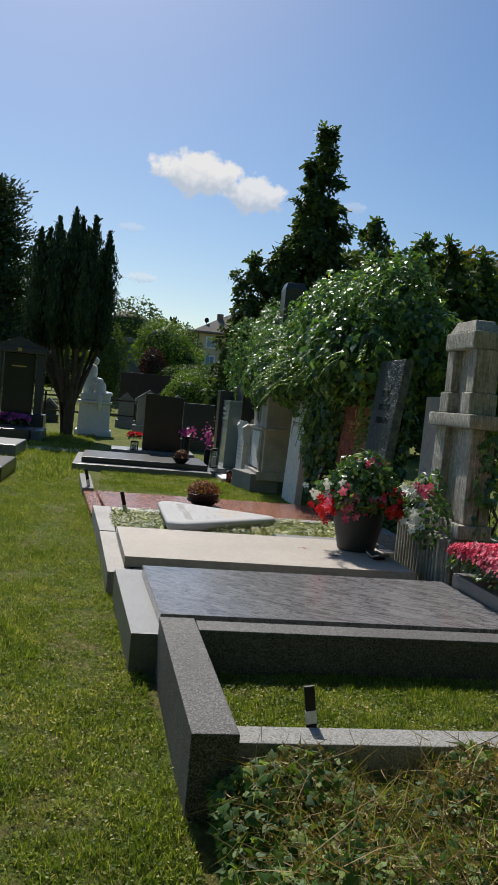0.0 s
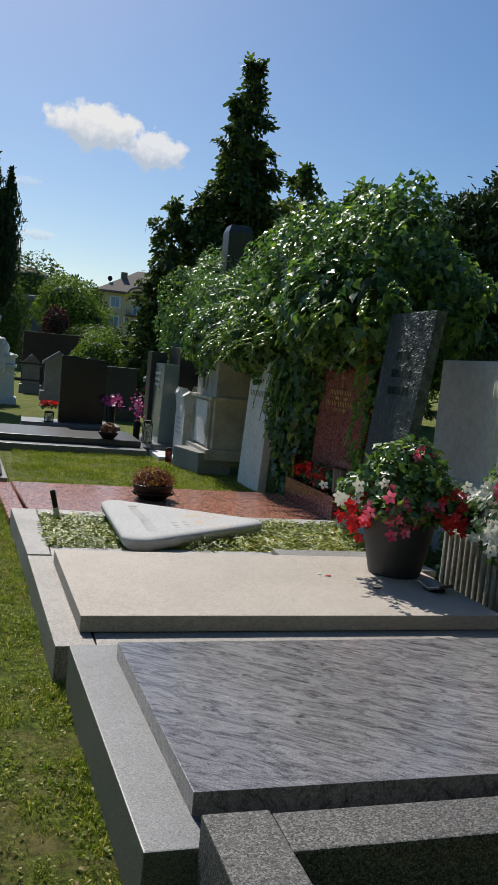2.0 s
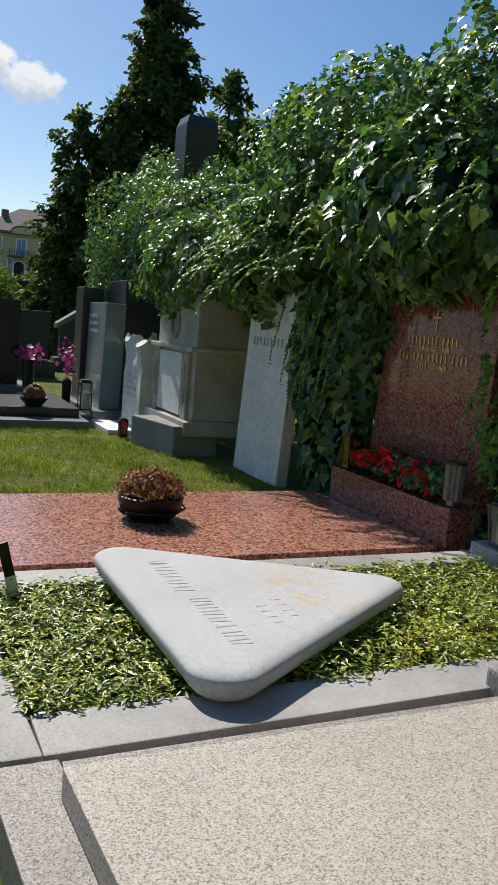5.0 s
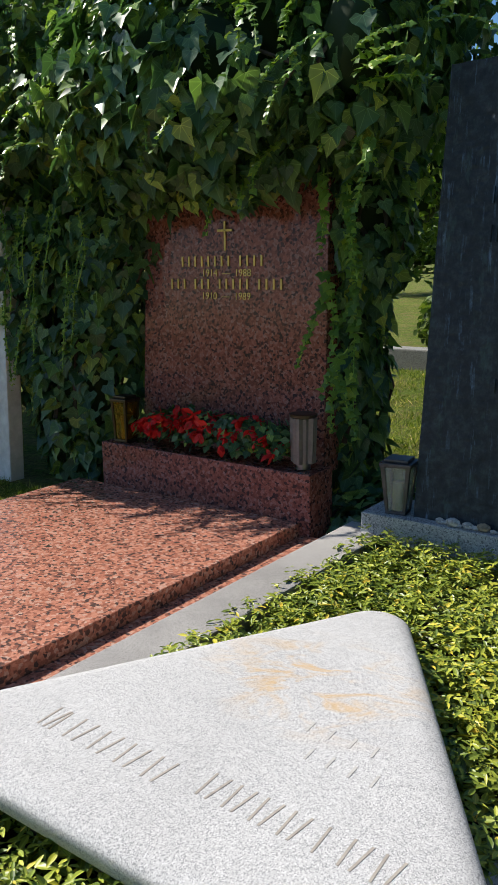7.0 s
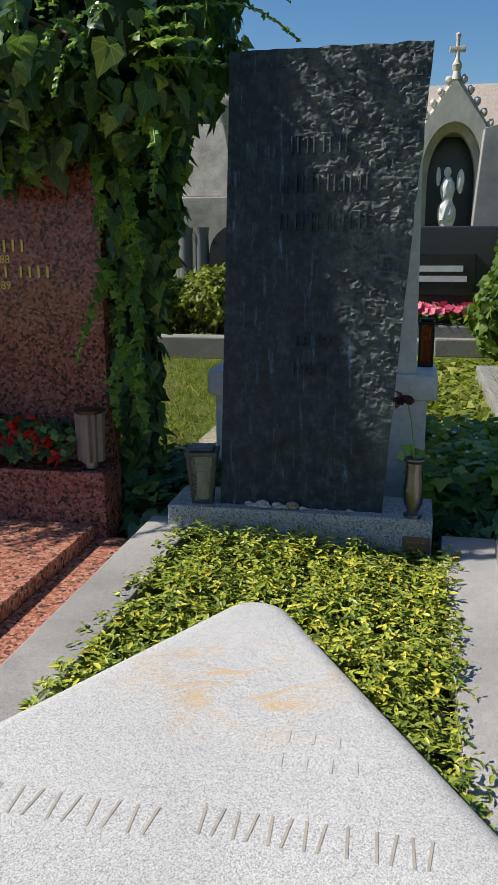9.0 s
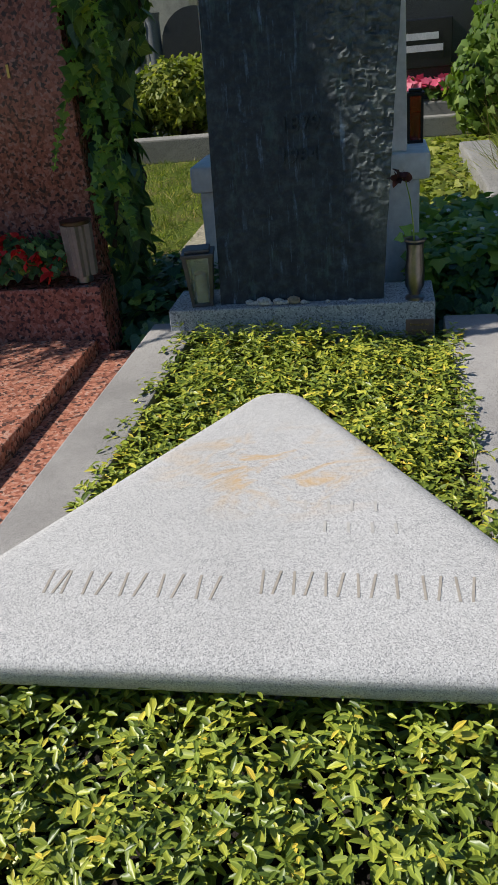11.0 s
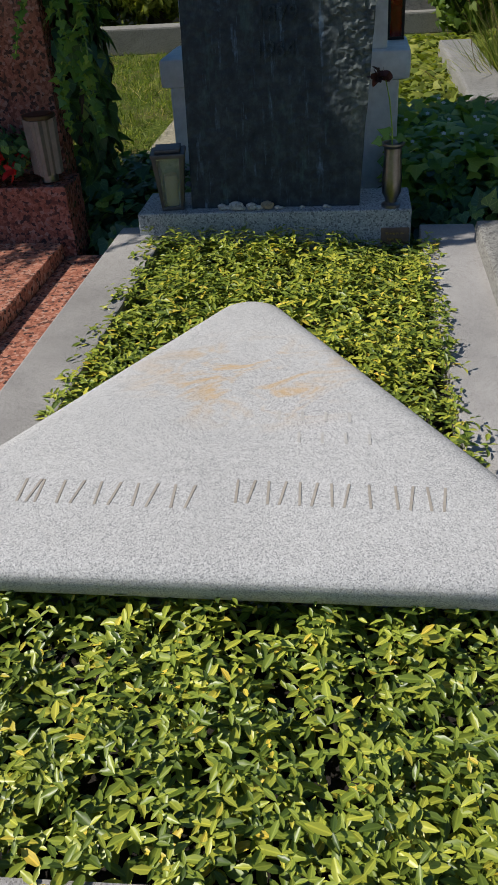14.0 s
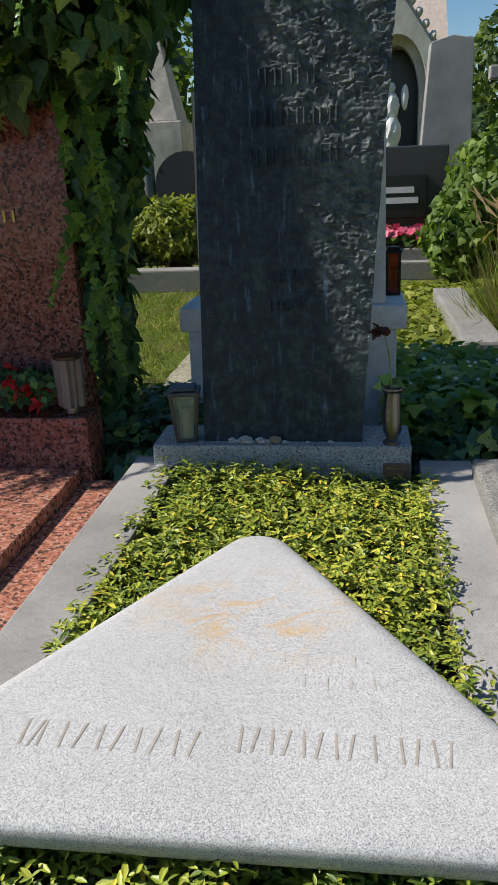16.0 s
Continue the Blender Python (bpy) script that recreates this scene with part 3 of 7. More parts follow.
def tree(name, base, trunk, blobs, n, size, material, label, template=DIAMOND, droop=0.5, limbs=5, solid=True, lump=0.25, trunk_r=0.18):
    """A tree: tapered trunk with limbs, a crown of leaves round uneven masses."""
    t = thing(name, base, label, "tree")
    b = Vector(base)
    top = Vector(blobs[0][0])
    bm = tube([b, b + Vector((0.05, 0.03, trunk * 0.5)), b + Vector((0, 0, trunk)), b.lerp(top, 0.9) + Vector((0, 0, 0.1))], [trunk_r * 1.25, trunk_r, trunk_r * 0.8, trunk_r * 0.25], 9)
    for i in range(limbs):
        c = Vector(blobs[i % len(blobs)][0])
        s = b + Vector((0, 0, trunk * (0.65 + 0.3 * random.random())))
        bm = tube([s, s.lerp(c, 0.5) + Vector((0, 0, 0.1)), c], [trunk_r * 0.4, trunk_r * 0.28, trunk_r * 0.1], 6, bm)
    part("trunk", bm, M_BARK, t)
    P, N = blob_points(blobs, n, 0.3, lump)
    tip = np.column_stack([RNG.normal(size=(len(P), 2)) * 0.6, np.full(len(P), -droop)]) + N * 0.7
    crown = leaves("crown", template, P, N + RNG.normal(size=P.shape) * 0.55, tip, rand(len(P), 0.7, 1.3) * size, material, t)
    if solid:
        # Added dark core: stops light through the crown, stands for its inner shade.
        part("shade_core", core(blobs, 0.66, 2), L_DARK, crown)
    return t

# ---- ground ----
def ground_sheet():
    near = list(np.linspace(-4, 16, 81))
    far = [20, 26, 34, 46, 64, 90, 130, 200, 320, 520, 900]
    xs = [-a for a in reversed(far)] + near + far[0:]
    ys = [-a for a in reversed(far)] + near + far[0:]
    bm = bmesh.new()
    grid = [[bm.verts.new((x, y, 0.012 * noise.noise(Vector((x * 1.7, y * 1.7, 0))) + 0.006 * noise.noise(Vector((x * 6, y * 6, 3))) - 0.01)) for y in ys] for x in xs]
    for i in range(len(xs) - 1):
        for j in range(len(ys) - 1):
            bm.faces.new((grid[i][j], grid[i + 1][j], grid[i + 1][j + 1], grid[i][j + 1]))
    single("ground", bm, M_GRASS, (0, 0, 0), "mown cemetery lawn, green with dry patches", "ground", kind="structure")


ground_sheet()


def blades(name, x0, x1, y0, y1, z, n, size, label, keep=None):
    p = np.column_stack([rand(n, x0, x1), rand(n, y0, y1), np.full(n, z)])
    clump = np.array([noise.noise(Vector((a * 2.3, b * 2.3, 5.0))) for a, b, _ in p])
    fine = np.array([noise.noise(Vector((a * 11, b * 11, 9.0))) for a, b, _ in p])
    ok = clump + 0.8 * fine + rand(n, -0.4, 0.4) > -0.48
    if keep:
        ok &= keep(p)
    p, c = p[ok], clump[ok]
    tip = np.column_stack([RNG.normal(size=(len(p), 2)) * 1.3, np.ones(len(p))])
    nor = np.column_stack([RNG.normal(size=(len(p), 2)), np.full(len(p), 0.25)])
    leaves(name, BLADE, p, nor, tip, rand(len(p), 0.45, 1.3) * size * (1 + 0.6 * c + 0.7 * fine[ok]), L_GRASS, label=label, category="grass", loc=(x0, y0, z))
    q = p[::6] + (0, 0, 0.014)
    leaves("clover_leaves", DIAMOND, q, RNG.normal(size=q.shape) * 0.5 + (0, 0, 1), RNG.normal(size=q.shape), rand(len(q), 0.008, 0.018), L_GRASS, label="small leaves among the grass", category="grass", loc=(x0, y0, z), width=1.3)


blades("lawn_grass", -1.6, 1.13, -2.4, 2.6, -0.01, 240000, 0.027, "mown green lawn grass with dry tufts", lambda p: p[:, 0] < 1.06 - 0.07 * p[:, 1])
blades("lawn_grass", -1.6, 0.85, 2.6, 9.0, -0.01, 90000, 0.032, "mown green lawn grass with dry tufts", lambda p: p[:, 0] < 1.03 - 0.078 * p[:, 1])

# ---- grave with a lawn inside, nearest to the start ----
g1 = thing("grave_border", (1.1, 0.2, 0), "rough grey granite kerb round a small lawn grave", "grave border")
part("front_kerb", prism([(1.083, -0.46), (1.25, -0.46), (1.228, 0.925), (1.05, 0.925)], -0.05, 0.295, 0.006), M_KERB, g1)
part("side_kerb", box(1.236, 3.35, 0.76, 0.925, -0.05, 0.285, 0.006), M_KERB, g1)
part("side_kerb", box(1.255, 3.35, -0.29, -0.14, -0.05, 0.19, 0.006), M_CONCRETE, g1, "low concrete strip")
single("grave_lawn", prism([(1.23, -0.2), (3.3, -0.2), (3.3, 0.8), (1.23, 0.8)], -0.02, 0.07), M_GRASS, (2.2, 0.3, 0), "short green grass filling the grave", "grass", kind="structure")
blades("grave_grass", 1.25, 3.3, -0.14, 0.755, 0.07, 80000, 0.025, "short green grass filling the grave")


def stake(x, y, z, h, lean, label="black wooden stake with a white band"):
    t = thing("stake", (x, y, z), label, "stake", "black and white stakes")
    w = 0.02
    part("post", turned(box(x - w, x + w, y - 0.008, y + 0.008, z - 0.08, z + h, 0.002), lean, (x, y, z)), M_IRON, t)
    part("white_band", turned(box(x - w - 0.001, x + w + 0.001, y - 0.0095, y + 0.0095, z + 0.02, z + h * 0.42, 0.001), lean, (x, y, z)), M_WHITE, t, "white painted band")


stake(1.6, -0.1, 0.17, 0.17, -9)
stake(0.95, 5.3, 0.12, 0.24, -14)
stake(0.5, 7.6, 0.09, 0.24, -14)

# ---- blue-grey striped grave ----
g2 = thing("grave_border", (1.0, 2.0, 0), "blue-grey granite kerb along the front of a grave", "grave border")
part("front_kerb", prism([(0.915, 0.93), (1.085, 0.93), (1.04, 2.37), (0.832, 2.37)], -0.05, 0.203, 0.005), M_BLUEKERB, g2)
part("side_kerb", box(1.09, 3.2, 0.96, 1.16, -0.05, 0.17, 0.004), M_DARK, g2)
part("side_kerb", box(1.045, 3.2, 2.14, 2.36, -0.05, 0.17, 0.004), M_DARK, g2)
single("grave_slab", prism([(1.066, 1.07), (3.16, 1.055), (3.12, 2.22), (1.008, 2.21)], 0.175, 0.27, 0.0025), M_BLUE, (2.1, 1.8, 0.17), "polished blue-grey granite slab with slanting streaks", "grave slab")
pk = thing("flower_trough", (3.3, 1.6, 0.2), "blue-grey granite trough full of pink begonias", "planter")
part("trough", box(3.15, 3.48, 0.9, 2.12, 0.1, 0.36, 0.008), M_BLUEKERB, pk)

# ---- tan grave ----
g3 = thing("grave_border", (0.9, 3.5, 0), "tan granite kerb frame of a grave", "grave border")
part("front_kerb", prism([(0.787, 2.5), (0.962, 2.5), (0.875, 4.07), (0.7, 4.07)], -0.05, 0.15, 0.005), M_TANKERB, g3)
part("side_kerb", box(0.966, 3.4, 2.5, 2.72, -0.05, 0.148, 0.005), M_TANKERB, g3)
part("side_kerb", box(0.88, 3.4, 3.87, 4.06, -0.05, 0.148, 0.005), M_TANKERB, g3)
single("grave_slab", prism([(0.902, 2.665), (3.1, 2.665), (3.1, 3.9), (0.846, 3.9)], 0.152, 0.23, 0.005), M_TAN, (2, 3.3, 0.152), "sunlit tan granite slab with a thick edge", "grave slab")

# cross monument of weathered limestone at the head of the tan grave
cr = thing("cross_monument", (3.45, 3.2, 0.0), "weathered limestone cross monument with niche, partly ivied", "monument")
bm = box(3.27, 3.72, 2.8, 3.76, 0.0, 0.53, 0.012)
part("plinth", bm, M_TOOLED, cr, "plinth with vertical fluting")
for i in range(15):
    y = 2.83 + i * 0.063
    part("rib", box(3.238, 3.275, y, y + 0.042, 0.02, 0.515, 0.012), M_TOOLED, cr)
for i in range(7):
    x = 3.29 + i * 0.063
    part("rib", box(x, x + 0.042, 2.768, 2.805, 0.02, 0.515, 0.012), M_TOOLED, cr)
part("step", box(3.33, 3.7, 2.88, 3.68, 0.53, 0.64, 0.015), M_TOOLED, cr)
for y0, y1 in ((2.92, 3.13), (3.45, 3.66)):
    part("pier", taper(box(3.4, 3.68, y0, y1, 0.64, 1.38, 0.012), 0.64, 1.38, 0.93, 3.55, 3.29), M_TOOLED, cr)
part("recess", box(3.5, 3.66, 3.05, 3.55, 0.64, 1.38, 0.005), M_TOOLED, cr)
part("ledge", box(3.34, 3.72, 2.88, 3.7, 1.38, 1.49, 0.015), M_TOOLED, cr)
for y0, y1 in ((2.99, 3.16), (3.4, 3.57)):
    part("block", box(3.38, 3.68, y0, y1, 1.49, 1.66, 0.012), M_TOOLED, cr)
    part("pier", box(3.41, 3.67, y0 + 0.02, y1 - 0.02, 1.66, 2.0, 0.01), M_TOOLED, cr)
part("recess", box(3.5, 3.66, 3.1, 3.48, 1.49, 2.0, 0.005), M_TOOLED, cr)
bm = box(3.37, 3.7, 2.97, 3.59, 2.0, 2.14, 0.015)
bm = join(bm, taper(box(3.39, 3.68, 3.0, 3.56, 2.14, 2.23, 0.01), 2.14, 2.23, 0.72, 3.53, 3.28))
part("cap", bm, M_TOOLED, cr)

for ch in [o for o in scene.objects if o.parent == cr and not o.name.startswith(("plinth", "rib"))]:
    k = 0.86 if ch.name.startswith("cap") else 1.0
    ch.data.transform(Matrix.Translation((0, -0.15, 0)) @ Matrix.Translation((-0.1, 0.08, 0)) @ Matrix.Diagonal((0.75, k, 1, 1)) @ Matrix.Translation((0.1, -0.08, 0)))
cr.location = (3.5, 3.09, -0.02)
# headstone of the blue-grey grave, behind its flowers
bh = thing("headstone", (3.6, 1.6, 0), "blue-grey granite headstone behind pink begonias", "headstone")
part("stone", box(3.66, 3.8, 1.2, 2.25, 0.1, 1.12, 0.01), M_BLUEKERB, bh)
part("plinth", box(3.5, 3.86, 1.1, 2.3, -0.02, 0.2, 0.01), M_BLUEKERB, bh)
# ---- pale grave with the triangular slab ----
g4 = thing("grave_border", (0.8, 4.9, 0), "pale grey granite kerb frame of a planted grave", "grave border")
part("front_kerb", prism([(0.7, 4.085), (0.84, 4.085), (0.79, 5.55), (0.6, 5.55)], -0.05, 0.155, 0.006), M_PINKGREY, g4)
part("side_kerb", prism([(0.8, 5.36), (3.4, 5.33), (3.4, 5.525), (0.8, 5.555)], -0.05, 0.153, 0.006), M_PINKGREY, g4)
part("side_kerb", prism([(0.845, 4.1), (3.4, 4.135), (3.4, 4.34), (0.845, 4.32)], -0.05, 0.145, 0.006), M_PINKGREY, g4)
single("planting_soil", box(0.8, 3.3, 4.31, 5.37, -0.02, 0.05, 0), M_SOIL, (2, 4.9, 0), "dark soil of the planted bed", "soil", kind="structure")

tri = thing("triangular_slab", (1.4, 4.8, 0.2), "pale granite triangular grave slab with rounded corners and rust stain", "grave slab")


def rounded_triangle(corners, radius, n=9, inset=0.0):
    """Outline of a triangle with rounded corners, drawn in by an inset."""
    out = []
    for i, c in enumerate(corners):
        a, c, b = Vector(corners[i - 1]), Vector(c), Vector(corners[(i + 1) % 3])
        u, w = (a - c).normalized(), (b - c).normalized()
        half = u.angle(w) / 2
        r = radius[i]
        p, q = c + u * r / math.tan(half), c + w * r / math.tan(half)
        centre = c + (u + w).normalized() * r / math.sin(half)
        a0 = math.atan2(*(p - centre).yx)
        a1 = math.atan2(*(q - centre).yx)
        d = (a1 - a0 + math.pi) % (2 * math.pi) - math.pi
        out += [tuple(centre + (r - inset) * Vector((math.cos(a0 + d * k / n), math.sin(a0 + d * k / n)))) for k in range(n + 1)]
    return out


CORNERS = [(1.268, 5.575), (1.302, 4.085), (2.55, 4.885)]
profile = [(0.11, 0.15)] + [(0.095 * (1 - math.cos(a)), 0.23 - 0.08 * math.sin(a)) for a in np.linspace(math.pi / 2, 0.1, 8)]
profile += [(0.06 * (1 - math.cos(a)), 0.234 + 0.026 * math.sin(a)) for a in np.linspace(0.1, math.pi / 2, 10)]
bm = bmesh.new()
rings = [[bm.verts.new((x, y, z + 0.02 * (y - 4.85))) for x, y in rounded_triangle(CORNERS, (0.13, 0.13, 0.1), 9, o)] for o, z in profile]
for lo, hi in zip(rings, rings[1:]):
    for i in range(len(lo)):
        j = (i + 1) % len(lo)
        bm.faces.new((lo[i], lo[j], hi[j], hi[i]))
bm.faces.new(rings[0][::-1])
bm.faces.new(rings[-1])
part("slab", bm, M_TRI, tri)
part("foot", prism(rounded_triangle([(1.4, 5.34), (1.4, 4.24), (2.34, 4.87)], (0.09, 0.09, 0.07)), 0.0, 0.152), M_PINKGREY, tri)


def word_bars(parent, x0, y0, step, letters, height, material, z, lean=0.12, bar=0.0065):
    """Plain bars that stand for carved letters, run along -y on a level top."""
    for i, w in enumerate(letters):
        if not w:
            continue
        y = y0 - i * step
        for k in range(w):
            yy = y - (k + 0.5) * step * 0.72 / w
            s = lean * height * (1 if k % 2 else -0.4)
            part("letter_bar", prism([(x0, yy), (x0, yy - bar), (x0 + height, yy - bar - s), (x0 + height, yy - s)], z + 0.02 * (yy - 4.85) - 0.002, z + 0.02 * (yy - 4.85) + 0.0008), material, parent, smooth=False)


word_bars(tri, 1.462, 5.248, 0.0756, [3, 2, 2, 2, 2], 0.074, M_ENGRAVE, 0.26, bar=0.0055)
word_bars(tri, 1.485, 4.821, 0.0617, [2, 2, 2, 2, 1, 2, 2], 0.074, M_ENGRAVE, 0.26, bar=0.0055)
word_bars(tri, 1.785, 4.77, 0.052, [1, 1, 1, 1], 0.04, M_FAINT, 0.26)
word_bars(tri, 1.7, 4.72, 0.05, [1, 1, 1, 1], 0.04, M_FAINT, 0.26)

# head stone: low base and rough dark stele
hs = thing("headstone", (3.45, 4.9, 0.2), "dark bronze-black stele with rough hammered side on granite base", "headstone")
part("base", box(3.3, 3.58, 4.378, 5.43, 0.05, 0.237, 0.006), M_BASE, hs, "blue-grey granite base block")


def stele():
    """The stele: left part smooth, the right part hammered, wider at its top."""
    ny, nz = 130, 320
    bm = bmesh.new()
    front, back = [], []
    for j in range(nz + 1):
        v = j / nz
        z = 0.237 + v * 1.725
        yl = 5.222 - 0.02 * v
        yr = 4.572 - 0.12 * v ** 1.1 + 0.006 * noise.noise(Vector((0, 0, z * 9)))
        rowf, rowb = [], []
        for i in range(ny + 1):
            u = i / ny
            y = yl + (yr - yl) * u
            p = Vector((0.0, y * 36 + 0.9 * noise.noise(Vector((1, y * 34, z * 34))), z * 62 + 0.9 * noise.noise(Vector((5, y * 34, z * 34)))))
            dent = noise.voronoi(p)[0][0]
            edge = 0.05 * noise.noise(Vector((3, y * 16, z * 16)))
            h = (dent * 0.014 + noise.noise(p * 0.4) * 0.006 + noise.noise(p * 2.2) * 0.005) * (0.26 + 0.74 * min(1, max(0, 4.68 + (z - 0.55) * 0.262 - y + edge) * 8) * min(1, max(0, (z - 0.5) * 4)))
            zz = z + (0.008 * noise.noise(Vector((9, y * 14, 0))) if j == nz else 0)
            rowf.append(bm.verts.new((3.36 + 0.16 * v - h, y, zz)))
            rowb.append(bm.verts.new((3.44 + 0.16 * v, y, zz)) if i in (0, ny) else None)
        front.append(rowf)
        back.append((rowb[0], rowb[-1]))
    for j in range(nz):
        for i in range(ny):
            bm.faces.new((front[j][i], front[j][i + 1], front[j + 1][i + 1], front[j + 1][i]))
        bm.faces.new((front[j][0], front[j + 1][0], back[j + 1][0], back[j][0]))
        bm.faces.new((front[j][-1], back[j][1], back[j + 1][1], front[j + 1][-1]))
        bm.faces.new((back[j][0], back[j + 1][0], back[j + 1][1], back[j][1]))
    bm.faces.new([*front[-1], back[-1][1], back[-1][0]])
    bm.faces.new([*front[0][::-1], back[0][0], back[0][1]])
    return bm


part("stele", stele(), M_STELE, hs)
for z, y0, words in ((1.6, 4.99, 4), (1.46, 5.01, 6), (1.32, 5.01, 6)):
    for i in range(words):
        y = y0 - i * 0.06 - (0.02 if words == 4 else 0)
        for s in (0.0, 0.024):
            part("letter_bar", turned(box(3.343 + 0.0928 * (z - 0.237), 3.364 + 0.0928 * (z - 0.237), y - 0.016 - s, y - 0.009 - s, z, z + 0.062, 0.002), 5.3, (3.36, 5, z)), M_STELE, hs, smooth=False)


def lettering(text, size, m, material, parent, depth=0.002, name="lettering"):
    cu = bpy.data.curves.new("tmp", "FONT")
    cu.body, cu.size, cu.extrude, cu.align_x = text, size, depth, "CENTER"
    ob = bpy.data.objects.new("tmp", cu)
    scene.collection.objects.link(ob)
    me = bpy.data.meshes.new_from_object(ob.evaluated_get(bpy.context.evaluated_depsgraph_get()))
    bpy.data.objects.remove(ob)
    bpy.data.curves.remove(cu)
    me.transform(Matrix.Translation(-root_loc(parent)) @ m)
    me.materials.clear()
    me.materials.append(material)
    o = new(name, me)
    o.parent = parent
    return tagged(o, kind="stuff")


def facing_west(x, y, z, lean=0.0):
    """Upright lettering that is read looking along +x."""
    return Matrix.Translation((x, y, z)) @ Matrix.Rotation(radians(lean), 4, "Y") @ Matrix.Rotation(radians(-90), 4, "Z") @ Matrix.Rotation(radians(90), 4, "X")


lettering("1879", 0.075, facing_west(3.412, 4.87, 0.87, 5.3), M_STELE, hs, 0.006)
lettering("1964", 0.075, facing_west(3.402, 4.88, 0.76, 5.3), M_STELE, hs, 0.006)
plq = part("plaque", box(3.292, 3.303, 4.384, 4.49, 0.105, 0.168, 0.002), M_PLAQUE, hs, "small brown plaque with pale words")
lettering("Ehrengrab der", 0.0125, facing_west(3.2905, 4.437, 0.145), M_GOLD, plq, 0.0008)
lettering("Stadt Wien", 0.0125, facing_west(3.2905, 4.437, 0.122), M_GOLD, plq, 0.0008)


def lantern(x, y, z, w, h, label, glass, flare=1.3, metal=None, turn=0.0):
    """A grave lantern: base plate, corner bars, panes, candle and stepped lid."""
    metal = metal or M_BRONZE
    t = thing("grave_lantern", (x, y, z), label, "lantern")
    a = w / 2
    def rot(bm):
        return turned(bm, turn, (x, y, z), "Z")
    part("base_plate", rot(box(x - a, x + a, y - a, y + a, z, z + 0.012, 0.002)), metal, t)
    z1 = z + h * 0.86
    bars = None
    for sx in (-1, 1):
        for sy in (-1, 1):
            bars = box(x + sx * (a - 0.006) - 0.006, x + sx * (a - 0.006) + 0.006, y + sy * (a - 0.006) - 0.006, y + sy * (a - 0.006) + 0.006, z + 0.012, z1, 0.001, bars)
    part("frame", rot(taper(bars, z + 0.012, z1, flare, x, y)), metal, t)
    for sx, sy in ((-1, 0), (1, 0), (0, -1), (0, 1)):
        p = box(x + sx * (a - 0.006) - (0.002 if sx else a - 0.012), x + sx * (a - 0.006) + (0.002 if sx else a - 0.012), y + sy * (a - 0.006) - (0.002 if sy else a - 0.012), y + sy * (a - 0.006) + (0.002 if sy else a - 0.012), z + 0.013, z1 - 0.002, 0)
        ob = part("pane", rot(taper(p, z + 0.012, z1, flare, x, y)), glass, t)
    part("candle", lathe([(a * 0.55, 0.012), (a * 0.6, h * 0.55), (a * 0.3, h * 0.57)], (x, y, z), 16), M_CANDLE, t)
    k = a * flare
    lid = box(x - k - 0.004, x + k + 0.004, y - k - 0.004, y + k + 0.004, z1, z1 + 0.016, 0.003)
    lid = box(x - k * 0.8, x + k * 0.8, y - k * 0.8, y + k * 0.8, z1 + 0.016, z1 + 0.016 + h * 0.06, 0.004, lid)
    part("lid", rot(lid), metal, t)
    return t


lantern(3.38, 5.3, 0.237, 0.085, 0.235, "dark patinated grave lantern with clouded glass panes", M_GLASS, 1.45, M_PATINA, 8)
va = thing("grave_vase", (3.34, 4.455, 0.237), "dark metal grave vase holding one wilted rose", "vase")
part("vase_body", lathe([(0.035, 0), (0.036, 0.012), (0.022, 0.02), (0.024, 0.03), (0.036, 0.055), (0.037, 0.11), (0.031, 0.19), (0.033, 0.215), (0.043, 0.227), (0.043, 0.233), (0.035, 0.233), (0.031, 0.215), (0.02, 0.06)], (3.34, 4.455, 0.237), 24), M_STEEL, va)
part("stem", tube([(3.34, 4.455, 0.4), (3.335, 4.462, 0.52), (3.33, 4.475, 0.62), (3.315, 4.495, 0.7), (3.31, 4.507, 0.69)], [0.003, 0.003, 0.0025, 0.002, 0.002], 6), L_IVYLIGHT, va)
n = 26
leaves("wilted_flower", PERI, np.array([3.31, 4.508, 0.7]) + RNG.normal(size=(n, 3)) * 0.006, sphere_dirs(n), sphere_dirs(n) + (0, 0, -0.4), rand(n, 0.03, 0.05), F_DEAD, va, width=1.6)
leaves("vase_leaf", IVY, np.array([(3.33, 4.47, 0.5), (3.34, 4.44, 0.49), (3.33, 4.5, 0.48)]), np.array([(-1, 0, 0.5), (-0.6, -0.4, 0.7), (-1, 0.4, 0.4)]), np.array([(0, 0.6, 0.3), (-0.3, -0.8, 0.1), (0, 1, -0.2)]), [0.05, 0.045, 0.04], L_IVYLIGHT, va)

# pebbles left on the base
for y, r, m in ((5.10, 0.019, M_PEBBLE), (5.075, 0.014, M_PEBBLE), (5.045, 0.028, M_PEBBLE), (5.02, 0.013, M_PEBBLE), (4.985, 0.022, M_PEBBLE), (4.955, 0.015, M_PEBBLE), (4.925, 0.026, M_BROWNPEBBLE), (4.885, 0.013, M_PEBBLE), (4.87, 0.009, M_PEBBLE), (4.79, 0.01, M_PEBBLE), (4.70, 0.011, M_PEBBLE), (4.685, 0.008, M_PEBBLE)):
    x = 3.325 + 0.015 * random.random()
    single("pebble", ball((x, y, 0.237 + r * 0.55), (r * 0.8, r, r * 0.62), None, 2, 0.35, 1.6), m, (x, y, 0.237), "small smooth pebble laid on the headstone base", "pebble", "pebbles on the headstone base")


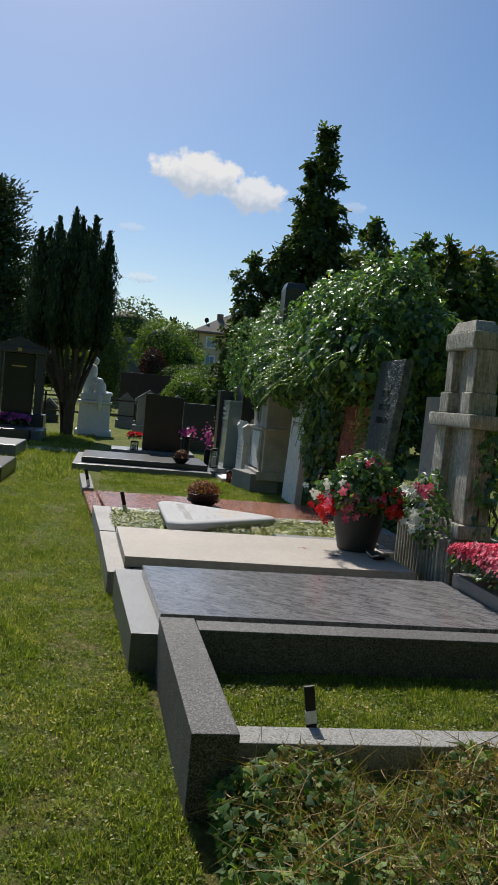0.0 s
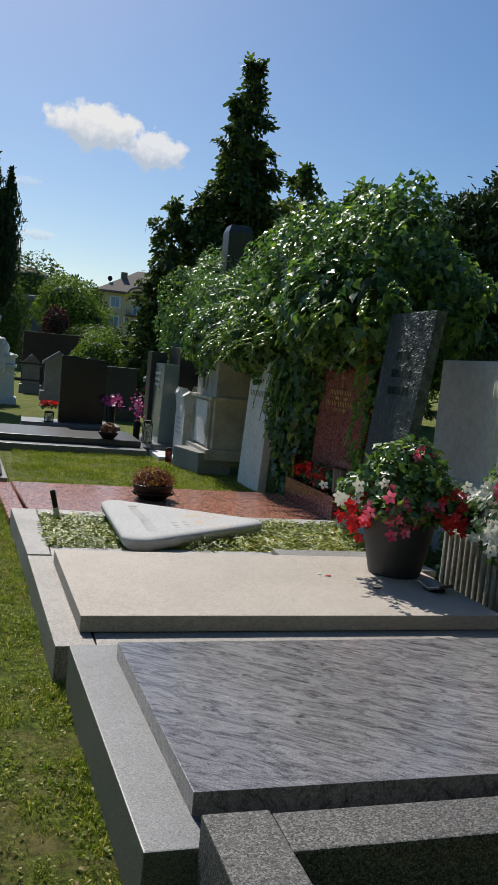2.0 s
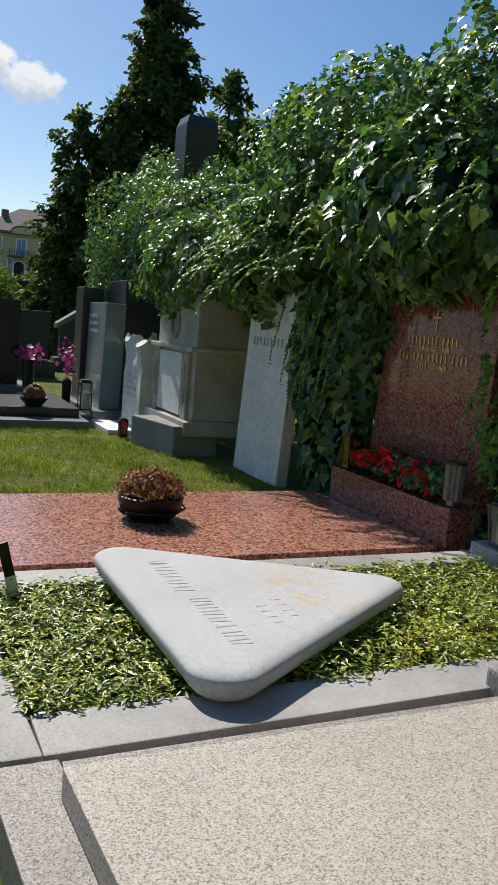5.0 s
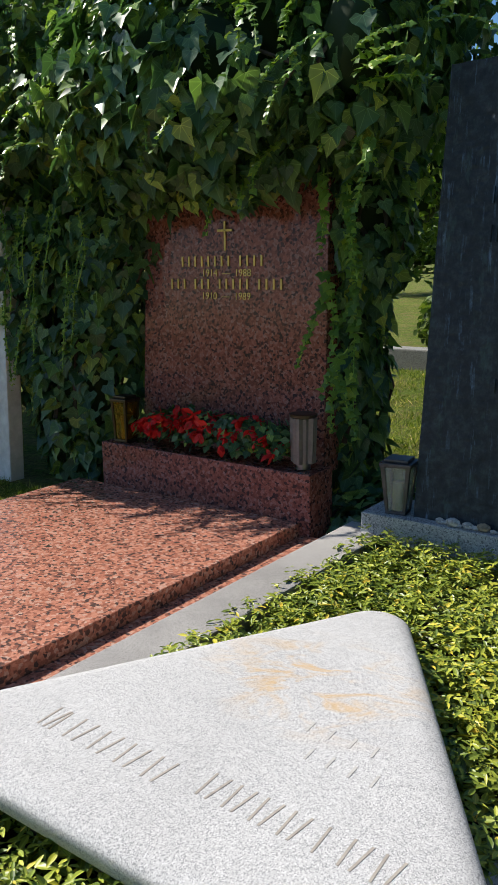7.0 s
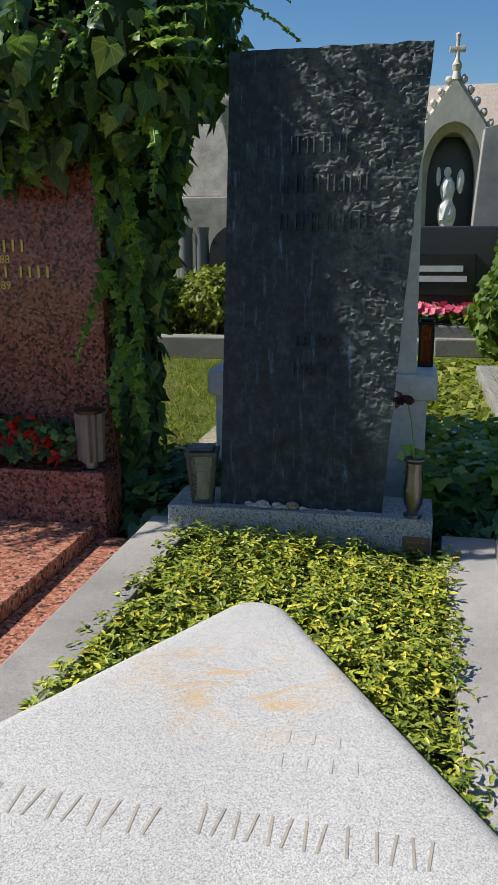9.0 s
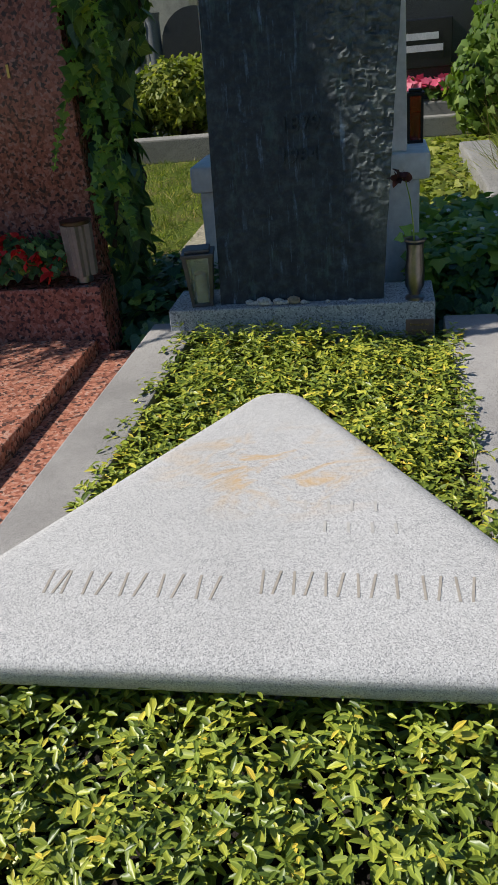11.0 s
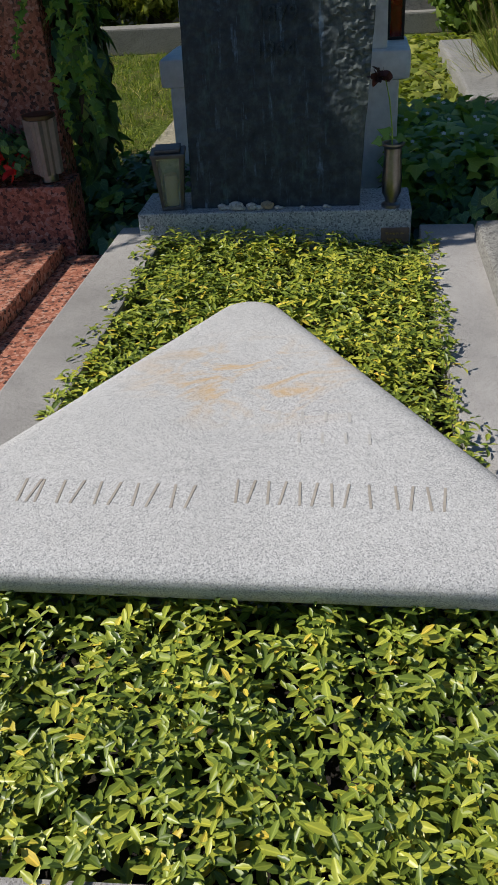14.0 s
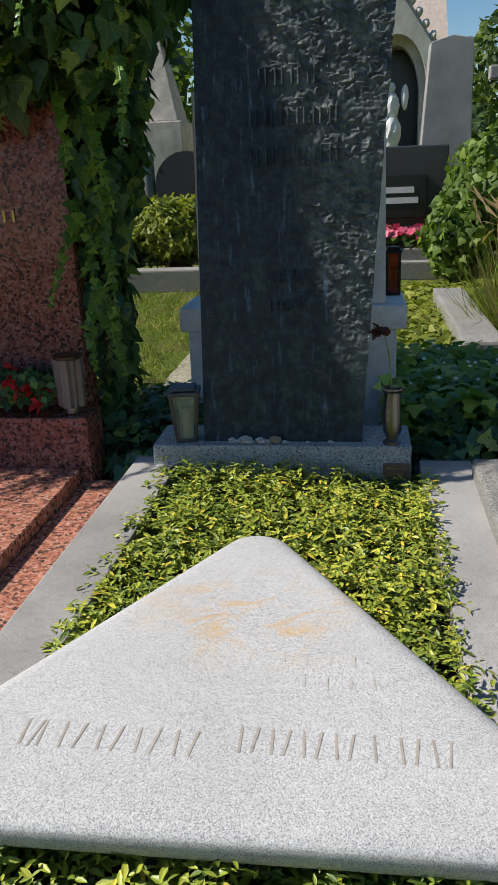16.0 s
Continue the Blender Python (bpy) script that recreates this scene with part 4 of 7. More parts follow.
def periwinkle(name, x0, x1, y0, y1, z, n, label, keep):
    """Low ground cover: short shoots, each with pairs of leaves along it."""
    P, N, T, S = [], [], [], []
    for _ in range(n):
        x, y = random.uniform(x0, x1), random.uniform(y0, y1)
        if not keep(x, y):
            continue
        h = 0.02 + 0.13 * random.random() ** 0.9 + 0.025 * noise.noise(Vector((x * 5, y * 5, 0)))
        if x > 3.05 and y < 4.62:
            h *= 0.55
        if y < 4.34 or y > 5.35 or x < 0.87:
            h = (0.105 if x < 0.87 else 0.092) + 0.15 * h
        a = random.uniform(0, 2 * math.pi)
        bend = Vector((math.cos(a), math.sin(a), 0)) * random.uniform(0.1, 0.8)
        k = random.uniform(0.72, 1.2)
        for i in range(3):
            f = (1.0, 0.9, 0.6)[i]
            p = Vector((x, y, z)) + (Vector((0, 0, 1)) + bend * 0.5) * h * f
            b = a + i * math.pi / 2 + random.uniform(-0.25, 0.25)
            for s in (0, math.pi):
                d = Vector((math.cos(b + s), math.sin(b + s), (1.1, 0.65, 0.2)[i] + random.uniform(-0.15, 0.2)))
                P.append(p)
                T.append(d + bend * 0.3)
                N.append(Vector((0, 0, 1)) + 0.42 * Vector((random.uniform(-1, 1), random.uniform(-1, 1), 0)) + bend * 0.4)
                S.append(0.036 * k * (0.66, 1.0, 1.12)[i] * random.uniform(0.85, 1.12))
    leaves(name, PERI, np.array(P), np.array(N), np.array(T), S, L_PERI, label=label, category="ground cover", loc=((x0 + x1) / 2, (y0 + y1) / 2, z), width=0.82)


def in_triangle(x, y):
    return 1.42 < x < 2.5 and abs(y - 4.825) < (2.42 - x) * 0.56


periwinkle("periwinkle_bed", 0.8, 3.3, 4.3, 5.385, 0.055, 5000, "dense periwinkle ground cover with green and yellow leaves", lambda x, y: not in_triangle(x, y) and (4.32 < y < 5.37 or random.random() < 0.15) and x > 0.822 + 0.05 * noise.noise(Vector((y * 9, 2, 0))))

# ---- red granite grave ----
g5 = thing("grave_border", (0.6, 6.6, 0), "red granite frame of a grave", "grave border")
part("front_kerb", prism([(0.59, 5.58), (0.74, 5.58), (0.6, 7.34), (0.44, 7.34)], -0.05, 0.07, 0.005), M_REDFLAT, g5)
part("side_kerb", box(0.745, 3.4, 5.565, 5.78, -0.05, 0.04, 0.004), M_REDFLAT, g5)
part("side_kerb", box(0.62, 3.4, 7.2, 7.34, -0.05, 0.04, 0.004), M_REDFLAT, g5)
single("grave_slab", prism([(0.745, 5.785), (3.38, 5.785), (3.38, 7.23), (0.605, 7.23)], 0.02, 0.1, 0.004), M_REDFLAT, (2, 6.5, 0.02), "polished red granite slab with leaf shadows", "grave slab")
rh = thing("headstone", (3.6, 6.4, 0.2), "polished red granite headstone with gilt lettering under ivy", "headstone")
LEANR = 3.0
bm = taper(box(3.6, 3.74, 5.79, 6.94, 0.28, 1.62, 0.006), 0.28, 1.62, 0.96, 3.67, 6.35, 1.0)
part("stone", turned(bm, LEANR, (3.6, 6.4, 0.28)), M_RED, rh)
tr = part("trough", box(3.39, 3.59, 5.735, 7.05, 0.0, 0.325, 0.005), M_RED, rh, "red granite flower trough")


def on_red(y, z):
    return facing_west(3.597 + math.tan(radians(LEANR)) * (z - 0.28), y, z, LEANR)


def red_bars(y0, z, words, h=0.05):
    y = y0
    for w in words:
        for _ in range(w):
            b = box(-0.0005, 0.002, -0.0055, 0.0055, 0, h, 0)
            bmesh.ops.transform(b, matrix=Matrix.Translation((3.596 + math.tan(radians(LEANR)) * (z - 0.28), y, z)), verts=b.verts[:])
            part("letter_bar", b, M_GOLD, rh, smooth=False)
            y -= 0.042
        y -= 0.03


red_bars(6.66, 1.235, (8, 4), 0.05)
red_bars(6.73, 1.125, (3, 3, 5, 4), 0.05)
lettering("1914  \u2014  1988", 0.05, on_red(6.38, 1.187), M_GOLD, rh)
lettering("1910  \u2014  1989", 0.05, on_red(6.38, 1.075), M_GOLD, rh)
for b in (box(-0.004, 0.002, -0.006, 0.006, 1.31, 1.45, 0.001), box(-0.004, 0.002, -0.045, 0.045, 1.4, 1.412, 0.001)):
    bmesh.ops.translate(b, verts=b.verts[:], vec=(3.594 + math.tan(radians(LEANR)) * 1.15, 6.39, 0))
    part("gilt_cross", b, M_GOLD, rh)


def flower_bed(name, x0, x1, y0, y1, z, h, n_leaf, n_flower, petal, label, size=0.05, fsize=0.028, hang=False, leafmat=None):
    t = thing(name, ((x0 + x1) / 2, (y0 + y1) / 2, z), label, "flowers")
    def pts(n):
        u, v = rand(n, -1, 1), rand(n, -1, 1)
        top = h * (0.5 + 0.5 * np.sqrt(np.clip(1 - 0.8 * np.maximum(np.abs(u), np.abs(v)) ** 3, 0, 1)))
        return np.column_stack([(x0 + x1) / 2 + u * (x1 - x0) / 2, (y0 + y1) / 2 + v * (y1 - y0) / 2, z + top * rand(n, 0.35, 1.0)]), u, v, top
    p, u, v, top = pts(n_leaf)
    leaves("foliage", DIAMOND, p, np.column_stack([u, v, np.ones(n_leaf)]) + RNG.normal(size=p.shape) * 0.4, RNG.normal(size=p.shape) + np.column_stack([u, v, 0 * u]), rand(n_leaf, 0.7, 1.3) * size, leafmat or L_IVY, t, width=1.3)
    p, u, v, top = pts(n_flower)
    p[:, 2] = z + top * rand(n_flower, 0.8, 1.12)
    p[:, 0] -= 0.02 * (u < -0.2)
    if hang:
        p[:, 2] -= 0.3 * h * rand(n_flower)
        p[:, 0] = np.minimum(p[:, 0], x0 + (x1 - x0) * rand(n_flower, -0.15, 0.7))
        q = np.repeat(p, 6, axis=0)
        leaves("blossoms", PERI, q, sphere_dirs(len(q)), RNG.normal(size=q.shape) * 0.5 + (0, 0, -1.0), rand(len(q), 0.7, 1.3) * fsize, petal, t, width=1.2)
    else:
        q = np.repeat(p, 2, axis=0) + RNG.normal(size=(2 * n_flower, 3)) * 0.006
        leaves("blossoms", PETALS, q, RNG.normal(size=q.shape) * 0.5 + np.column_stack([np.repeat(u, 2) - 0.5, np.repeat(v, 2), np.ones(len(q))]), sphere_dirs(len(q)), rand(len(q), 0.7, 1.25) * fsize, petal, t)
    return t


flower_bed("red_begonias", 3.4, 3.6, 5.9, 6.82, 0.32, 0.21, 1500, 95, F_RED, "scarlet hanging begonias with dark leaves in the trough", 0.045, 0.05, True)
flower_bed("pink_begonias", 3.12, 3.51, 0.88, 2.14, 0.35, 0.24, 1100, 2600, F_PINK, "dense mound of pink begonia blossoms", 0.045, 0.0155)
lantern(3.46, 6.93, 0.33, 0.09, 0.25, "bronze grave lantern with amber glass", M_AMBER, 1.2)

fl = thing("fluted_lantern", (3.47, 5.82, 0.33), "grey-brown fluted plastic grave lantern with dark rim", "lantern")
pts = []
for i in range(48):
    a = 2 * math.pi * i / 48
    r = 0.052 * (1 + 0.07 * math.cos(12 * a)) * (1 - 0.12 * math.cos(4 * a))
    pts.append((3.47 + r * math.cos(a + math.pi / 4), 5.82 + r * math.sin(a + math.pi / 4)))
part("shade", taper(prism(pts, 0.36, 0.57), 0.36, 0.57, 1.12, 3.47, 5.82), M_CREAM, fl)
part("foot", lathe([(0.035, 0), (0.035, 0.03)], (3.47, 5.82, 0.33), 16), M_STEEL, fl)
part("rim", lathe([(0.056, 0.238), (0.064, 0.243), (0.064, 0.255), (0.05, 0.258)], (3.47, 5.82, 0.33), 24), M_BRONZE, fl)

# dark bowl with a dry plant, on the red slab
bw = thing("plant_bowl", (1.89, 6.55, 0.1), "black handled bowl with a dry reddish plant", "planter")
part("bowl", lathe([(0.11, 0), (0.13, 0.012), (0.16, 0.04), (0.185, 0.06), (0.185, 0.07), (0.175, 0.075), (0.19, 0.115), (0.192, 0.14), (0.182, 0.145), (0.165, 0.135), (0.12, 0.11)], (1.89, 6.55, 0.1), 28), M_IRON, bw)
for s in (-1, 1):
    part("handle", tube([(1.89 + s * 0.17, 6.52, 0.2), (1.89 + s * 0.2, 6.5, 0.17), (1.89 + s * 0.16, 6.51, 0.14)], 0.008, 6), M_IRON, bw)
d = sphere_dirs(1500)
d[:, 2] = np.abs(d[:, 2])
p = np.array([1.89, 6.55, 0.245]) + d * (0.195, 0.195, 0.15) * rand(1500, 0.6, 1.08)[:, None]
leaves("dry_foliage", DIAMOND, p, d + RNG.normal(size=d.shape) * 0.6, RNG.normal(size=d.shape) + d, rand(1500, 0.018, 0.038), L_DRY, bw)
part("root_ball", ball((1.89, 6.55, 0.21), (0.15, 0.15, 0.11), None, 2, 0.2, 4), M_SOIL, bw)

def trumpets(name, centres, out, size, petal, parent):
    """Open five-petalled flowers at the centres, all facing roughly the way out."""
    k = len(centres)
    axis = RNG.normal(size=(k, 3)) * 0.35 + np.array(out)
    axis /= np.linalg.norm(axis, axis=1, keepdims=True)
    side = np.cross(axis, (0.1, 0.2, 1.0))
    side /= np.linalg.norm(side, axis=1, keepdims=True)
    up = np.cross(side, axis)
    P, N, T = [], [], []
    for i in range(5):
        a = i * 1.2566 + rand(k, -0.2, 0.2)
        way = np.cos(a)[:, None] * side + np.sin(a)[:, None] * up
        P.append(centres + way * 0.004)
        T.append(way + axis * 0.25)
        N.append(axis - way * 0.35)
    leaves(name, PERI, np.concatenate(P), np.concatenate(N), np.concatenate(T), np.tile(rand(k, 0.8, 1.2) * size, 5), petal, parent, width=1.5)


# big pot on the tan slab
pt = thing("flower_pot", (2.88, 3.7, 0.278), "large dark grey pot with mandevilla in red, pink and white", "flower pot")
part("pot", lathe([(0.155, 0), (0.16, 0.007), (0.2, 0.19), (0.222, 0.34), (0.224, 0.37), (0.218, 0.374), (0.21, 0.365), (0.2, 0.3)], (2.88, 3.7, 0.278), 48), M_POT, pt)
part("pot_soil", lathe([(0.2, 0.32), (0.199, 0.325)], (2.88, 3.7, 0.278), 24), M_SOIL, pt)
blobs = [((2.88, 3.7, 0.84), (0.27, 0.27, 0.2)), ((2.9, 3.72, 0.98), (0.21, 0.21, 0.14)), ((2.69, 3.8, 0.76), (0.18, 0.18, 0.13)), ((3.11, 3.6, 0.75), (0.18, 0.17, 0.13)), ((2.8, 3.5, 0.73), (0.19, 0.16, 0.11))]
P, N = blob_points(blobs, 2300, 0.35, 0.3, 3)
leaves("foliage", PERI, P, N + (0, 0, 0.4) + RNG.normal(size=P.shape) * 0.5, N + RNG.normal(size=P.shape) * 0.7, rand(len(P), 0.04, 0.075), L_POT, pt, width=1.2)
# Dark core added inside the foliage in place of its inner shade.
part("shade_core", core(blobs, 0.6, 2), L_DARK, pt)
for petal, k, centre, rad in ((F_RED, 36, (2.58, 3.62, 0.63), (0.09, 0.11, 0.09)), (F_WHITE, 14, (2.58, 3.66, 0.77), (0.09, 0.12, 0.07)), (F_PINK, 28, (2.78, 3.42, 0.7), (0.2, 0.07, 0.09)), (F_RED, 18, (3.06, 3.42, 0.7), (0.07, 0.06, 0.09)), (F_PINK, 6, (2.92, 3.62, 1.05), (0.1, 0.1, 0.06))):
    c = np.array(centre) + RNG.normal(size=(k, 3)) * np.array(rad) * 0.7
    trumpets("blossoms", c, (-0.6, -0.8, 0.3), 0.034, petal, pt)
single("fallen_petal", ball((2.4, 3.4, 0.233), (0.02, 0.012, 0.004), None, 1, 0.3), F_RED, (2.4, 3.4, 0.23), "fallen red petal on the slab", "petal")
single("fallen_petal", ball((2.36, 3.44, 0.233), (0.012, 0.02, 0.004), None, 1, 0.3), F_WHITE, (2.36, 3.44, 0.23), "fallen white petal on the slab", "petal")
bk = thing("metal_book", (2.95, 3.12, 0.255), "small open book of dark metal on the slab", "ornament")
for s in (-1, 1):
    part("page", turned(turned(box(2.89, 3.01, 3.12, 3.21, 0.262, 0.28, 0.004), 18, (2.95, 3.12, 0.262), "X") if s > 0 else turned(box(2.89, 3.01, 3.03, 3.12, 0.262, 0.28, 0.004), -18, (2.95, 3.12, 0.262), "X"), 20, (2.95, 3.12, 0.26), "Z"), M_STEEL, bk)
part("support", box(2.9, 3.0, 3.08, 3.16, 0.252, 0.27, 0.003), M_IRON, bk)
single("dry_leaf", ball((2.6, 3.15, 0.233), (0.03, 0.016, 0.004), None, 1, 0.4), L_DRY, (2.6, 3.15, 0.23), "fallen brown leaf on the slab", "leaf")

bk.location.z = 0.23
pt.location += Vector((0.0, -0.2, -0.047))
# hanging planter with white and pink flowers at the cross, under a small metal roof
hp = thing("hanging_planter", (3.2, 3.25, 0.53), "black planter with white and pink flowers at the cross", "planter")
part("planter_cup", lathe([(0.06, 0), (0.085, 0.13), (0.09, 0.15), (0.07, 0.15)], (3.18, 3.42, 0.57), 20), M_IRON, hp)
part("little_roof", wall_shape([(3.06, 0.74), (3.19, 0.8), (3.3, 0.74), (3.3, 0.73), (3.06, 0.73)], 3.36, 3.52, "y"), M_STEEL, hp)
blobs = [((3.22, 3.15, 0.72), (0.16, 0.2, 0.2)), ((3.25, 3.0, 0.58), (0.16, 0.16, 0.16)), ((3.25, 3.2, 0.92), (0.1, 0.12, 0.12))]
P, N = blob_points(blobs, 700, 0.5, 0.3, 3)
leaves("foliage", PERI, P, N + (0, 0, 0.4) + RNG.normal(size=P.shape) * 0.5, N + RNG.normal(size=P.shape) * 0.8, rand(len(P), 0.04, 0.065), L_IVY, hp, width=1.1)
for petal, k, centre in ((F_WHITE, 16, (3.12, 3.2, 0.86)), (F_WHITE, 22, (3.1, 3.05, 0.64)), (F_PINK, 9, (3.14, 3.02, 0.86))):
    c = np.array(centre) + RNG.normal(size=(k, 3)) * (0.05, 0.07, 0.04)
    trumpets("blossoms", c, (-0.7, -0.7, 0.3), 0.036, petal, hp)
hp.location += Vector((0.06, -0.12, -0.03))

# ---- ivy over the old monuments ----
def ivy_patch(name, blobs, n, size, label, keep=None, solid=True, material=None, lump=0.3, droop=1.0, mainloc=(4.2, 6.3, 0), inner=0.5, small_from=None):
    """Ivy over a mass: broad leaves that hang tip down, smaller and more upright above small_from, on woody stems."""
    t = thing(name, mainloc, label, "ivy")
    P, N = blob_points(blobs, n, 0.2, lump, 2.6)
    if keep is not None:
        k = keep(P)
        P, N = P[k], N[k]
    f = np.clip((P[:, 2] - small_from) / 0.8, 0, 1) if small_from else np.zeros(len(P))
    tip = N * 0.35 + RNG.normal(size=P.shape) * 0.35 + np.column_stack([0 * f, 0 * f, -droop * (1 - 0.8 * f)])
    nor = N * 0.9 + (0, 0, 0.3) + RNG.normal(size=P.shape) * (0.42 + 0.25 * f)[:, None]
    leaves("leaves", IVY_BROAD, P, nor, tip, rand(len(P), 0.6, 1.35) * size * (1 - 0.42 * f), material or L_IVY, t, width=1.0)
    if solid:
        # Dark core added inside the ivy to hold back light, as its inner shade.
        part("shade_core", core(blobs, inner, 3), L_DARK, t)
    stems = None
    for c, r in blobs:
        for _ in range(4):
            a = random.uniform(0, 6.28)
            q = Vector((c[0] + 0.8 * r[0] * math.cos(a), c[1] + 0.8 * r[1] * math.sin(a), max(0.05, c[2] - 0.4 * r[2])))
            stems = tube([q, q + Vector((random.uniform(-0.05, 0.05), random.uniform(-0.1, 0.1), 0.25 * r[2])), Vector(c) + Vector((0, 0, 0.4 * r[2]))], [0.014, 0.01, 0.005], 5, stems)
    tagged(part("stem", stems, M_BARK, t, "woody brown stems"), kind="stuff")
    return t


def canopy_keep(p):
    over_red = (p[:, 2] < 1.56) & (p[:, 1] > 5.85) & (p[:, 1] < 6.93) & (p[:, 0] < 3.9)
    over_stele = (p[:, 1] < 5.25) & (p[:, 2] < 2.05) & (p[:, 0] < 4.0)
    way = (3.338 + 0.0928 * p[:, 2] - p[:, 0]) / 0.2256
    foot_y, foot_z = p[:, 1] - way, p[:, 2] - 1.03 * way
    wave = np.array([noise.noise(Vector((6 * a, 6 * b, 0))) for a, b in zip(foot_y, foot_z)])
    sun_gap = (way > -0.15) & (foot_y > 4.3) & (foot_z > 0.5) & (foot_y < 4.68 + 0.262 * (foot_z - 0.55) + 0.08 * wave) & (rand(len(p)) > 0.012)
    sun_gap |= (p[:, 0] < 3.45) & (p[:, 1] < 6.1) & (p[:, 2] > 1.95) & (rand(len(p)) < 0.6)
    return ~(over_red | over_stele | sun_gap)


CANOPY = [((3.42, 6.4, 2.08), (0.42, 0.78, 0.5)), ((3.52, 5.6, 2.1), (0.3, 0.26, 0.4)), ((3.92, 6.4, 2.3), (0.58, 0.95, 0.9)), ((3.88, 7.6, 2.4), (0.72, 0.9, 0.85)), ((4.08, 6.4, 2.42), (0.42, 0.95, 0.8)), ((3.98, 8.5, 2.35), (0.75, 0.9, 0.9)), ((4.4, 6.1, 2.15), (0.45, 0.6, 0.55))]
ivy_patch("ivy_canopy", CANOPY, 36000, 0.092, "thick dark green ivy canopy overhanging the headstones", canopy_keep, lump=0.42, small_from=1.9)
ivy_patch("ivy_fringe", [((3.66, 6.4, 1.72), (0.28, 0.6, 0.24)), ((3.62, 6.1, 1.68), (0.24, 0.3, 0.16)), ((3.62, 6.85, 1.64), (0.24, 0.25, 0.18))], 1300, 0.088, "ivy fringe hanging over the top of the red headstone", lambda p: (p[:, 2] > 1.5) & ~((p[:, 0] > 3.58) & (p[:, 0] < 3.86) & (p[:, 2] < 1.66)), False, mainloc=(3.66, 6.4, 1.62))
FAR_CANOPY = [((4.2, 9.2, 2.0), (0.85, 0.9, 0.8)), ((3.9, 10.6, 2.05), (0.95, 1.0, 0.95)), ((3.92, 12.6, 2.3), (0.9, 1.2, 1.02)), ((4.0, 13.6, 1.8), (0.8, 1.0, 1.0)), ((3.42, 8.4, 1.8), (0.46, 0.72, 0.46)), ((3.3, 9.75, 1.8), (0.5, 0.85, 0.5)), ((3.6, 10.8, 1.9), (0.5, 0.6, 0.5))]
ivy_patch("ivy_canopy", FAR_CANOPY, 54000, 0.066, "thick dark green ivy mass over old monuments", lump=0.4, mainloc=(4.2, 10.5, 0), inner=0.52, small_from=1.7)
ivy_patch("ivy_curtain", [((3.66, 7.42, 0.8), (0.28, 0.43, 1.0)), ((3.56, 7.72, 1.15), (0.2, 0.2, 0.75)), ((3.7, 7.2, 1.4), (0.26, 0.34, 0.6))], 4600, 0.08, "ivy curtain hanging beside the red headstone", mainloc=(3.85, 7.35, 0))
ivy_patch("ivy_curtain", [((3.92, 5.8, 0.8), (0.2, 0.13, 1.0)), ((3.88, 5.72, 1.5), (0.24, 0.2, 0.5))], 2000, 0.08, "ivy curtain hanging between the headstones", mainloc=(3.9, 5.6, 0))
ivy_patch("ground_ivy", [((3.9, 5.55, 0.0), (0.45, 0.4, 0.22)), ((3.95, 4.0, 0.0), (0.4, 0.45, 0.28)), ((4.25, 3.5, 0.0), (0.35, 0.6, 0.22)), ((4.4, 5.5, 0.0), (0.4, 0.4, 0.2))], 5600, 0.06, "dark ivy covering the ground behind the headstones", lambda p: p[:, 2] > 0, False, droop=0.2, mainloc=(4.2, 4.5, 0))


ivy_patch("ivy_tendrils", [((3.6, 2.72, 0.75), (0.13, 0.1, 0.5)), ((3.62, 2.7, 1.2), (0.1, 0.07, 0.25))], 420, 0.055, "ivy climbing the side of the cross monument", None, False, mainloc=(3.6, 2.7, 0))


def sprays(name, starts, label, length, leaf, material, mainloc, sag=0.085):
    """Drooping ivy shoots that stand out of the mass, with leaves in two rows."""
    t = thing(name, mainloc, label, "ivy")
    P, N, T, S = [], [], [], []
    stems = None
    for (s, way) in starts:
        p, d = Vector(s), Vector(way).normalized()
        line = [p.copy()]
        m = int(length * random.uniform(0.7, 1.2) / 0.03)
        for i in range(m):
            d = (d + Vector((random.gauss(0, 0.06), random.gauss(0, 0.06), -sag))).normalized()
            p = p + d * 0.03
            if i % 3 == 0:
                line.append(p.copy())
            side = d.cross(Vector((0, 0, 1))).normalized()
            for sg in (-1, 1):
                P.append(p.copy())
                T.append(side * sg * random.uniform(0.4, 1.0) + d * random.uniform(0.3, 1.0) + Vector((0, 0, random.uniform(-0.9, 0.1))))
                N.append(Vector((random.gauss(-0.6, 0.45), random.gauss(-0.2, 0.45), 0.8)))
                S.append(leaf * random.uniform(0.6, 1.2) * (1 - 0.5 * i / m))
        if len(line) > 1:
            stems = tube(line, 0.004, 5, stems)
    tagged(part("stem", stems, L_IVYLIGHT, t), kind="stuff")
    leaves("leaves", IVY, np.array(P), np.array(N), np.array(T), S, material, t, width=1.2)


st = [((random.uniform(3.05, 3.35), random.gauss(8.1, 0.42), random.uniform(1.6, 2.25)), (random.uniform(-1, -0.4), random.uniform(-0.3, 0.8), random.uniform(-0.1, 0.5))) for _ in range(46)]
sprays("ivy_shoots", st, "light green ivy shoots drooping out of the canopy", 0.5, 0.042, L_IVYLIGHT, (3.3, 7.6, 1.8))
st = [((random.uniform(3.4, 3.9), random.uniform(5.45, 8.0), random.uniform(1.7, 3.0)), (random.uniform(-0.9, 0.0), random.uniform(-0.5, 0.3), random.uniform(-0.7, 0.4))) for _ in range(110)]
sprays("ivy_shoots", st, "ivy shoots standing out of the canopy", 0.36, 0.045, L_IVYLIGHT, (3.6, 6.5, 2.2))
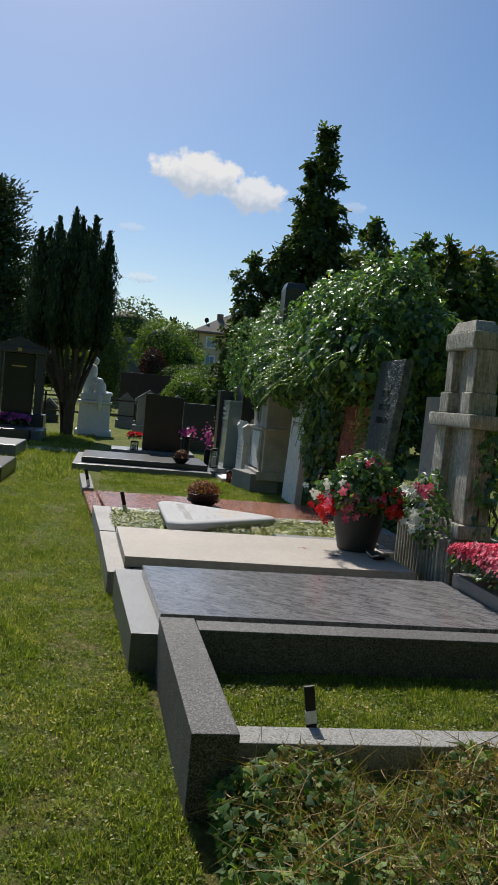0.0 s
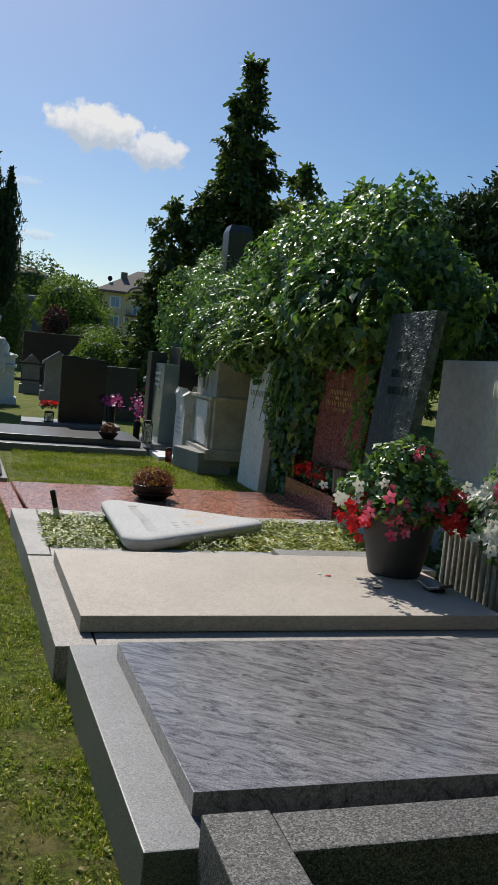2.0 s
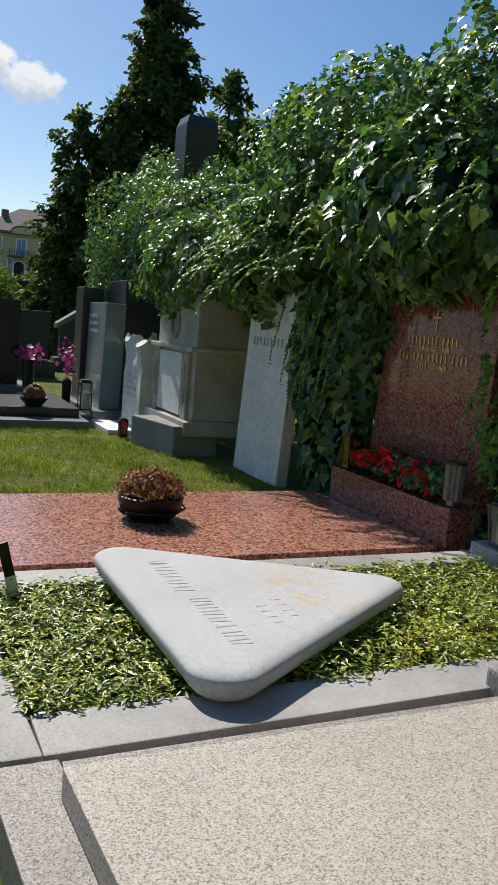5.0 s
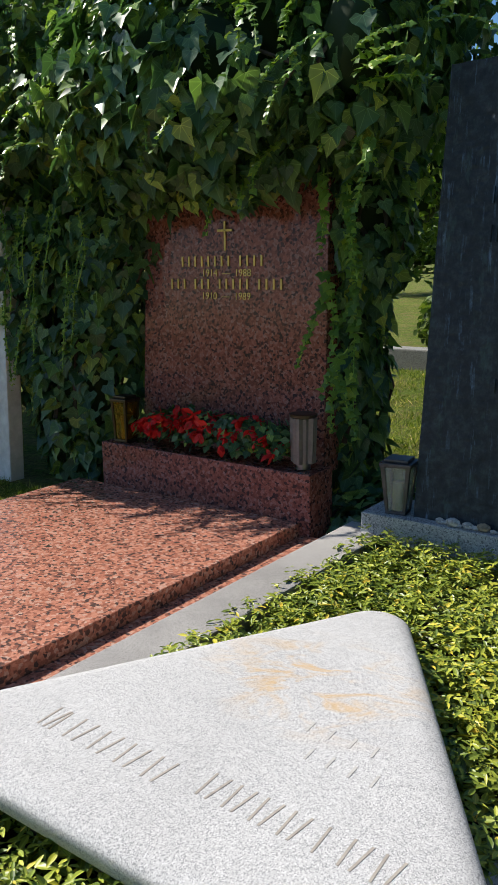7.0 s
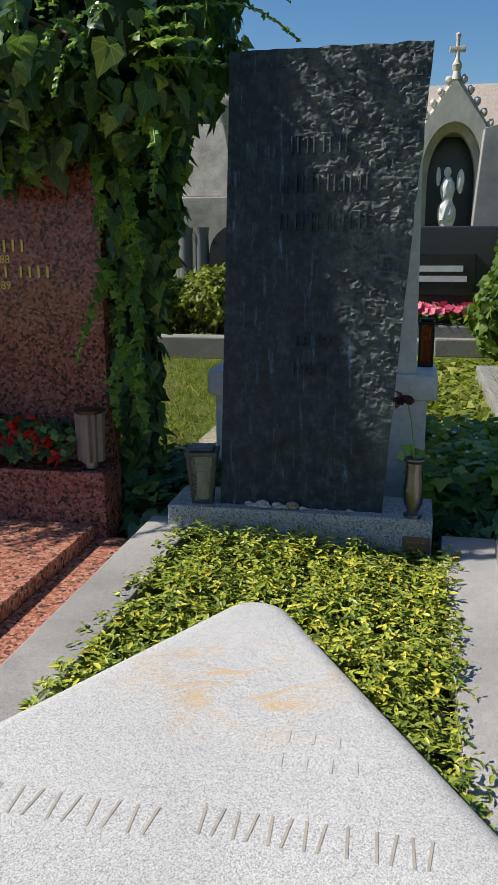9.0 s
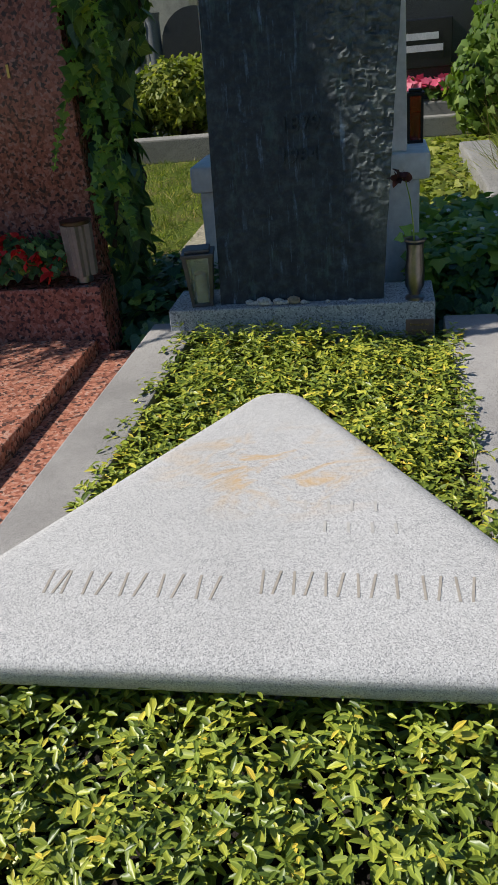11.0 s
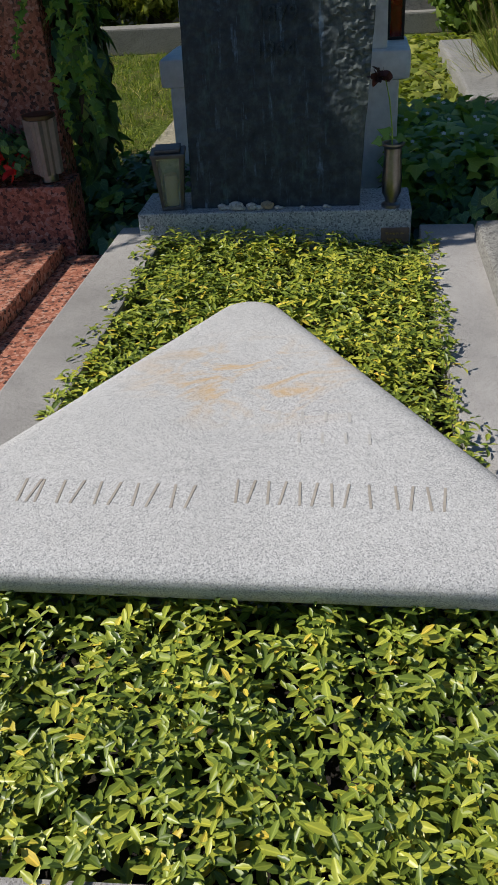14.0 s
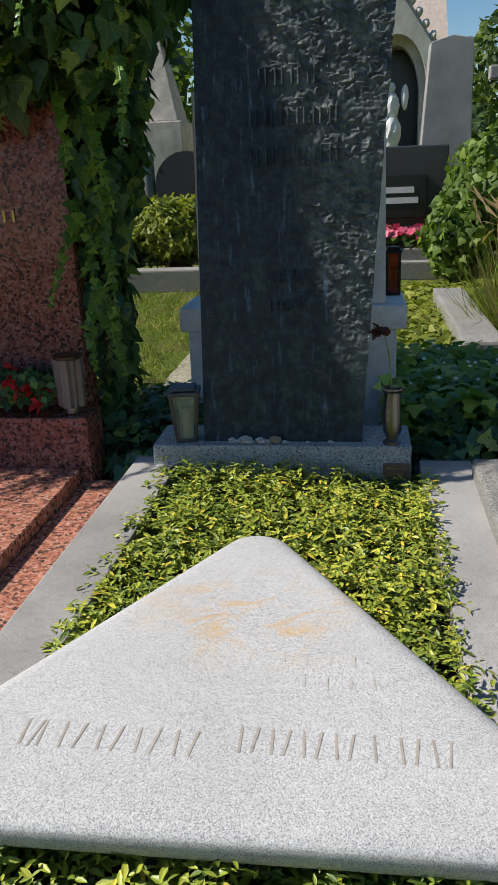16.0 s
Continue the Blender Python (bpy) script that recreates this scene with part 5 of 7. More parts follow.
st = [((random.uniform(3.5, 3.62), random.uniform(5.6, 5.8), random.uniform(0.7, 1.7)), (-0.15, random.uniform(-0.7, 0.5), -0.6)) for _ in range(13)]
sprays("ivy_shoots", st, "trailing ivy shoots beside the red headstone", 0.36, 0.056, L_IVYLIGHT, (3.7, 5.7, 0.9))

st = [((random.uniform(3.1, 3.3) - 0.05 * (y > 7), y, random.uniform(1.75, 2.35)), (-0.4, random.uniform(-0.5, 0.2), random.uniform(-0.6, 0.2))) for y in np.linspace(5.55, 8.1, 34)]
sprays("ivy_shoots", st, "pale green trailing shoots over the ivy wall", 0.34, 0.036, L_IVYLIGHT, (3.2, 6.8, 2.0), 0.13)
st = [((random.uniform(3.28, 3.4), random.uniform(7.05, 7.85), random.uniform(1.0, 1.75)), (-0.2, random.uniform(-0.4, 0.3), -1.0)) for _ in range(16)]
sprays("ivy_shoots", st, "thin ivy strands hanging down the ivy curtain", 0.55, 0.034, L_IVYLIGHT, (3.35, 7.4, 1.4))
st = [((3.38, 5.55, 1.9 + 0.05 * i), (-0.2, -1.0, 0.3)) for i in range(4)]
sprays("ivy_shoots", st, "ivy shoots held out towards the dark stele", 0.33, 0.05, L_IVYLIGHT, (3.4, 5.5, 1.95), 0.05)
st = [((3.5, 5.3, 2.12 + 0.03 * i), (-0.1, -1.0, 0.25 + 0.15 * i)) for i in range(3)]
sprays("ivy_shoots", st, "thin ivy shoots reaching over the dark stele", 0.4, 0.04, L_IVYLIGHT, (3.5, 5.3, 2.1))
P = np.column_stack([rand(3600, 3.75, 4.9), rand(3600, 2.9, 4.45), rand(3600, 0.06, 0.32)])
leaves("creeper_leaves", IVY, P, RNG.normal(size=P.shape) * 0.4 + (-0.3, 0, 1), RNG.normal(size=P.shape) + (-0.6, 0, -0.3), rand(3600, 0.05, 0.1), L_IVYLIGHT, label="sunlit creeper leaves over the ground ivy", category="ivy", loc=(4.3, 3.8, 0), width=1.1)

# ivy flower heads on short stalks, and small white flowers in the creeper
fl = thing("ivy_flower_heads", (3.4, 6.5, 1.8), "pale green ivy flower heads standing out of the canopy", "ivy")
P, N, T = [], [], []
stalks = None
for _ in range(46):
    y = random.uniform(5.6, 8.2)
    q = Vector((3.36 + 0.09 * abs(y - 6.6) + random.uniform(-0.05, 0.06), y, random.uniform(1.7, 2.3)))
    stalks = tube([q + Vector((0.12, 0, -0.07)), q + Vector((0.04, 0.005, -0.03)), q], 0.0022, 4, stalks)
    for d in sphere_dirs(16):
        P.append(q + Vector(d) * 0.014)
        N.append(d)
        T.append(np.cross(d, (0.3, 0.5, 0.8)))
tagged(part("stalk", stalks, L_IVYLIGHT, fl), kind="stuff")
leaves("flower_buds", DIAMOND, np.array(P) - np.array(T) * 0.004, np.array(N), np.array(T), rand(len(P), 0.008, 0.012), L_IVYLIGHT, fl, width=1.6)
P = np.repeat(np.column_stack([rand(34, 3.75, 4.5), rand(34, 3.2, 4.4), rand(34, 0.3, 0.42)]), 5, axis=0)
a = np.tile(np.arange(5) * 1.257, 34)
leaves("white_flowers", DIAMOND, P, np.column_stack([np.full(170, -0.5), np.zeros(170), np.ones(170)]), np.column_stack([np.cos(a), np.sin(a), np.cos(a) * 0.4]), rand(170, 0.011, 0.014), F_WHITE, label="tiny white flowers in the ground creeper", category="flowers", loc=(4.1, 3.8, 0.3), width=1.3)

# rough growth in front of the lawn grave
def weeds(name, x0, x1, y0, y1, n, label):
    t = thing(name, ((x0 + x1) / 2, (y0 + y1) / 2, 0), label, "weeds")

    def spread(m, lo, hi, skew=1.0):
        p = np.column_stack([x0 + (x1 - x0) * rand(m) ** skew, rand(m, y0, y1), rand(m, lo, hi)])
        p[:, 2] *= 0.75 + 0.6 * np.array([noise.noise(Vector((u * 3, w * 3, 1))) for u, w, _ in p])
        return p
    P = spread(n // 4, 0.06, 0.2, 1.8)
    leaves("ivy_leaves", IVY, P, RNG.normal(size=P.shape) * 0.55 + (-0.3, -0.4, 1), RNG.normal(size=P.shape), rand(len(P), 0.024, 0.05), L_IVYDULL, t, width=1.15)
    P = spread(n // 5, 0.04, 0.2)
    leaves("young_leaves", IVY, P, RNG.normal(size=P.shape) * 0.6 + (0, -0.2, 1), RNG.normal(size=P.shape) + (0, 0, 0.2), rand(len(P), 0.014, 0.032), L_BRIGHT, t, width=1.0)
    P = spread(n, 0.05, 0.14, 0.7)
    leaves("grass_tufts", STALK, P, RNG.normal(size=P.shape), np.column_stack([RNG.normal(size=(n, 2)) * 0.8, np.ones(n)]), rand(n, 0.04, 0.11), L_GRASS, t, width=0.5)
    P = spread(n * 2, 0.05, 0.2, 0.75)
    leaves("dry_leaves", DIAMOND, P, RNG.normal(size=P.shape) + (0, 0, 0.6), RNG.normal(size=P.shape), rand(len(P), 0.012, 0.03), L_STRAW, t, width=0.8)
    P = spread(n // 3, 0.1, 0.23, 0.75)
    leaves("dry_stalks", STALK, P, sphere_dirs(len(P)), RNG.normal(size=P.shape) * (1, 1, 0.3), rand(len(P), 0.06, 0.22), L_STRAW, t, width=0.18)
    part("soil", box(x0 + 0.05, x1, y0, y1 - 0.02, -0.04, 0.05, 0.02), M_SOIL, t)


weeds("ivy_weeds", 1.17, 3.2, -1.7, -0.28, 22000, "tangle of ivy, weeds and dry stalks before the kerb")

# ---- next grave along the row: grass strip, white slab, pedestal, broken stone ----
g6 = thing("kerb_stone", (0.42, 8.3, 0), "old grey concrete kerb end of a grass grave", "kerb")
part("front_kerb", prism([(0.42, 7.42), (0.57, 7.42), (0.47, 9.1), (0.31, 9.1)], -0.05, 0.1, 0.01), M_CONCRETE, g6)
blades("grave_grass", 0.62, 3.3, 7.36, 10.6, 0.0, 75000, 0.036, "bright green grass of the grave strip")
single("grave_lawn", prism([(0.6, 7.35), (3.6, 7.35), (3.6, 10.3), (0.5, 10.3)], -0.04, 0.01), M_GRASS, (2, 9, 0), "grass filling the grave strip", "grass", kind="structure")

ws = thing("headstone", (3.38, 8.2, 0), "flat white marble headstone half hidden under ivy", "headstone")
part("stone", turned(box(3.31, 3.41, 7.75, 8.6, -0.02, 1.65, 0.008), 2.5, (3.31, 8.3, 0)), M_MARBLE, ws)
for i in range(9):
    part("letter_bar", box(3.351, 3.37, 8.46 - i * 0.065, 8.475 - i * 0.065, 1.1, 1.17, 0), M_FAINT, ws, smooth=False)

pd = thing("pedestal_monument", (3.1, 9.6, 0), "stained stucco grave pedestal with white marble panel", "monument")
part("step", prism([(2.72, 9.82), (2.9, 9.06), (3.35, 9.1), (3.2, 9.9)], -0.02, 0.29, 0.012), M_CONCRETE, pd)
part("plinth", box(2.98, 3.65, 9.03, 10.25, 0.2, 0.335, 0.01), M_STUCCO, pd)
part("body", box(3.07, 3.62, 9.08, 10.2, 0.335, 1.75, 0.015), M_STUCCO, pd)
part("panel", box(3.035, 3.075, 9.36, 10.02, 0.36, 0.95, 0.006), M_MARBLE, pd, "white marble inscription panel")
for y in (9.25, 10.1):
    part("pilaster", box(3.03, 3.08, y - 0.07, y + 0.07, 0.335, 0.97, 0.012), M_STUCCO, pd)
    part("swag", lathe([(0.01, 0.48), (0.035, 0.54), (0.04, 0.62), (0.02, 0.72), (0.02, 0.84), (0.01, 0.86)], (3.03, y, 0.0), 10), M_LIME, pd)
part("cornice", box(3.0, 3.66, 9.02, 10.26, 0.97, 1.02, 0.012), M_STUCCO, pd)
pts = [(3.06, 9.68 + 0.1 * math.cos(a), 1.22 + 0.13 * math.sin(a)) for a in np.linspace(0, 2 * math.pi, 25)]
part("wreath", tube(pts, 0.017, 8), M_STUCCO, pd)

rs = thing("broken_headstone", (3.0, 10.7, 0), "white marble headstone with a broken rough top", "headstone")


def broken_stone():
    bm = box(2.95, 3.15, 10.35, 11.0, 0.06, 1.0, 0.0)
    bmesh.ops.subdivide_edges(bm, edges=bm.edges[:], cuts=9, use_grid_fill=True)
    for v in bm.verts:
        k = max(0.0, v.co.z - 0.6)
        v.co += Vector((0.25 * k * noise.noise(v.co * 5), 0.5 * k * noise.noise(v.co * 4 + Vector((3, 0, 0))), 0.45 * k * noise.noise(v.co * 6 + Vector((0, 7, 0)))))
        if v.co.z > 0.7:
            v.co.y = 10.75 + (v.co.y - 10.75) * (1 - 0.9 * (v.co.z - 0.7))
    return bm


part("stone", broken_stone(), M_MARBLE_ROUGH, rs)
part("base_slab", box(2.62, 3.2, 10.3, 11.1, -0.02, 0.06, 0.008), M_MARBLE, rs)
for k in range(4):
    part("letter_bar", box(2.944, 2.952, 10.5, 10.87, 0.6 - k * 0.07, 0.625 - k * 0.07, 0), M_FAINT, rs, smooth=False)
lantern(2.72, 10.1, 0.0, 0.08, 0.22, "small red glass grave lantern", M_REDGLASS, 1.0, M_IRON)

# ---- black granite grave ----
bg = thing("grave_border", (1.3, 12.5, 0), "grey granite kerb steps round a black granite grave", "grave border")
part("step", box(0.12, 2.5, 10.6, 13.0, -0.04, 0.1, 0.01), M_MIDGREY, bg)
single("grave_slab", box(0.26, 2.45, 10.9, 12.4, 0.1, 0.2, 0.012), M_DARK, (1.4, 11.5, 0.1), "long polished dark granite slab", "grave slab")
bs = thing("headstone", (1.75, 13.3, 0), "tall black polished granite headstone with notched top", "headstone")
part("plinth", box(0.75, 2.4, 12.9, 13.8, -0.02, 0.22, 0.01), M_MIDGREY, bs)
part("stone", wall_shape([(1.36, 0.22), (2.12, 0.22), (2.13, 1.335), (1.66, 1.335), (1.6, 1.37), (1.36, 1.37)], 13.2, 13.4, "y", 0.008), M_BLACK, bs)
lantern(1.2, 13.05, 0.22, 0.15, 0.18, "square glass lantern beside the black headstone", M_GLASS, 1.0, M_IRON)
fb = flower_bed("red_flowers", 1.08, 1.32, 13.1, 13.4, 0.42, 0.12, 120, 70, F_RED, "red potted flowers by the black headstone", 0.06, 0.04)
vz = thing("flower_vase", (2.22, 12.95, 0.22), "black vase with orange and violet flowers", "vase")
part("vase_body", lathe([(0.07, 0), (0.08, 0.3), (0.09, 0.36), (0.06, 0.36)], (2.22, 12.95, 0.22), 16), M_BLACK, vz)
P = np.array([2.22, 12.95, 0.66]) + RNG.normal(size=(50, 3)) * (0.09, 0.09, 0.07)
leaves("blossoms", PETALS, P, sphere_dirs(50) + (0, -0.8, 0.4), sphere_dirs(50), rand(50, 0.03, 0.05), F_MAGENTA, vz)
db = thing("plant_bowl", (1.97, 11.0, 0.2), "dark bowl with dry plants on the black slab", "planter")
part("bowl", lathe([(0.08, 0), (0.14, 0.07), (0.15, 0.1), (0.11, 0.09)], (1.97, 11.0, 0.2), 20), M_IRON, db)
d = sphere_dirs(260)
d[:, 2] = np.abs(d[:, 2])
leaves("dry_foliage", DIAMOND, np.array([1.97, 11.0, 0.3]) + d * (0.11, 0.11, 0.13), d, d + RNG.normal(size=d.shape) * 0.5, rand(260, 0.04, 0.08), L_DRY, db)

gs = thing("headstone", (3.0, 12.5, 0), "grey granite headstone flanked by darker pillars", "headstone")
part("plinth", box(2.65, 3.5, 11.2, 12.9, -0.02, 0.14, 0.01), M_MIDGREY, gs)
part("step", box(2.51, 2.645, 11.2, 13.4, -0.02, 0.08, 0.01), M_MIDGREY, gs)
part("stone", turned(box(2.78, 3.02, 11.38, 12.2, 0.14, 1.38, 0.01), 1, (2.8, 12, 0)), M_TEAL, gs, "polished blue-green granite stone")
part("pillar", box(2.74, 3.0, 12.3, 12.7, 0.14, 1.56, 0.012), M_DARK, gs)
part("pillar", box(3.05, 3.5, 11.5, 12.3, 0.14, 1.66, 0.012), M_DARK, gs)
for k in range(3):
    for i in range(6):
        part("letter_bar", box(2.79, 2.83, 12.05 - i * 0.07, 12.07 - i * 0.07, 1.2 - k * 0.09, 1.24 - k * 0.09, 0), M_WHITE, gs, smooth=False)
lantern(2.6, 11.33, 0.14, 0.14, 0.36, "tall iron lantern frame with clear glass", M_GLASS, 0.95, M_IRON)
ov = thing("flower_vase", (2.57, 12.2, 0.08), "tall vase with magenta orchids", "vase")
part("vase_body", lathe([(0.05, 0), (0.06, 0.3), (0.04, 0.33)], (2.57, 12.2, 0.08), 14), M_IRON, ov)
P = np.array([2.57, 12.2, 0.66]) + RNG.normal(size=(70, 3)) * (0.06, 0.06, 0.13)
leaves("blossoms", PETALS, P, sphere_dirs(70) + (-0.3, -0.8, 0.3), sphere_dirs(70), rand(70, 0.02, 0.035), F_MAGENTA, ov)

# dark obelisk-like stone rising behind the ivy
ob = thing("obelisk", (3.9, 11.8, 0), "dark granite pillar with a sloping head above the ivy", "obelisk")
bm = box(3.68, 4.08, 11.55, 11.95, 0, 3.55, 0.01)
bm = join(bm, taper(box(3.68, 4.08, 11.55, 11.95, 3.55, 3.66, 0.01), 3.55, 3.66, 0.8, 3.88, 11.75))
part("shaft", bm, M_DARK, ob)

# ---- white headstone behind the stele, seen from its back ----
wb = thing("headstone", (4.2, 4.85, 0), "white marble headstone of the next row, seen from behind", "headstone")
part("plinth", box(4.1, 4.5, 4.408, 5.425, -0.02, 0.55, 0.01), M_STATUE, wb)
part("cap", box(4.08, 4.52, 4.362, 5.462, 0.55, 0.67, 0.02), M_STATUE, wb)
part("stone", taper(box(4.12, 4.3, 4.463, 5.36, 0.67, 1.64, 0.008), 0.67, 1.64, 0.97, 4.2, 4.9), M_STATUE, wb)
lantern(4.4, 4.42, 0.67, 0.075, 0.24, "dark iron grave lantern with red glass", M_REDGLASS, 1.0, M_IRON)

# ---- far end of the row: angel, yew, monuments, fence ----
an = thing("statue_pedestal", (0.05, 26.3, 0), "white marble pedestal carrying a mourning angel", "pedestal")
part("base", box(-0.62, 0.7, 25.7, 26.9, -0.02, 0.2, 0.03), M_STATUE, an)
part("dado", taper(box(-0.54, 0.62, 25.75, 26.85, 0.2, 1.2, 0.02), 0.2, 1.2, 0.95, 0.04, 26.3), M_STATUE, an)
part("cornice", box(-0.58, 0.66, 25.7, 26.9, 1.2, 1.3, 0.04), M_STATUE, an)
part("sarcophagus", box(-0.5, 0.6, 25.8, 26.8, 1.3, 1.6, 0.1, seg=3), M_STATUE, an)
bm = ball((-0.2, 26.2, 1.9), (0.24, 0.22, 0.5), None, 3, 0.3, 4)
bm = ball((-0.12, 26.2, 2.35), (0.17, 0.15, 0.32), bm, 3, 0.15, 4)
bm = ball((-0.04, 26.12, 2.78), (0.12, 0.12, 0.15), bm, 3, 0.1, 4)
bm = ball((-0.32, 26.36, 2.2), (0.1, 0.08, 0.42), bm, 3, 0.15, 5)
bm = ball((0.02, 26.1, 2.1), (0.18, 0.12, 0.1), bm, 3, 0.2, 5)
bm = ball((0.2, 26.0, 1.75), (0.2, 0.2, 0.35), bm, 3, 0.25, 5)
bm = ball((0.18, 25.95, 2.05), (0.1, 0.1, 0.12), bm, 2, 0.1, 5)
bm = ball((0.42, 25.9, 1.6), (0.25, 0.16, 0.1), bm, 3, 0.3, 5)
bm = ball((0.2, 25.75, 1.3), (0.1, 0.1, 0.35), bm, 3, 0.2, 5)
single("angel_statue", bm, M_STATUE, (0, 26.2, 1.6), "white marble mourning angel statue on its pedestal", "statue")
an.location, an.scale = (0.2, 20.6, 0), (0.78, 0.78, 0.76)
angel = bpy.data.objects["angel_statue"]
angel.location, angel.scale = (0.16, 20.52, 1.21), (0.78, 0.78, 0.78)


def yew():
    t = thing("yew_tree", (-0.85, 25, 0), "dark columnar yew with many upright spires", "tree")
    trunk = None
    spires = []
    for i in range(15):
        a = i * 2.4
        r = 0.25 + 1.05 * math.sqrt(i / 15)
        x, y = -1.1 + r * math.cos(a), 25 + r * math.sin(a)
        h = 8.1 - 0.8 * r + random.uniform(-0.6, 0.35)
        spires.append((x, y, h))
        trunk = tube([(-0.85 + 0.08 * math.cos(a), 25 + 0.08 * math.sin(a), 0), (-0.9 + 0.2 * math.cos(a), 25 + 0.2 * math.sin(a), 1.2), (x, y, 3.4), (x, y, h * 0.8)], [0.13, 0.09, 0.06, 0.02], 7, trunk)
    part("trunk", trunk, M_BARK, t)
    P, N = [], []
    for x, y, h in spires:
        m = 1700
        f = rand(m)
        z = 3.1 + (h - 3.1) * f
        w = 0.46 * np.clip(np.minimum(1.0, 4 * f + 0.15), 0, 1) * np.clip((1 - f) * 3.0, 0.06, 1)
        a = rand(m, 0, 2 * math.pi)
        rr = w * np.sqrt(rand(m, 0.3, 1.0))
        P.append(np.column_stack([x + rr * np.cos(a), y + rr * np.sin(a), z]))
        N.append(np.column_stack([np.cos(a), np.sin(a), 0.2 + 0 * a]))
    P, N = np.concatenate(P), np.concatenate(N)
    c = leaves("crown", SPRAY, P, N + RNG.normal(size=P.shape) * 0.4, N * 0.45 + (0, 0, 1.0), rand(len(P), 0.1, 0.24), L_DARK, t)
    # Dark columns added inside the spires to block light between the sprays.
    bm = None
    for x, y, h in spires:
        bm = lathe([(0.1, 3.4), (0.26, 4.0), (0.28, h * 0.7), (0.05, h - 0.5)], (x, y, 0), 8, bm)
    part("shade_core", bm, L_DARK, c)
    t.location, t.scale = (-0.5, 19.5, 0), (0.8, 0.8, 0.76)


yew()


def conifer(name, base, h, r, n, label, material, bare=0.06, size=0.4, power=1.0):
    """A conifer: boughs that leave a straight trunk all round and droop, each hung with feathery sprays."""
    t = thing(name, base, label, "tree")
    b = Vector(base)
    part("trunk", tube([b, b + Vector((0, 0, h * 0.5)), b + Vector((0, 0, h * 0.97))], [0.03 * h * 0.6, 0.012 * h, 0.02], 8), M_BARK, t)
    per = 60
    P, N, T = [], [], []
    for i in range(max(12, n // per)):
        u = random.random()
        f = bare + (1 - bare) * (1 - (1 - u) ** 0.62)
        a = i * 2.4 + random.uniform(-0.4, 0.4)
        out = np.array((math.cos(a), math.sin(a), 0.0))
        reach = (r * (1 - f) ** power + 0.12) * random.choice((0.6, 0.75, 0.85, 0.95, 1.15))
        k = np.sqrt(rand(per, 0.03, 1.0))
        q = np.array(b) + out * (reach * k)[:, None]
        q[:, 2] += h * f + reach * (0.35 * k - 0.4 * k * k)
        q += RNG.normal(size=(per, 3)) * (0.05 + 0.1 * reach * (1.1 - k))[:, None] * (1, 1, 1.2)
        P.append(q)
        N.append(out * 0.4 + RNG.normal(size=(per, 3)) * 0.6 + (0, 0, 0.5))
        T.append(out * 0.7 + RNG.normal(size=(per, 3)) * 0.45 + (0, 0, -0.45))
    tip_n = 40
    q = np.array(b) + np.column_stack([RNG.normal(size=(tip_n, 2)) * 0.06, h * rand(tip_n, 0.93, 1.0)])
    P.append(q)
    N.append(sphere_dirs(tip_n))
    T.append(RNG.normal(size=(tip_n, 3)) * 0.5 + (0, 0, 0.6))
    P, N, T = np.concatenate(P), np.concatenate(N), np.concatenate(T)
    c = leaves("crown", SPRAY, P, N, T, rand(len(P), 0.6, 1.3) * size, material, t)
    # Dark core added round the trunk, standing in for shade behind the sprays.
    part("shade_core", lathe([(r * 0.38, h * (bare + 0.05)), (r * 0.34, h * 0.3), (r * 0.17, h * 0.6), (0.03, h * 0.85)], base, 10), L_DARK, c)
    return t


conifer("thuja_tree", (6.75, 22.5, 0), 10.25, 2.15, 20000, "tall dark thuja with a feathery pointed top", L_THUJA, size=0.3, power=0.85)
conifer("thuja_tree", (5.55, 22.0, 0), 6.5, 1.3, 10000, "smaller dark thuja with a pointed top", L_THUJA, size=0.26, power=0.75)
conifer("thuja_tree", (4.75, 22.5, 0), 6.0, 1.0, 9000, "low bushy dark green thuja", L_THUJA, size=0.24, power=0.5)
conifer("thuja_tree", (8.8, 23, 0), 7.7, 2.6, 15000, "broad dark thuja behind the ivy", L_THUJA, size=0.28, power=0.5)
conifer("cypress_tree", (10.4, 22.5, 0), 7.4, 1.4, 7000, "green pointed cypress behind the ivy", L_TREE, size=0.3, power=0.6)
conifer("cypress_tree", (11.9, 24, 0), 7.7, 1.5, 7000, "green pointed cypress behind the ivy", L_TREE, size=0.3, power=0.6)
conifer("cypress_tree", (13.6, 25, 0), 7.5, 1.7, 7000, "green pointed cypress behind the ivy", L_TREE, size=0.3, power=0.5)
tree("broad_tree", (12.5, 26, 0), 3, [((12.5, 26, 5.3), (3.2, 2.5, 2.1)), ((9.8, 26, 5.6), (2.5, 2, 1.9))], 6000, 0.3, L_TREE, "round dark green broadleaf tree")
tree("broad_tree", (24, 46, 0), 5, [((24, 46, 8), (5, 4, 4.3)), ((20, 46, 6.5), (3.5, 3, 3.5)), ((28, 46, 7.5), (4, 3, 4))], 9000, 0.5, L_BROWNTREE, "tall broadleaf tree turning brown")


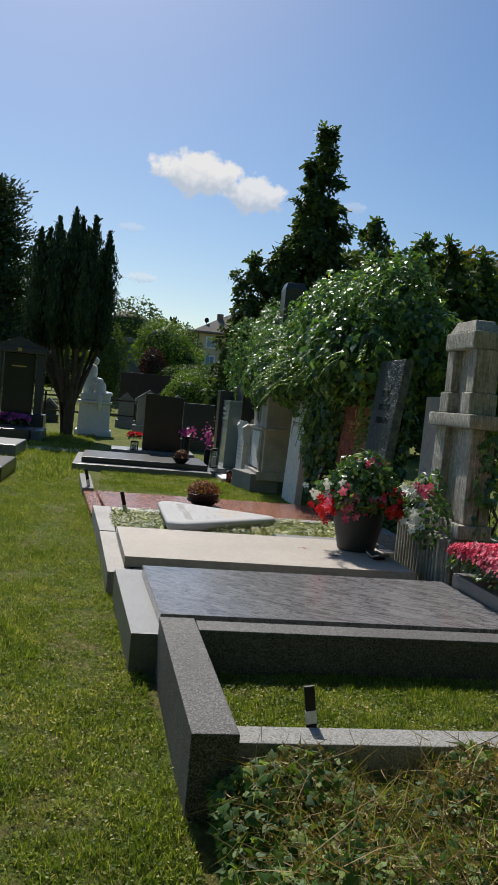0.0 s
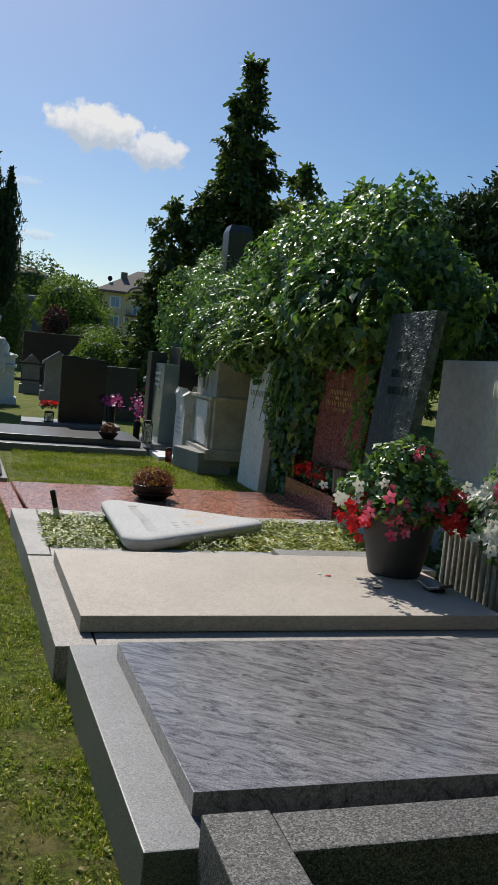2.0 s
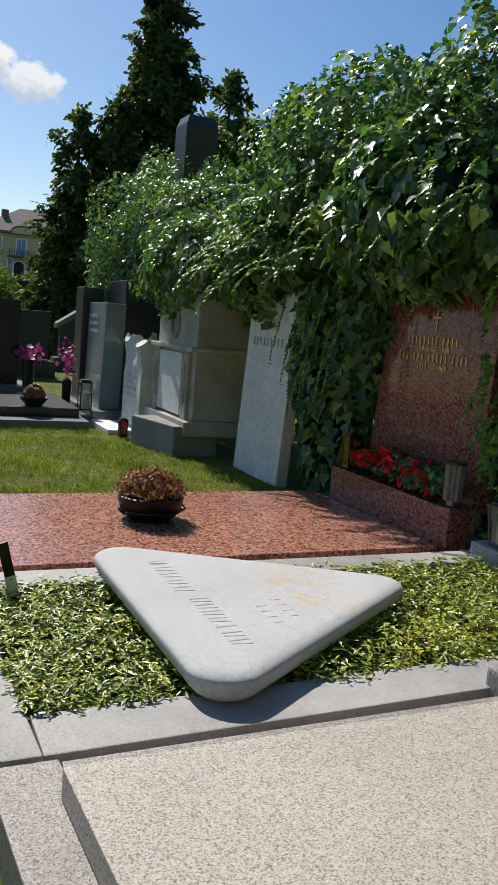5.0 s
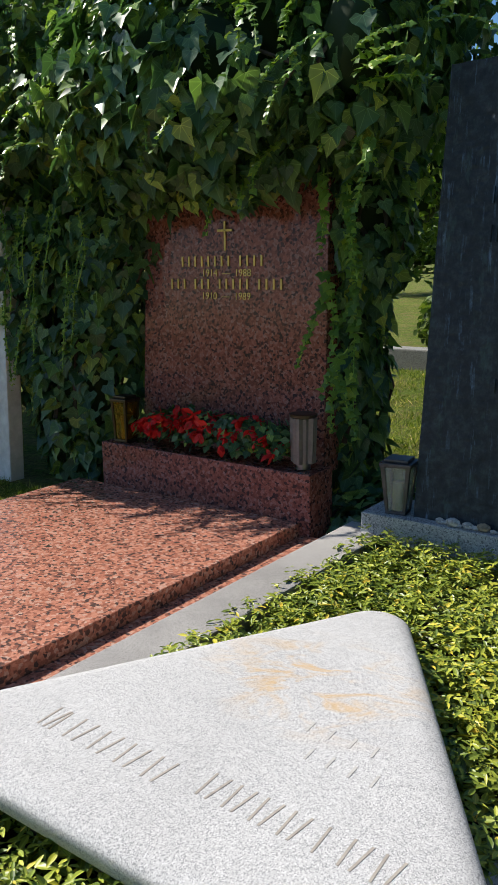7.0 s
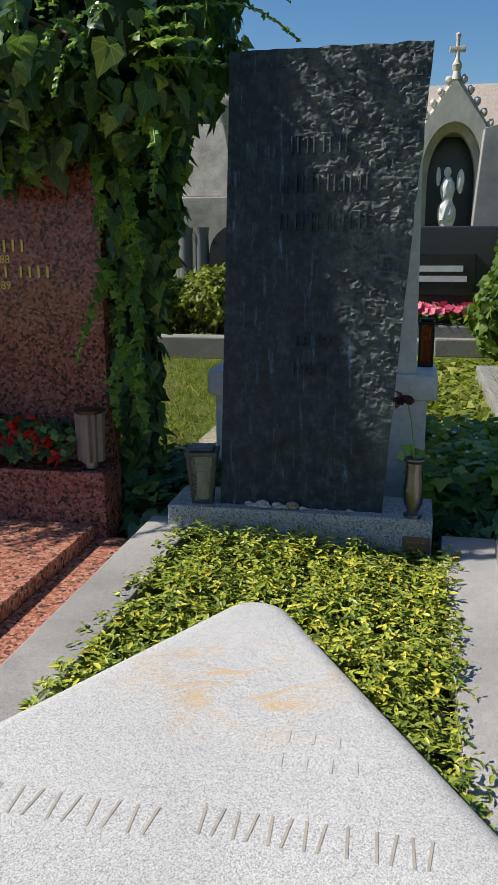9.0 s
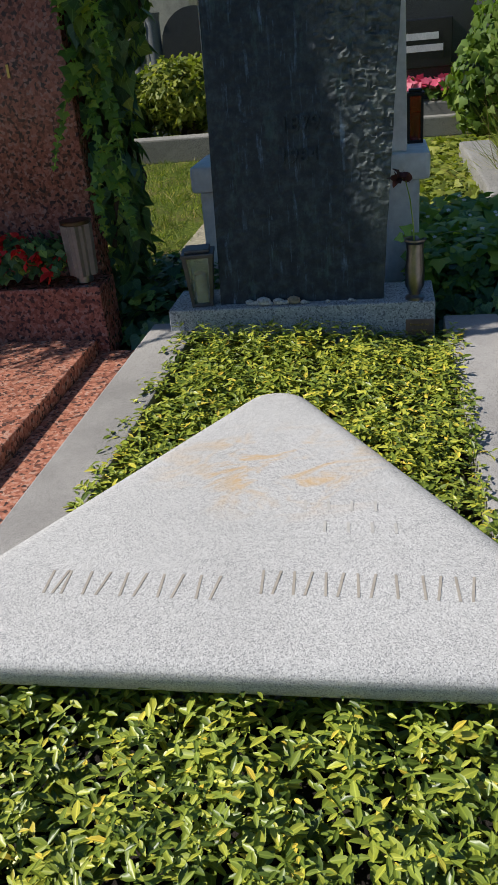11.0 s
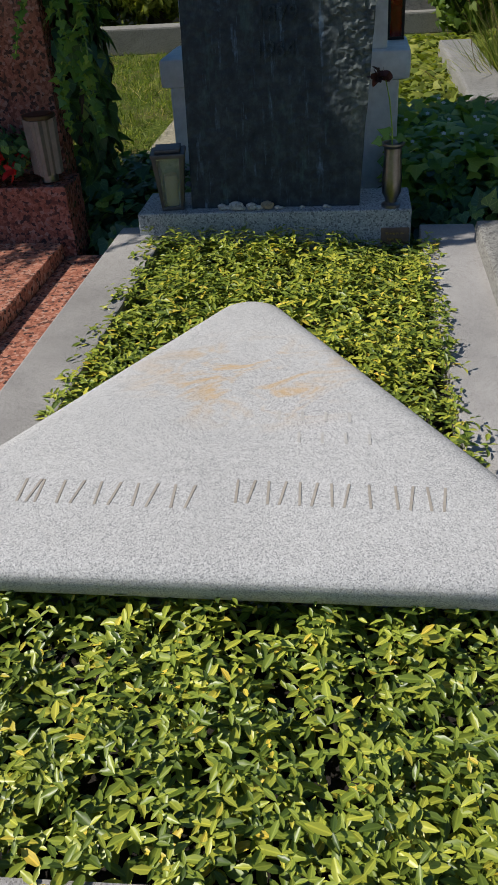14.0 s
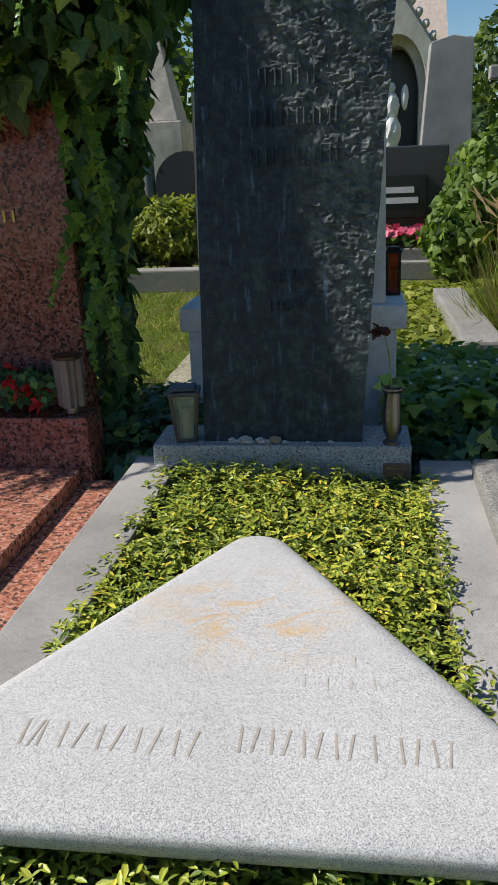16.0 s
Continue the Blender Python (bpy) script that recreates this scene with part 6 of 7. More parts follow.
def pine(name, base, h, label, tufts):
    """A pine: bare limbs that carry flat, dense pads of needles, upright at their tips."""
    t = thing(name, base, label, "tree")
    b = Vector(base)
    bm = tube([b, b + Vector((0.2, 0, h * 0.5)), b + Vector((0.1, 0.1, h))], [0.3, 0.2, 0.04], 8)
    P, N = [], []
    for i in range(tufts):
        f = 0.2 + 0.8 * (i + 0.5) / tufts
        a = i * 2.4
        reach = h * 0.27 * (1.12 - f) ** 0.6 * random.uniform(0.5, 1.15)
        tip = b + Vector((reach * math.cos(a), reach * math.sin(a), h * f + reach * 0.12))
        bm = tube([b + Vector((0.1, 0, h * f * 0.96)), tip], [0.07, 0.02], 5, bm)
        for k in (1.0, 0.62):
            c = np.array(b.lerp(tip, k))
            c[2] = h * f * 0.97 + (tip.z - h * f * 0.97) * k
            m = 300
            q = c + RNG.normal(size=(m, 3)) * (0.4 + 0.028 * h, 0.4 + 0.028 * h, 0.16)
            P.append(q)
            N.append((q - c) * (1, 1, 0.4))
    part("trunk", bm, M_BARK, t)
    P, N = np.concatenate(P), np.concatenate(N)
    leaves("crown", SPRAY, P, sphere_dirs(len(P)), N + (0, 0, 0.8), rand(len(P), 0.26, 0.5), L_DARK, t, width=0.9)


pine("pine_tree", (-8.0, 46, 0), 12.6, "tall dark pine with open crown", 60)
pine("pine_tree", (22.5, 35, 0), 10.8, "dark pine with candle-like tips", 46)
pine("pine_tree", (25.2, 35, 0), 12.4, "tall dark pine with open branches", 50)
pine("pine_tree", (28.0, 33, 0), 12.0, "tall dark pine with open branches", 50)

# dark monument with a cornice, and pink flowers, at the row's end
dm = thing("wall_monument", (-2.4, 24.5, 0), "tall dark granite wall monument with cornice", "monument")
part("plinth", box(-3.4, -1.5, 24.0, 25.2, -0.02, 0.7, 0.02), M_DARK, dm)
part("slab", box(-2.95, -1.95, 24.3, 24.7, 0.7, 2.75, 0.02), M_BLACK, dm)
for x in (-3.15, -1.75):
    part("pillar", box(x - 0.13, x + 0.13, 24.2, 24.8, 0.7, 2.75, 0.02), M_DARK, dm)
bm = box(-3.4, -1.5, 24.05, 24.95, 2.75, 2.95, 0.03)
bm = join(bm, wall_shape([(-3.35, 2.95), (-1.55, 2.95), (-2.45, 3.3)], 24.1, 24.9, "y", 0.01))
part("cornice", bm, M_DARK, dm)
part("gilt_cross", box(-2.5, -2.38, 24.03, 24.05, 2.8, 2.92, 0.01), M_GOLD, dm)
part("letter_bar", box(-2.7, -2.2, 24.28, 24.3, 2.28, 2.32, 0), M_GOLD, dm)
dm.location, dm.scale = (-1.72, 18.6, 0), (0.76, 0.76, 0.76)
flower_bed("pink_flowers", -2.2, -1.35, 17.7, 18.15, 0.25, 0.24, 300, 220, F_MAGENTA, "pink flowers before the dark monument", 0.09, 0.07)
single("grave_slab", box(-3.2, -1.15, 16.0, 17.7, -0.02, 0.26, 0.02), M_DARK, (-2.2, 17, 0), "dark polished slab before the wall monument", "grave slab")
single("grave_slab", box(-1.14, -0.9, 16.2, 17.8, -0.02, 0.24, 0.02), M_MIDGREY, (-1.0, 17, 0), "grey granite kerb block", "kerb")
single("grave_slab", box(-3.0, -0.95, 11.9, 13.6, -0.02, 0.22, 0.02), M_MIDGREY, (-2.0, 12.8, 0), "grey granite grave kerb in the left row", "grave slab")
single("grave_slab", box(-2.6, -0.7, 8.2, 9.9, -0.02, 0.2, 0.02), M_DARK, (-1.8, 9, 0), "dark granite grave kerb in the left row", "grave slab")
blades("lawn_grass", -3.2, 0.3, 9.0, 20.0, -0.01, 42000, 0.07, "mown lawn between the far graves")
single("gravel_path", box(-10, 0.1, 14.0, 14.7, -0.03, 0.012, 0), M_GRAVEL, (-4, 14.4, 0), "narrow pale gravel path", "path", kind="structure")

# iron rail and rows of far headstones
fe = thing("iron_fence", (3, 24, 0), "low black iron railing between grave rows", "fence")
for z in (0.55, 1.05):
    part("rail", tube([(-6, 24, z - 0.1), (12, 24, z + 0.05)], 0.03, 6), M_IRON, fe)
for i in range(13):
    part("post", tube([(-6 + 1.5 * i, 24, 0), (-6 + 1.5 * i, 24, 1.1)], 0.035, 6), M_IRON, fe)


def far_stone(x, y, w, h, material, kind, label):
    t = thing("headstone", (x, y, 0), label, "headstone", "far rows of headstones")
    part("plinth", box(x - w * 0.65, x + w * 0.65, y - 0.25, y + 0.25, -0.02, 0.28, 0.02), material, t)
    if kind == 0:
        pts = [(x - w / 2, 0.28), (x + w / 2, 0.28), (x + w / 2, h), (x - w / 2, h)]
    elif kind == 1:
        pts = [(x - w / 2, 0.28), (x + w / 2, 0.28)] + [(x + w / 2 * math.cos(a), h - w / 2 + w / 2 * math.sin(a)) for a in np.linspace(0, math.pi, 9)]
    else:
        pts = [(x - w / 2, 0.28), (x + w / 2, 0.28), (x + w / 2, h - 0.25), (x, h), (x - w / 2, h - 0.25)]
    part("stone", wall_shape(pts, y - 0.1, y + 0.1, "y", 0.01), material, t)
    if kind == 2:
        part("cap", wall_shape([(x - w * 0.6, h - 0.32), (x, h - 0.02), (x + w * 0.6, h - 0.32), (x + w * 0.6, h - 0.22), (x, h + 0.1), (x - w * 0.6, h - 0.22)], y - 0.18, y + 0.18, "y"), M_MIDGREY, t)


rr = random.Random(3)
for i in range(17):
    x = -6 + i * 1.05 + rr.uniform(-0.2, 0.2)
    if -1.2 < x < 0.8:
        continue
    far_stone(x * 0.9, 26.0 + rr.uniform(-1, 1), rr.uniform(0.45, 0.7), rr.uniform(0.75, 1.35), rr.choice([M_BLACK, M_DARK, M_DARK, M_DARK, M_MIDGREY]), rr.choice([0, 0, 1, 2]), "dark weathered headstone in a far row")
far_stone(1.85, 23.2, 0.75, 1.35, M_CONCRETE, 2, "pale stone tomb with a gabled white cap")
far_stone(2.9, 17.5, 0.8, 1.2, M_DARK, 0, "dark granite headstone behind the black grave")
far_stone(4.2, 19.0, 0.8, 1.2, M_DARK, 2, "dark granite headstone behind the black grave")
single("far_wall", box(0.9, 5.2, 30.0, 30.3, 0, 2.1, 0.02), plain("brown_boards", (0.07, 0.05, 0.04), 0.9), (3, 30, 0), "dark brown boundary wall", "wall", kind="structure")

# shrubs and trees of the distance
tree("shrub", (3.6, 28.5, 0), 0.5, [((3.6, 28.5, 1.2), (1.1, 0.9, 1.2))], 4000, 0.1, L_BRIGHT, "leafy green shrub behind the graves", solid=True)
tree("small_tree", (4.4, 23, 0), 0.6, [((4.4, 23, 1.3), (0.75, 0.7, 1.0))], 2400, 0.13, L_TREE, "young leafy light green tree")
tree("broad_tree", (3.8, 52, 0), 2, [((3.6, 52, 4.4), (2.0, 2, 2.0)), ((5.0, 52, 3.2), (1.8, 1.5, 1.8))], 9000, 0.17, L_BRIGHT, "bright green sunlit broadleaf tree")
tree("broad_tree", (5.6, 47, 0), 1.5, [((5.4, 47, 2.0), (2.4, 1.8, 1.3)), ((8.2, 47, 1.9), (2.0, 1.8, 1.3))], 8000, 0.15, L_TREE, "grey-green rounded bushes before the house")
tree("broad_tree", (2.0, 70, 0), 4, [((1.5, 70, 6.3), (3.6, 3, 3.2)), ((-2.5, 70, 5), (4, 3, 3.6)), ((5.5, 72, 5.2), (3.0, 3, 2.8))], 12000, 0.28, L_TREE, "dark green wood in the distance")
tree("broad_tree", (-0.6, 42, 0), 2, [((0.1, 42, 2.6), (1.2, 1.2, 2.6))], 6000, 0.14, L_TREE, "tall narrow green hedge tree")
tree("purple_tree", (3.0, 48, 0), 1.0, [((2.9, 48, 2.9), (0.8, 0.8, 1.2))], 3000, 0.12, L_PURPLE, "small tree with purple leaves")
tree("broad_tree", (-6, 60, 0), 4, [((-8, 60, 6), (6, 4, 5)), ((-16, 60, 7), (6, 4, 6))], 6000, 0.5, L_TREE, "dark woods in the distance", lump=0.35)


def far_woods(name, spots, label):
    """A belt of distant trees: one crown mass beside the other, joined."""
    blobs = [((x, y, z), (w, w * 0.7, z * 0.95)) for x, y, z, w in spots]
    P, N = blob_points(blobs, 1500 * len(blobs), 0.3, 0.35, 3.0)
    t = thing(name, (spots[0][0], spots[0][1], 0), label, "trees", kind="structure")
    leaves("crown", DIAMOND, P, N + RNG.normal(size=P.shape) * 0.5, RNG.normal(size=P.shape) + (0, 0, -0.4), rand(len(P), 0.6, 1.3) * 0.9, L_TREE, t)
    # Dark cores added inside the belt to block light, as its inner shade.
    part("shade_core", core(blobs, 0.85, 2), L_DARK, t)


BELT = random.Random(11)
far_woods("far_woods", [(130 * math.sin(radians(a)), 130 * math.cos(radians(a)), BELT.uniform(3.4, 5.0), BELT.uniform(8, 12)) for a in range(-24, 26, 6)], "belt of dark green trees in the distance")
far_woods("far_woods", [(110 * math.sin(radians(a)), 110 * math.cos(radians(a)), BELT.uniform(3.8, 5.5), BELT.uniform(8, 12)) for a in range(28, 112, 6)], "belt of dark green trees beyond the graves")
conifer("spruce_tree", (7.0, 95, 0), 10.0, 2.6, 3500, "far blue-green pointed spruce", L_DARK, size=0.9, power=0.6)

M_HOUSE = plain("cream_render", (0.62, 0.5, 0.32), 0.9)
M_WING = plain("pale_blue_render", (0.5, 0.55, 0.58), 0.9)
M_ROOF = plain("grey_roof_tiles", (0.16, 0.13, 0.11), 0.9, 0, 0.8, 1.1, 3, 0.6, 12)
M_PANE = plain("blue_window_pane", (0.16, 0.26, 0.42), 0.12)


def hip_roof(x0, x1, y0, y1, z, rise, run, bm=None):
    b2 = bmesh.new()
    ym = (y0 + y1) / 2
    v = [b2.verts.new(p) for p in ((x0, y0, z), (x1, y0, z), (x1, y1, z), (x0, y1, z), (x0 + run, ym, z + rise), (x1 - run, ym, z + rise))]
    for f in ((0, 1, 5, 4), (1, 2, 5), (2, 3, 4, 5), (3, 0, 4), (3, 2, 1, 0)):
        b2.faces.new([v[i] for i in f])
    b2 = join(b2, box(x0, x1, y0, y1, z - 0.25, z - 0.01, 0.02))
    return join(bm, b2)


def house():
    """The two-storey house beyond the trees: cream front with an arched balcony bay, paler wing behind it."""
    t = thing("house", (16, 105, 0), "cream two-storey house with grey hipped roof and blue windows", "house")
    part("wall", box(11.7, 26.0, 105, 117, 0, 9.8, 0), M_HOUSE, t)
    part("wall", box(10.4, 13.5, 117.2, 126, 0, 9.9, 0), M_WING, t, "pale blue rendered wing")
    part("roof", hip_roof(11.0, 26.7, 104.2, 117.8, 10.05, 3.5, 6.2), M_ROOF, t)
    part("roof", hip_roof(9.7, 14.0, 116.6, 127, 10.15, 1.3, 1.8), M_ROOF, t)
    part("gutter_pipe", tube([(11.85, 104.9, 0), (11.85, 104.9, 9.8)], 0.09, 6), M_ROOF, t)
    part("chimney", box(14.6, 15.4, 108, 108.9, 11.2, 12.9, 0.03), M_ROOF, t)
    dish = tube([(13.0, 107.0, 10.8), (13.0, 107.0, 11.7)], 0.04, 6)
    part("satellite_dish", ball((13.0, 106.9, 11.75), (0.32, 0.12, 0.36), dish, 2), M_IRON, t)

    def window(x, z, w, h, y=104.98):
        fr = part("window", box(x - w / 2 - 0.18, x + w / 2 + 0.18, y - 0.1, y, z - h / 2 - 0.18, z + h / 2 + 0.18, 0), M_WHITE, t, "white window frame")
        for k in (-1, 1):
            part("pane", box(x + k * w / 4 - w / 4 + 0.04, x + k * w / 4 + w / 4 - 0.04, y - 0.13, y - 0.1, z - h / 2, z + h / 2, 0), M_PANE, fr)
    for z in (8.65, 6.15):
        window(13.64, z, 1.1, 1.2)
        window(21.0, z, 1.1, 1.2)
    window(15.3, 6.35, 0.5, 0.8)
    window(16.6, 8.25, 1.05, 1.9)
    arch = [(15.3, 9.8), (17.9, 9.8)] + [(16.6 + 1.3 * math.cos(a), 9.8 + 0.75 * math.sin(a)) for a in np.linspace(0.1, math.pi - 0.1, 9)]
    part("arched_gable", wall_shape(arch, 104.1, 105.5, "y"), M_HOUSE, t)
    rim = [(16.6 + 1.5 * math.cos(a), 104.0, 9.8 + 0.9 * math.sin(a)) for a in np.linspace(0, math.pi, 13)]
    part("gable_rim", tube(rim, 0.13, 6), M_ROOF, t)
    bal = part("balcony", box(15.0, 18.3, 103.8, 105, 7.0, 7.2, 0.02), M_ROOF, t)
    for i in range(12):
        part("baluster", box(15.05 + 0.28 * i, 15.1 + 0.28 * i, 103.85, 103.9, 7.2, 8.0, 0), M_IRON, bal)
    part("door_frame", wall_shape([(15.65, 3.0), (17.15, 3.0), (17.15, 6.2)] + [(16.4 + 0.75 * math.cos(a), 6.2 + 0.5 * math.sin(a)) for a in np.linspace(0.2, math.pi - 0.2, 7)] + [(15.65, 6.2)], 104.85, 104.99, "y"), M_WHITE, t)
    part("door", wall_shape([(15.82, 3.0), (16.98, 3.0), (16.98, 6.15)] + [(16.4 + 0.58 * math.cos(a), 6.15 + 0.4 * math.sin(a)) for a in np.linspace(0.2, math.pi - 0.2, 7)] + [(15.82, 6.15)], 104.8, 104.84, "y"), M_IRON, t)
    for x, z in ((11.0, 8.6), (12.2, 8.6)):
        window(x, z, 0.5, 1.3, 117.18)
    t.location.x -= 0.75


house()
b2 = thing("flat_house", (2.2, 58, 0), "flat-roofed building with blue-grey walls", "house")
part("wall", box(-0.5, 3.6, 57, 62, 0, 5.9, 0), plain("blue_grey_render", (0.13, 0.16, 0.2), 0.8), b2)
part("roof", box(-0.8, 3.9, 56.6, 62.4, 5.9, 6.25, 0.02), M_MIDGREY, b2)

b2.location += Vector((0, 0, -1.1))

# ---- view across the next rows, behind the stele ----
M_DIRT = granite("trodden_dirt", (0.2, 0.18, 0.13), (0.3, 0.27, 0.19), (0.4, 0.36, 0.26), 60, 0.95, 0.8)
blades("lawn_grass", 4.9, 9.2, 4.3, 8.2, 0.0, 24000, 0.05, "sunlit lawn between the grave rows", lambda p: ~((p[:, 1] > 5.52) & (p[:, 1] < 5.82) & (p[:, 0] < 8.4)))
single("gravel_path", prism([(4.9, 5.85), (5.3, 5.5), (8.4, 5.6), (8.4, 5.85)], -0.03, 0.008), M_DIRT, (7, 5.7, 0), "pale trodden path between the rows", "path", kind="structure")
single("kerb_stone", box(9.3, 9.6, 4.4, 9.5, -0.02, 0.24, 0.02), M_CONCRETE, (9.4, 7, 0), "long grey stone kerb of the next row", "kerb")
single("kerb_stone", box(9.9, 10.2, -2, 4.25, -0.02, 0.2, 0.02), M_CONCRETE, (10, 1, 0), "long grey stone kerb of the next row", "kerb")
ck = thing("grave_border", (6.6, 3.0, 0), "cracked concrete kerb of an overgrown grave", "grave border")
part("kerb", box(5.2, 5.45, 1.6, 3.96, -0.02, 0.25, 0.02), M_CONCRETE, ck)
part("kerb", box(5.47, 7.6, 3.68, 3.94, -0.02, 0.23, 0.02), M_CONCRETE, ck)
single("kerb_stone", box(2.3, 3.25, 3.93, 4.15, -0.02, 0.21, 0.015), M_CONCRETE, (3, 4, 0), "rough concrete kerb beside the pale grave", "kerb")
sg = thing("headstone", (10.6, 4.2, 0), "dark granite headstone with inscription plate", "headstone")
part("stone", box(10.5, 10.8, 3.55, 4.9, 0.2, 1.48, 0.02), M_DARK, sg)
pl = part("plate", box(10.44, 10.5, 3.8, 4.75, 0.66, 1.16, 0.01), M_BLACK, sg, "dark inscription plate")
for k, (a, b) in enumerate(((3.95, 4.5), (3.9, 4.6))):
    part("letter_bar", box(10.43, 10.44, a, b, 0.95 - 0.12 * k, 1.02 - 0.12 * k, 0), M_WHITE, pl)
part("kerb", box(10.05, 10.43, 3.5, 4.9, -0.02, 0.34, 0.02), M_CONCRETE, sg)
flower_bed("pink_geraniums", 10.1, 10.4, 3.7, 4.7, 0.34, 0.2, 400, 60, F_PINK, "pink geraniums before the dark headstone", 0.09, 0.06, leafmat=L_BRIGHT)
pil = thing("obelisk", (11.3, 3.38, 0), "tall pale granite pillar with tapering shaft", "obelisk")
part("shaft", wall_shape([(3.2, 0.0), (3.94, 0.0), (3.75, 2.65), (3.49, 2.72), (3.245, 2.67)], 11.12, 11.5, "x", 0.01), M_PINKGREY, pil)
tree("hedge_shrub", (9.6, 2.9, 0), 0.3, [((9.6, 2.95, 0.85), (0.7, 0.75, 0.8)), ((9.8, 2.0, 1.0), (0.7, 0.9, 0.9)), ((9.6, 3.5, 0.5), (0.4, 0.38, 0.5))], 5200, 0.1, L_BRIGHT, "sunlit leafy bright green shrub", template=IVY)
tree("hedge_shrub", (10.2, 6.8, 0), 0.2, [((10.2, 6.8, 0.62), (0.5, 0.62, 0.36))], 3600, 0.12, L_LIME, "low feathery yellow-green clipped shrub", template=SPRAY)
tree("hedge_shrub", (10.1, 7.7, 0), 0.2, [((10.1, 7.7, 0.5), (0.5, 0.5, 0.45))], 1200, 0.12, L_TREE, "low round green shrub")
mk = thing("headstone", (14.2, 7.6, 0), "dark arched headstone between columns with gilt lines", "headstone")
part("stone", wall_shape([(7.0, 0), (8.1, 0)] + [(7.55 + 0.55 * math.cos(a), 1.35 + 0.52 * math.sin(a)) for a in np.linspace(0, math.pi, 13)], 14.1, 14.3, "x"), M_DARK, mk)
for y in (8.25, 8.55):
    part("column", lathe([(0.13, 0), (0.12, 1.7), (0.14, 1.82)], (14.2, y, 0), 16), M_MIDGREY, mk)
mk.location, mk.scale = (12.1, 7.08, 0), (0.85, 0.82, 0.84)
for k in range(4):
    part("letter_bar", box(14.08, 14.1, 7.55 - 0.22 + 0.03 * (k % 2), 7.55 + 0.22 - 0.03 * (k % 2), 1.45 - 0.12 * k, 1.49 - 0.12 * k, 0), M_GOLD, mk)
tp = thing("tomb_spire", (20, 9.6, 0), "pale stone gothic tomb with stepped spire", "monument")
part("body", box(19.2, 20.6, 8.8, 10.4, 0, 2.8, 0.03), M_STUCCO, tp)
part("spire", taper(box(19.3, 20.5, 8.9, 10.3, 2.8, 4.6, 0.03), 2.8, 4.6, 0.45, 19.9, 9.6), M_STUCCO, tp)
part("pinnacle", ball((19.9, 9.3, 5.0), (0.25, 0.3, 0.6), None, 2, 0.3, 3), M_STUCCO, tp)


tp.location, tp.scale = (17.5, 8.75, 0), (0.85, 0.85, 0.8)


M_CHAPEL = plain("pale_carved_sandstone", (0.68, 0.64, 0.56), 0.9, 0, 0.7, 1.05, 2.2, 0.6, 40)


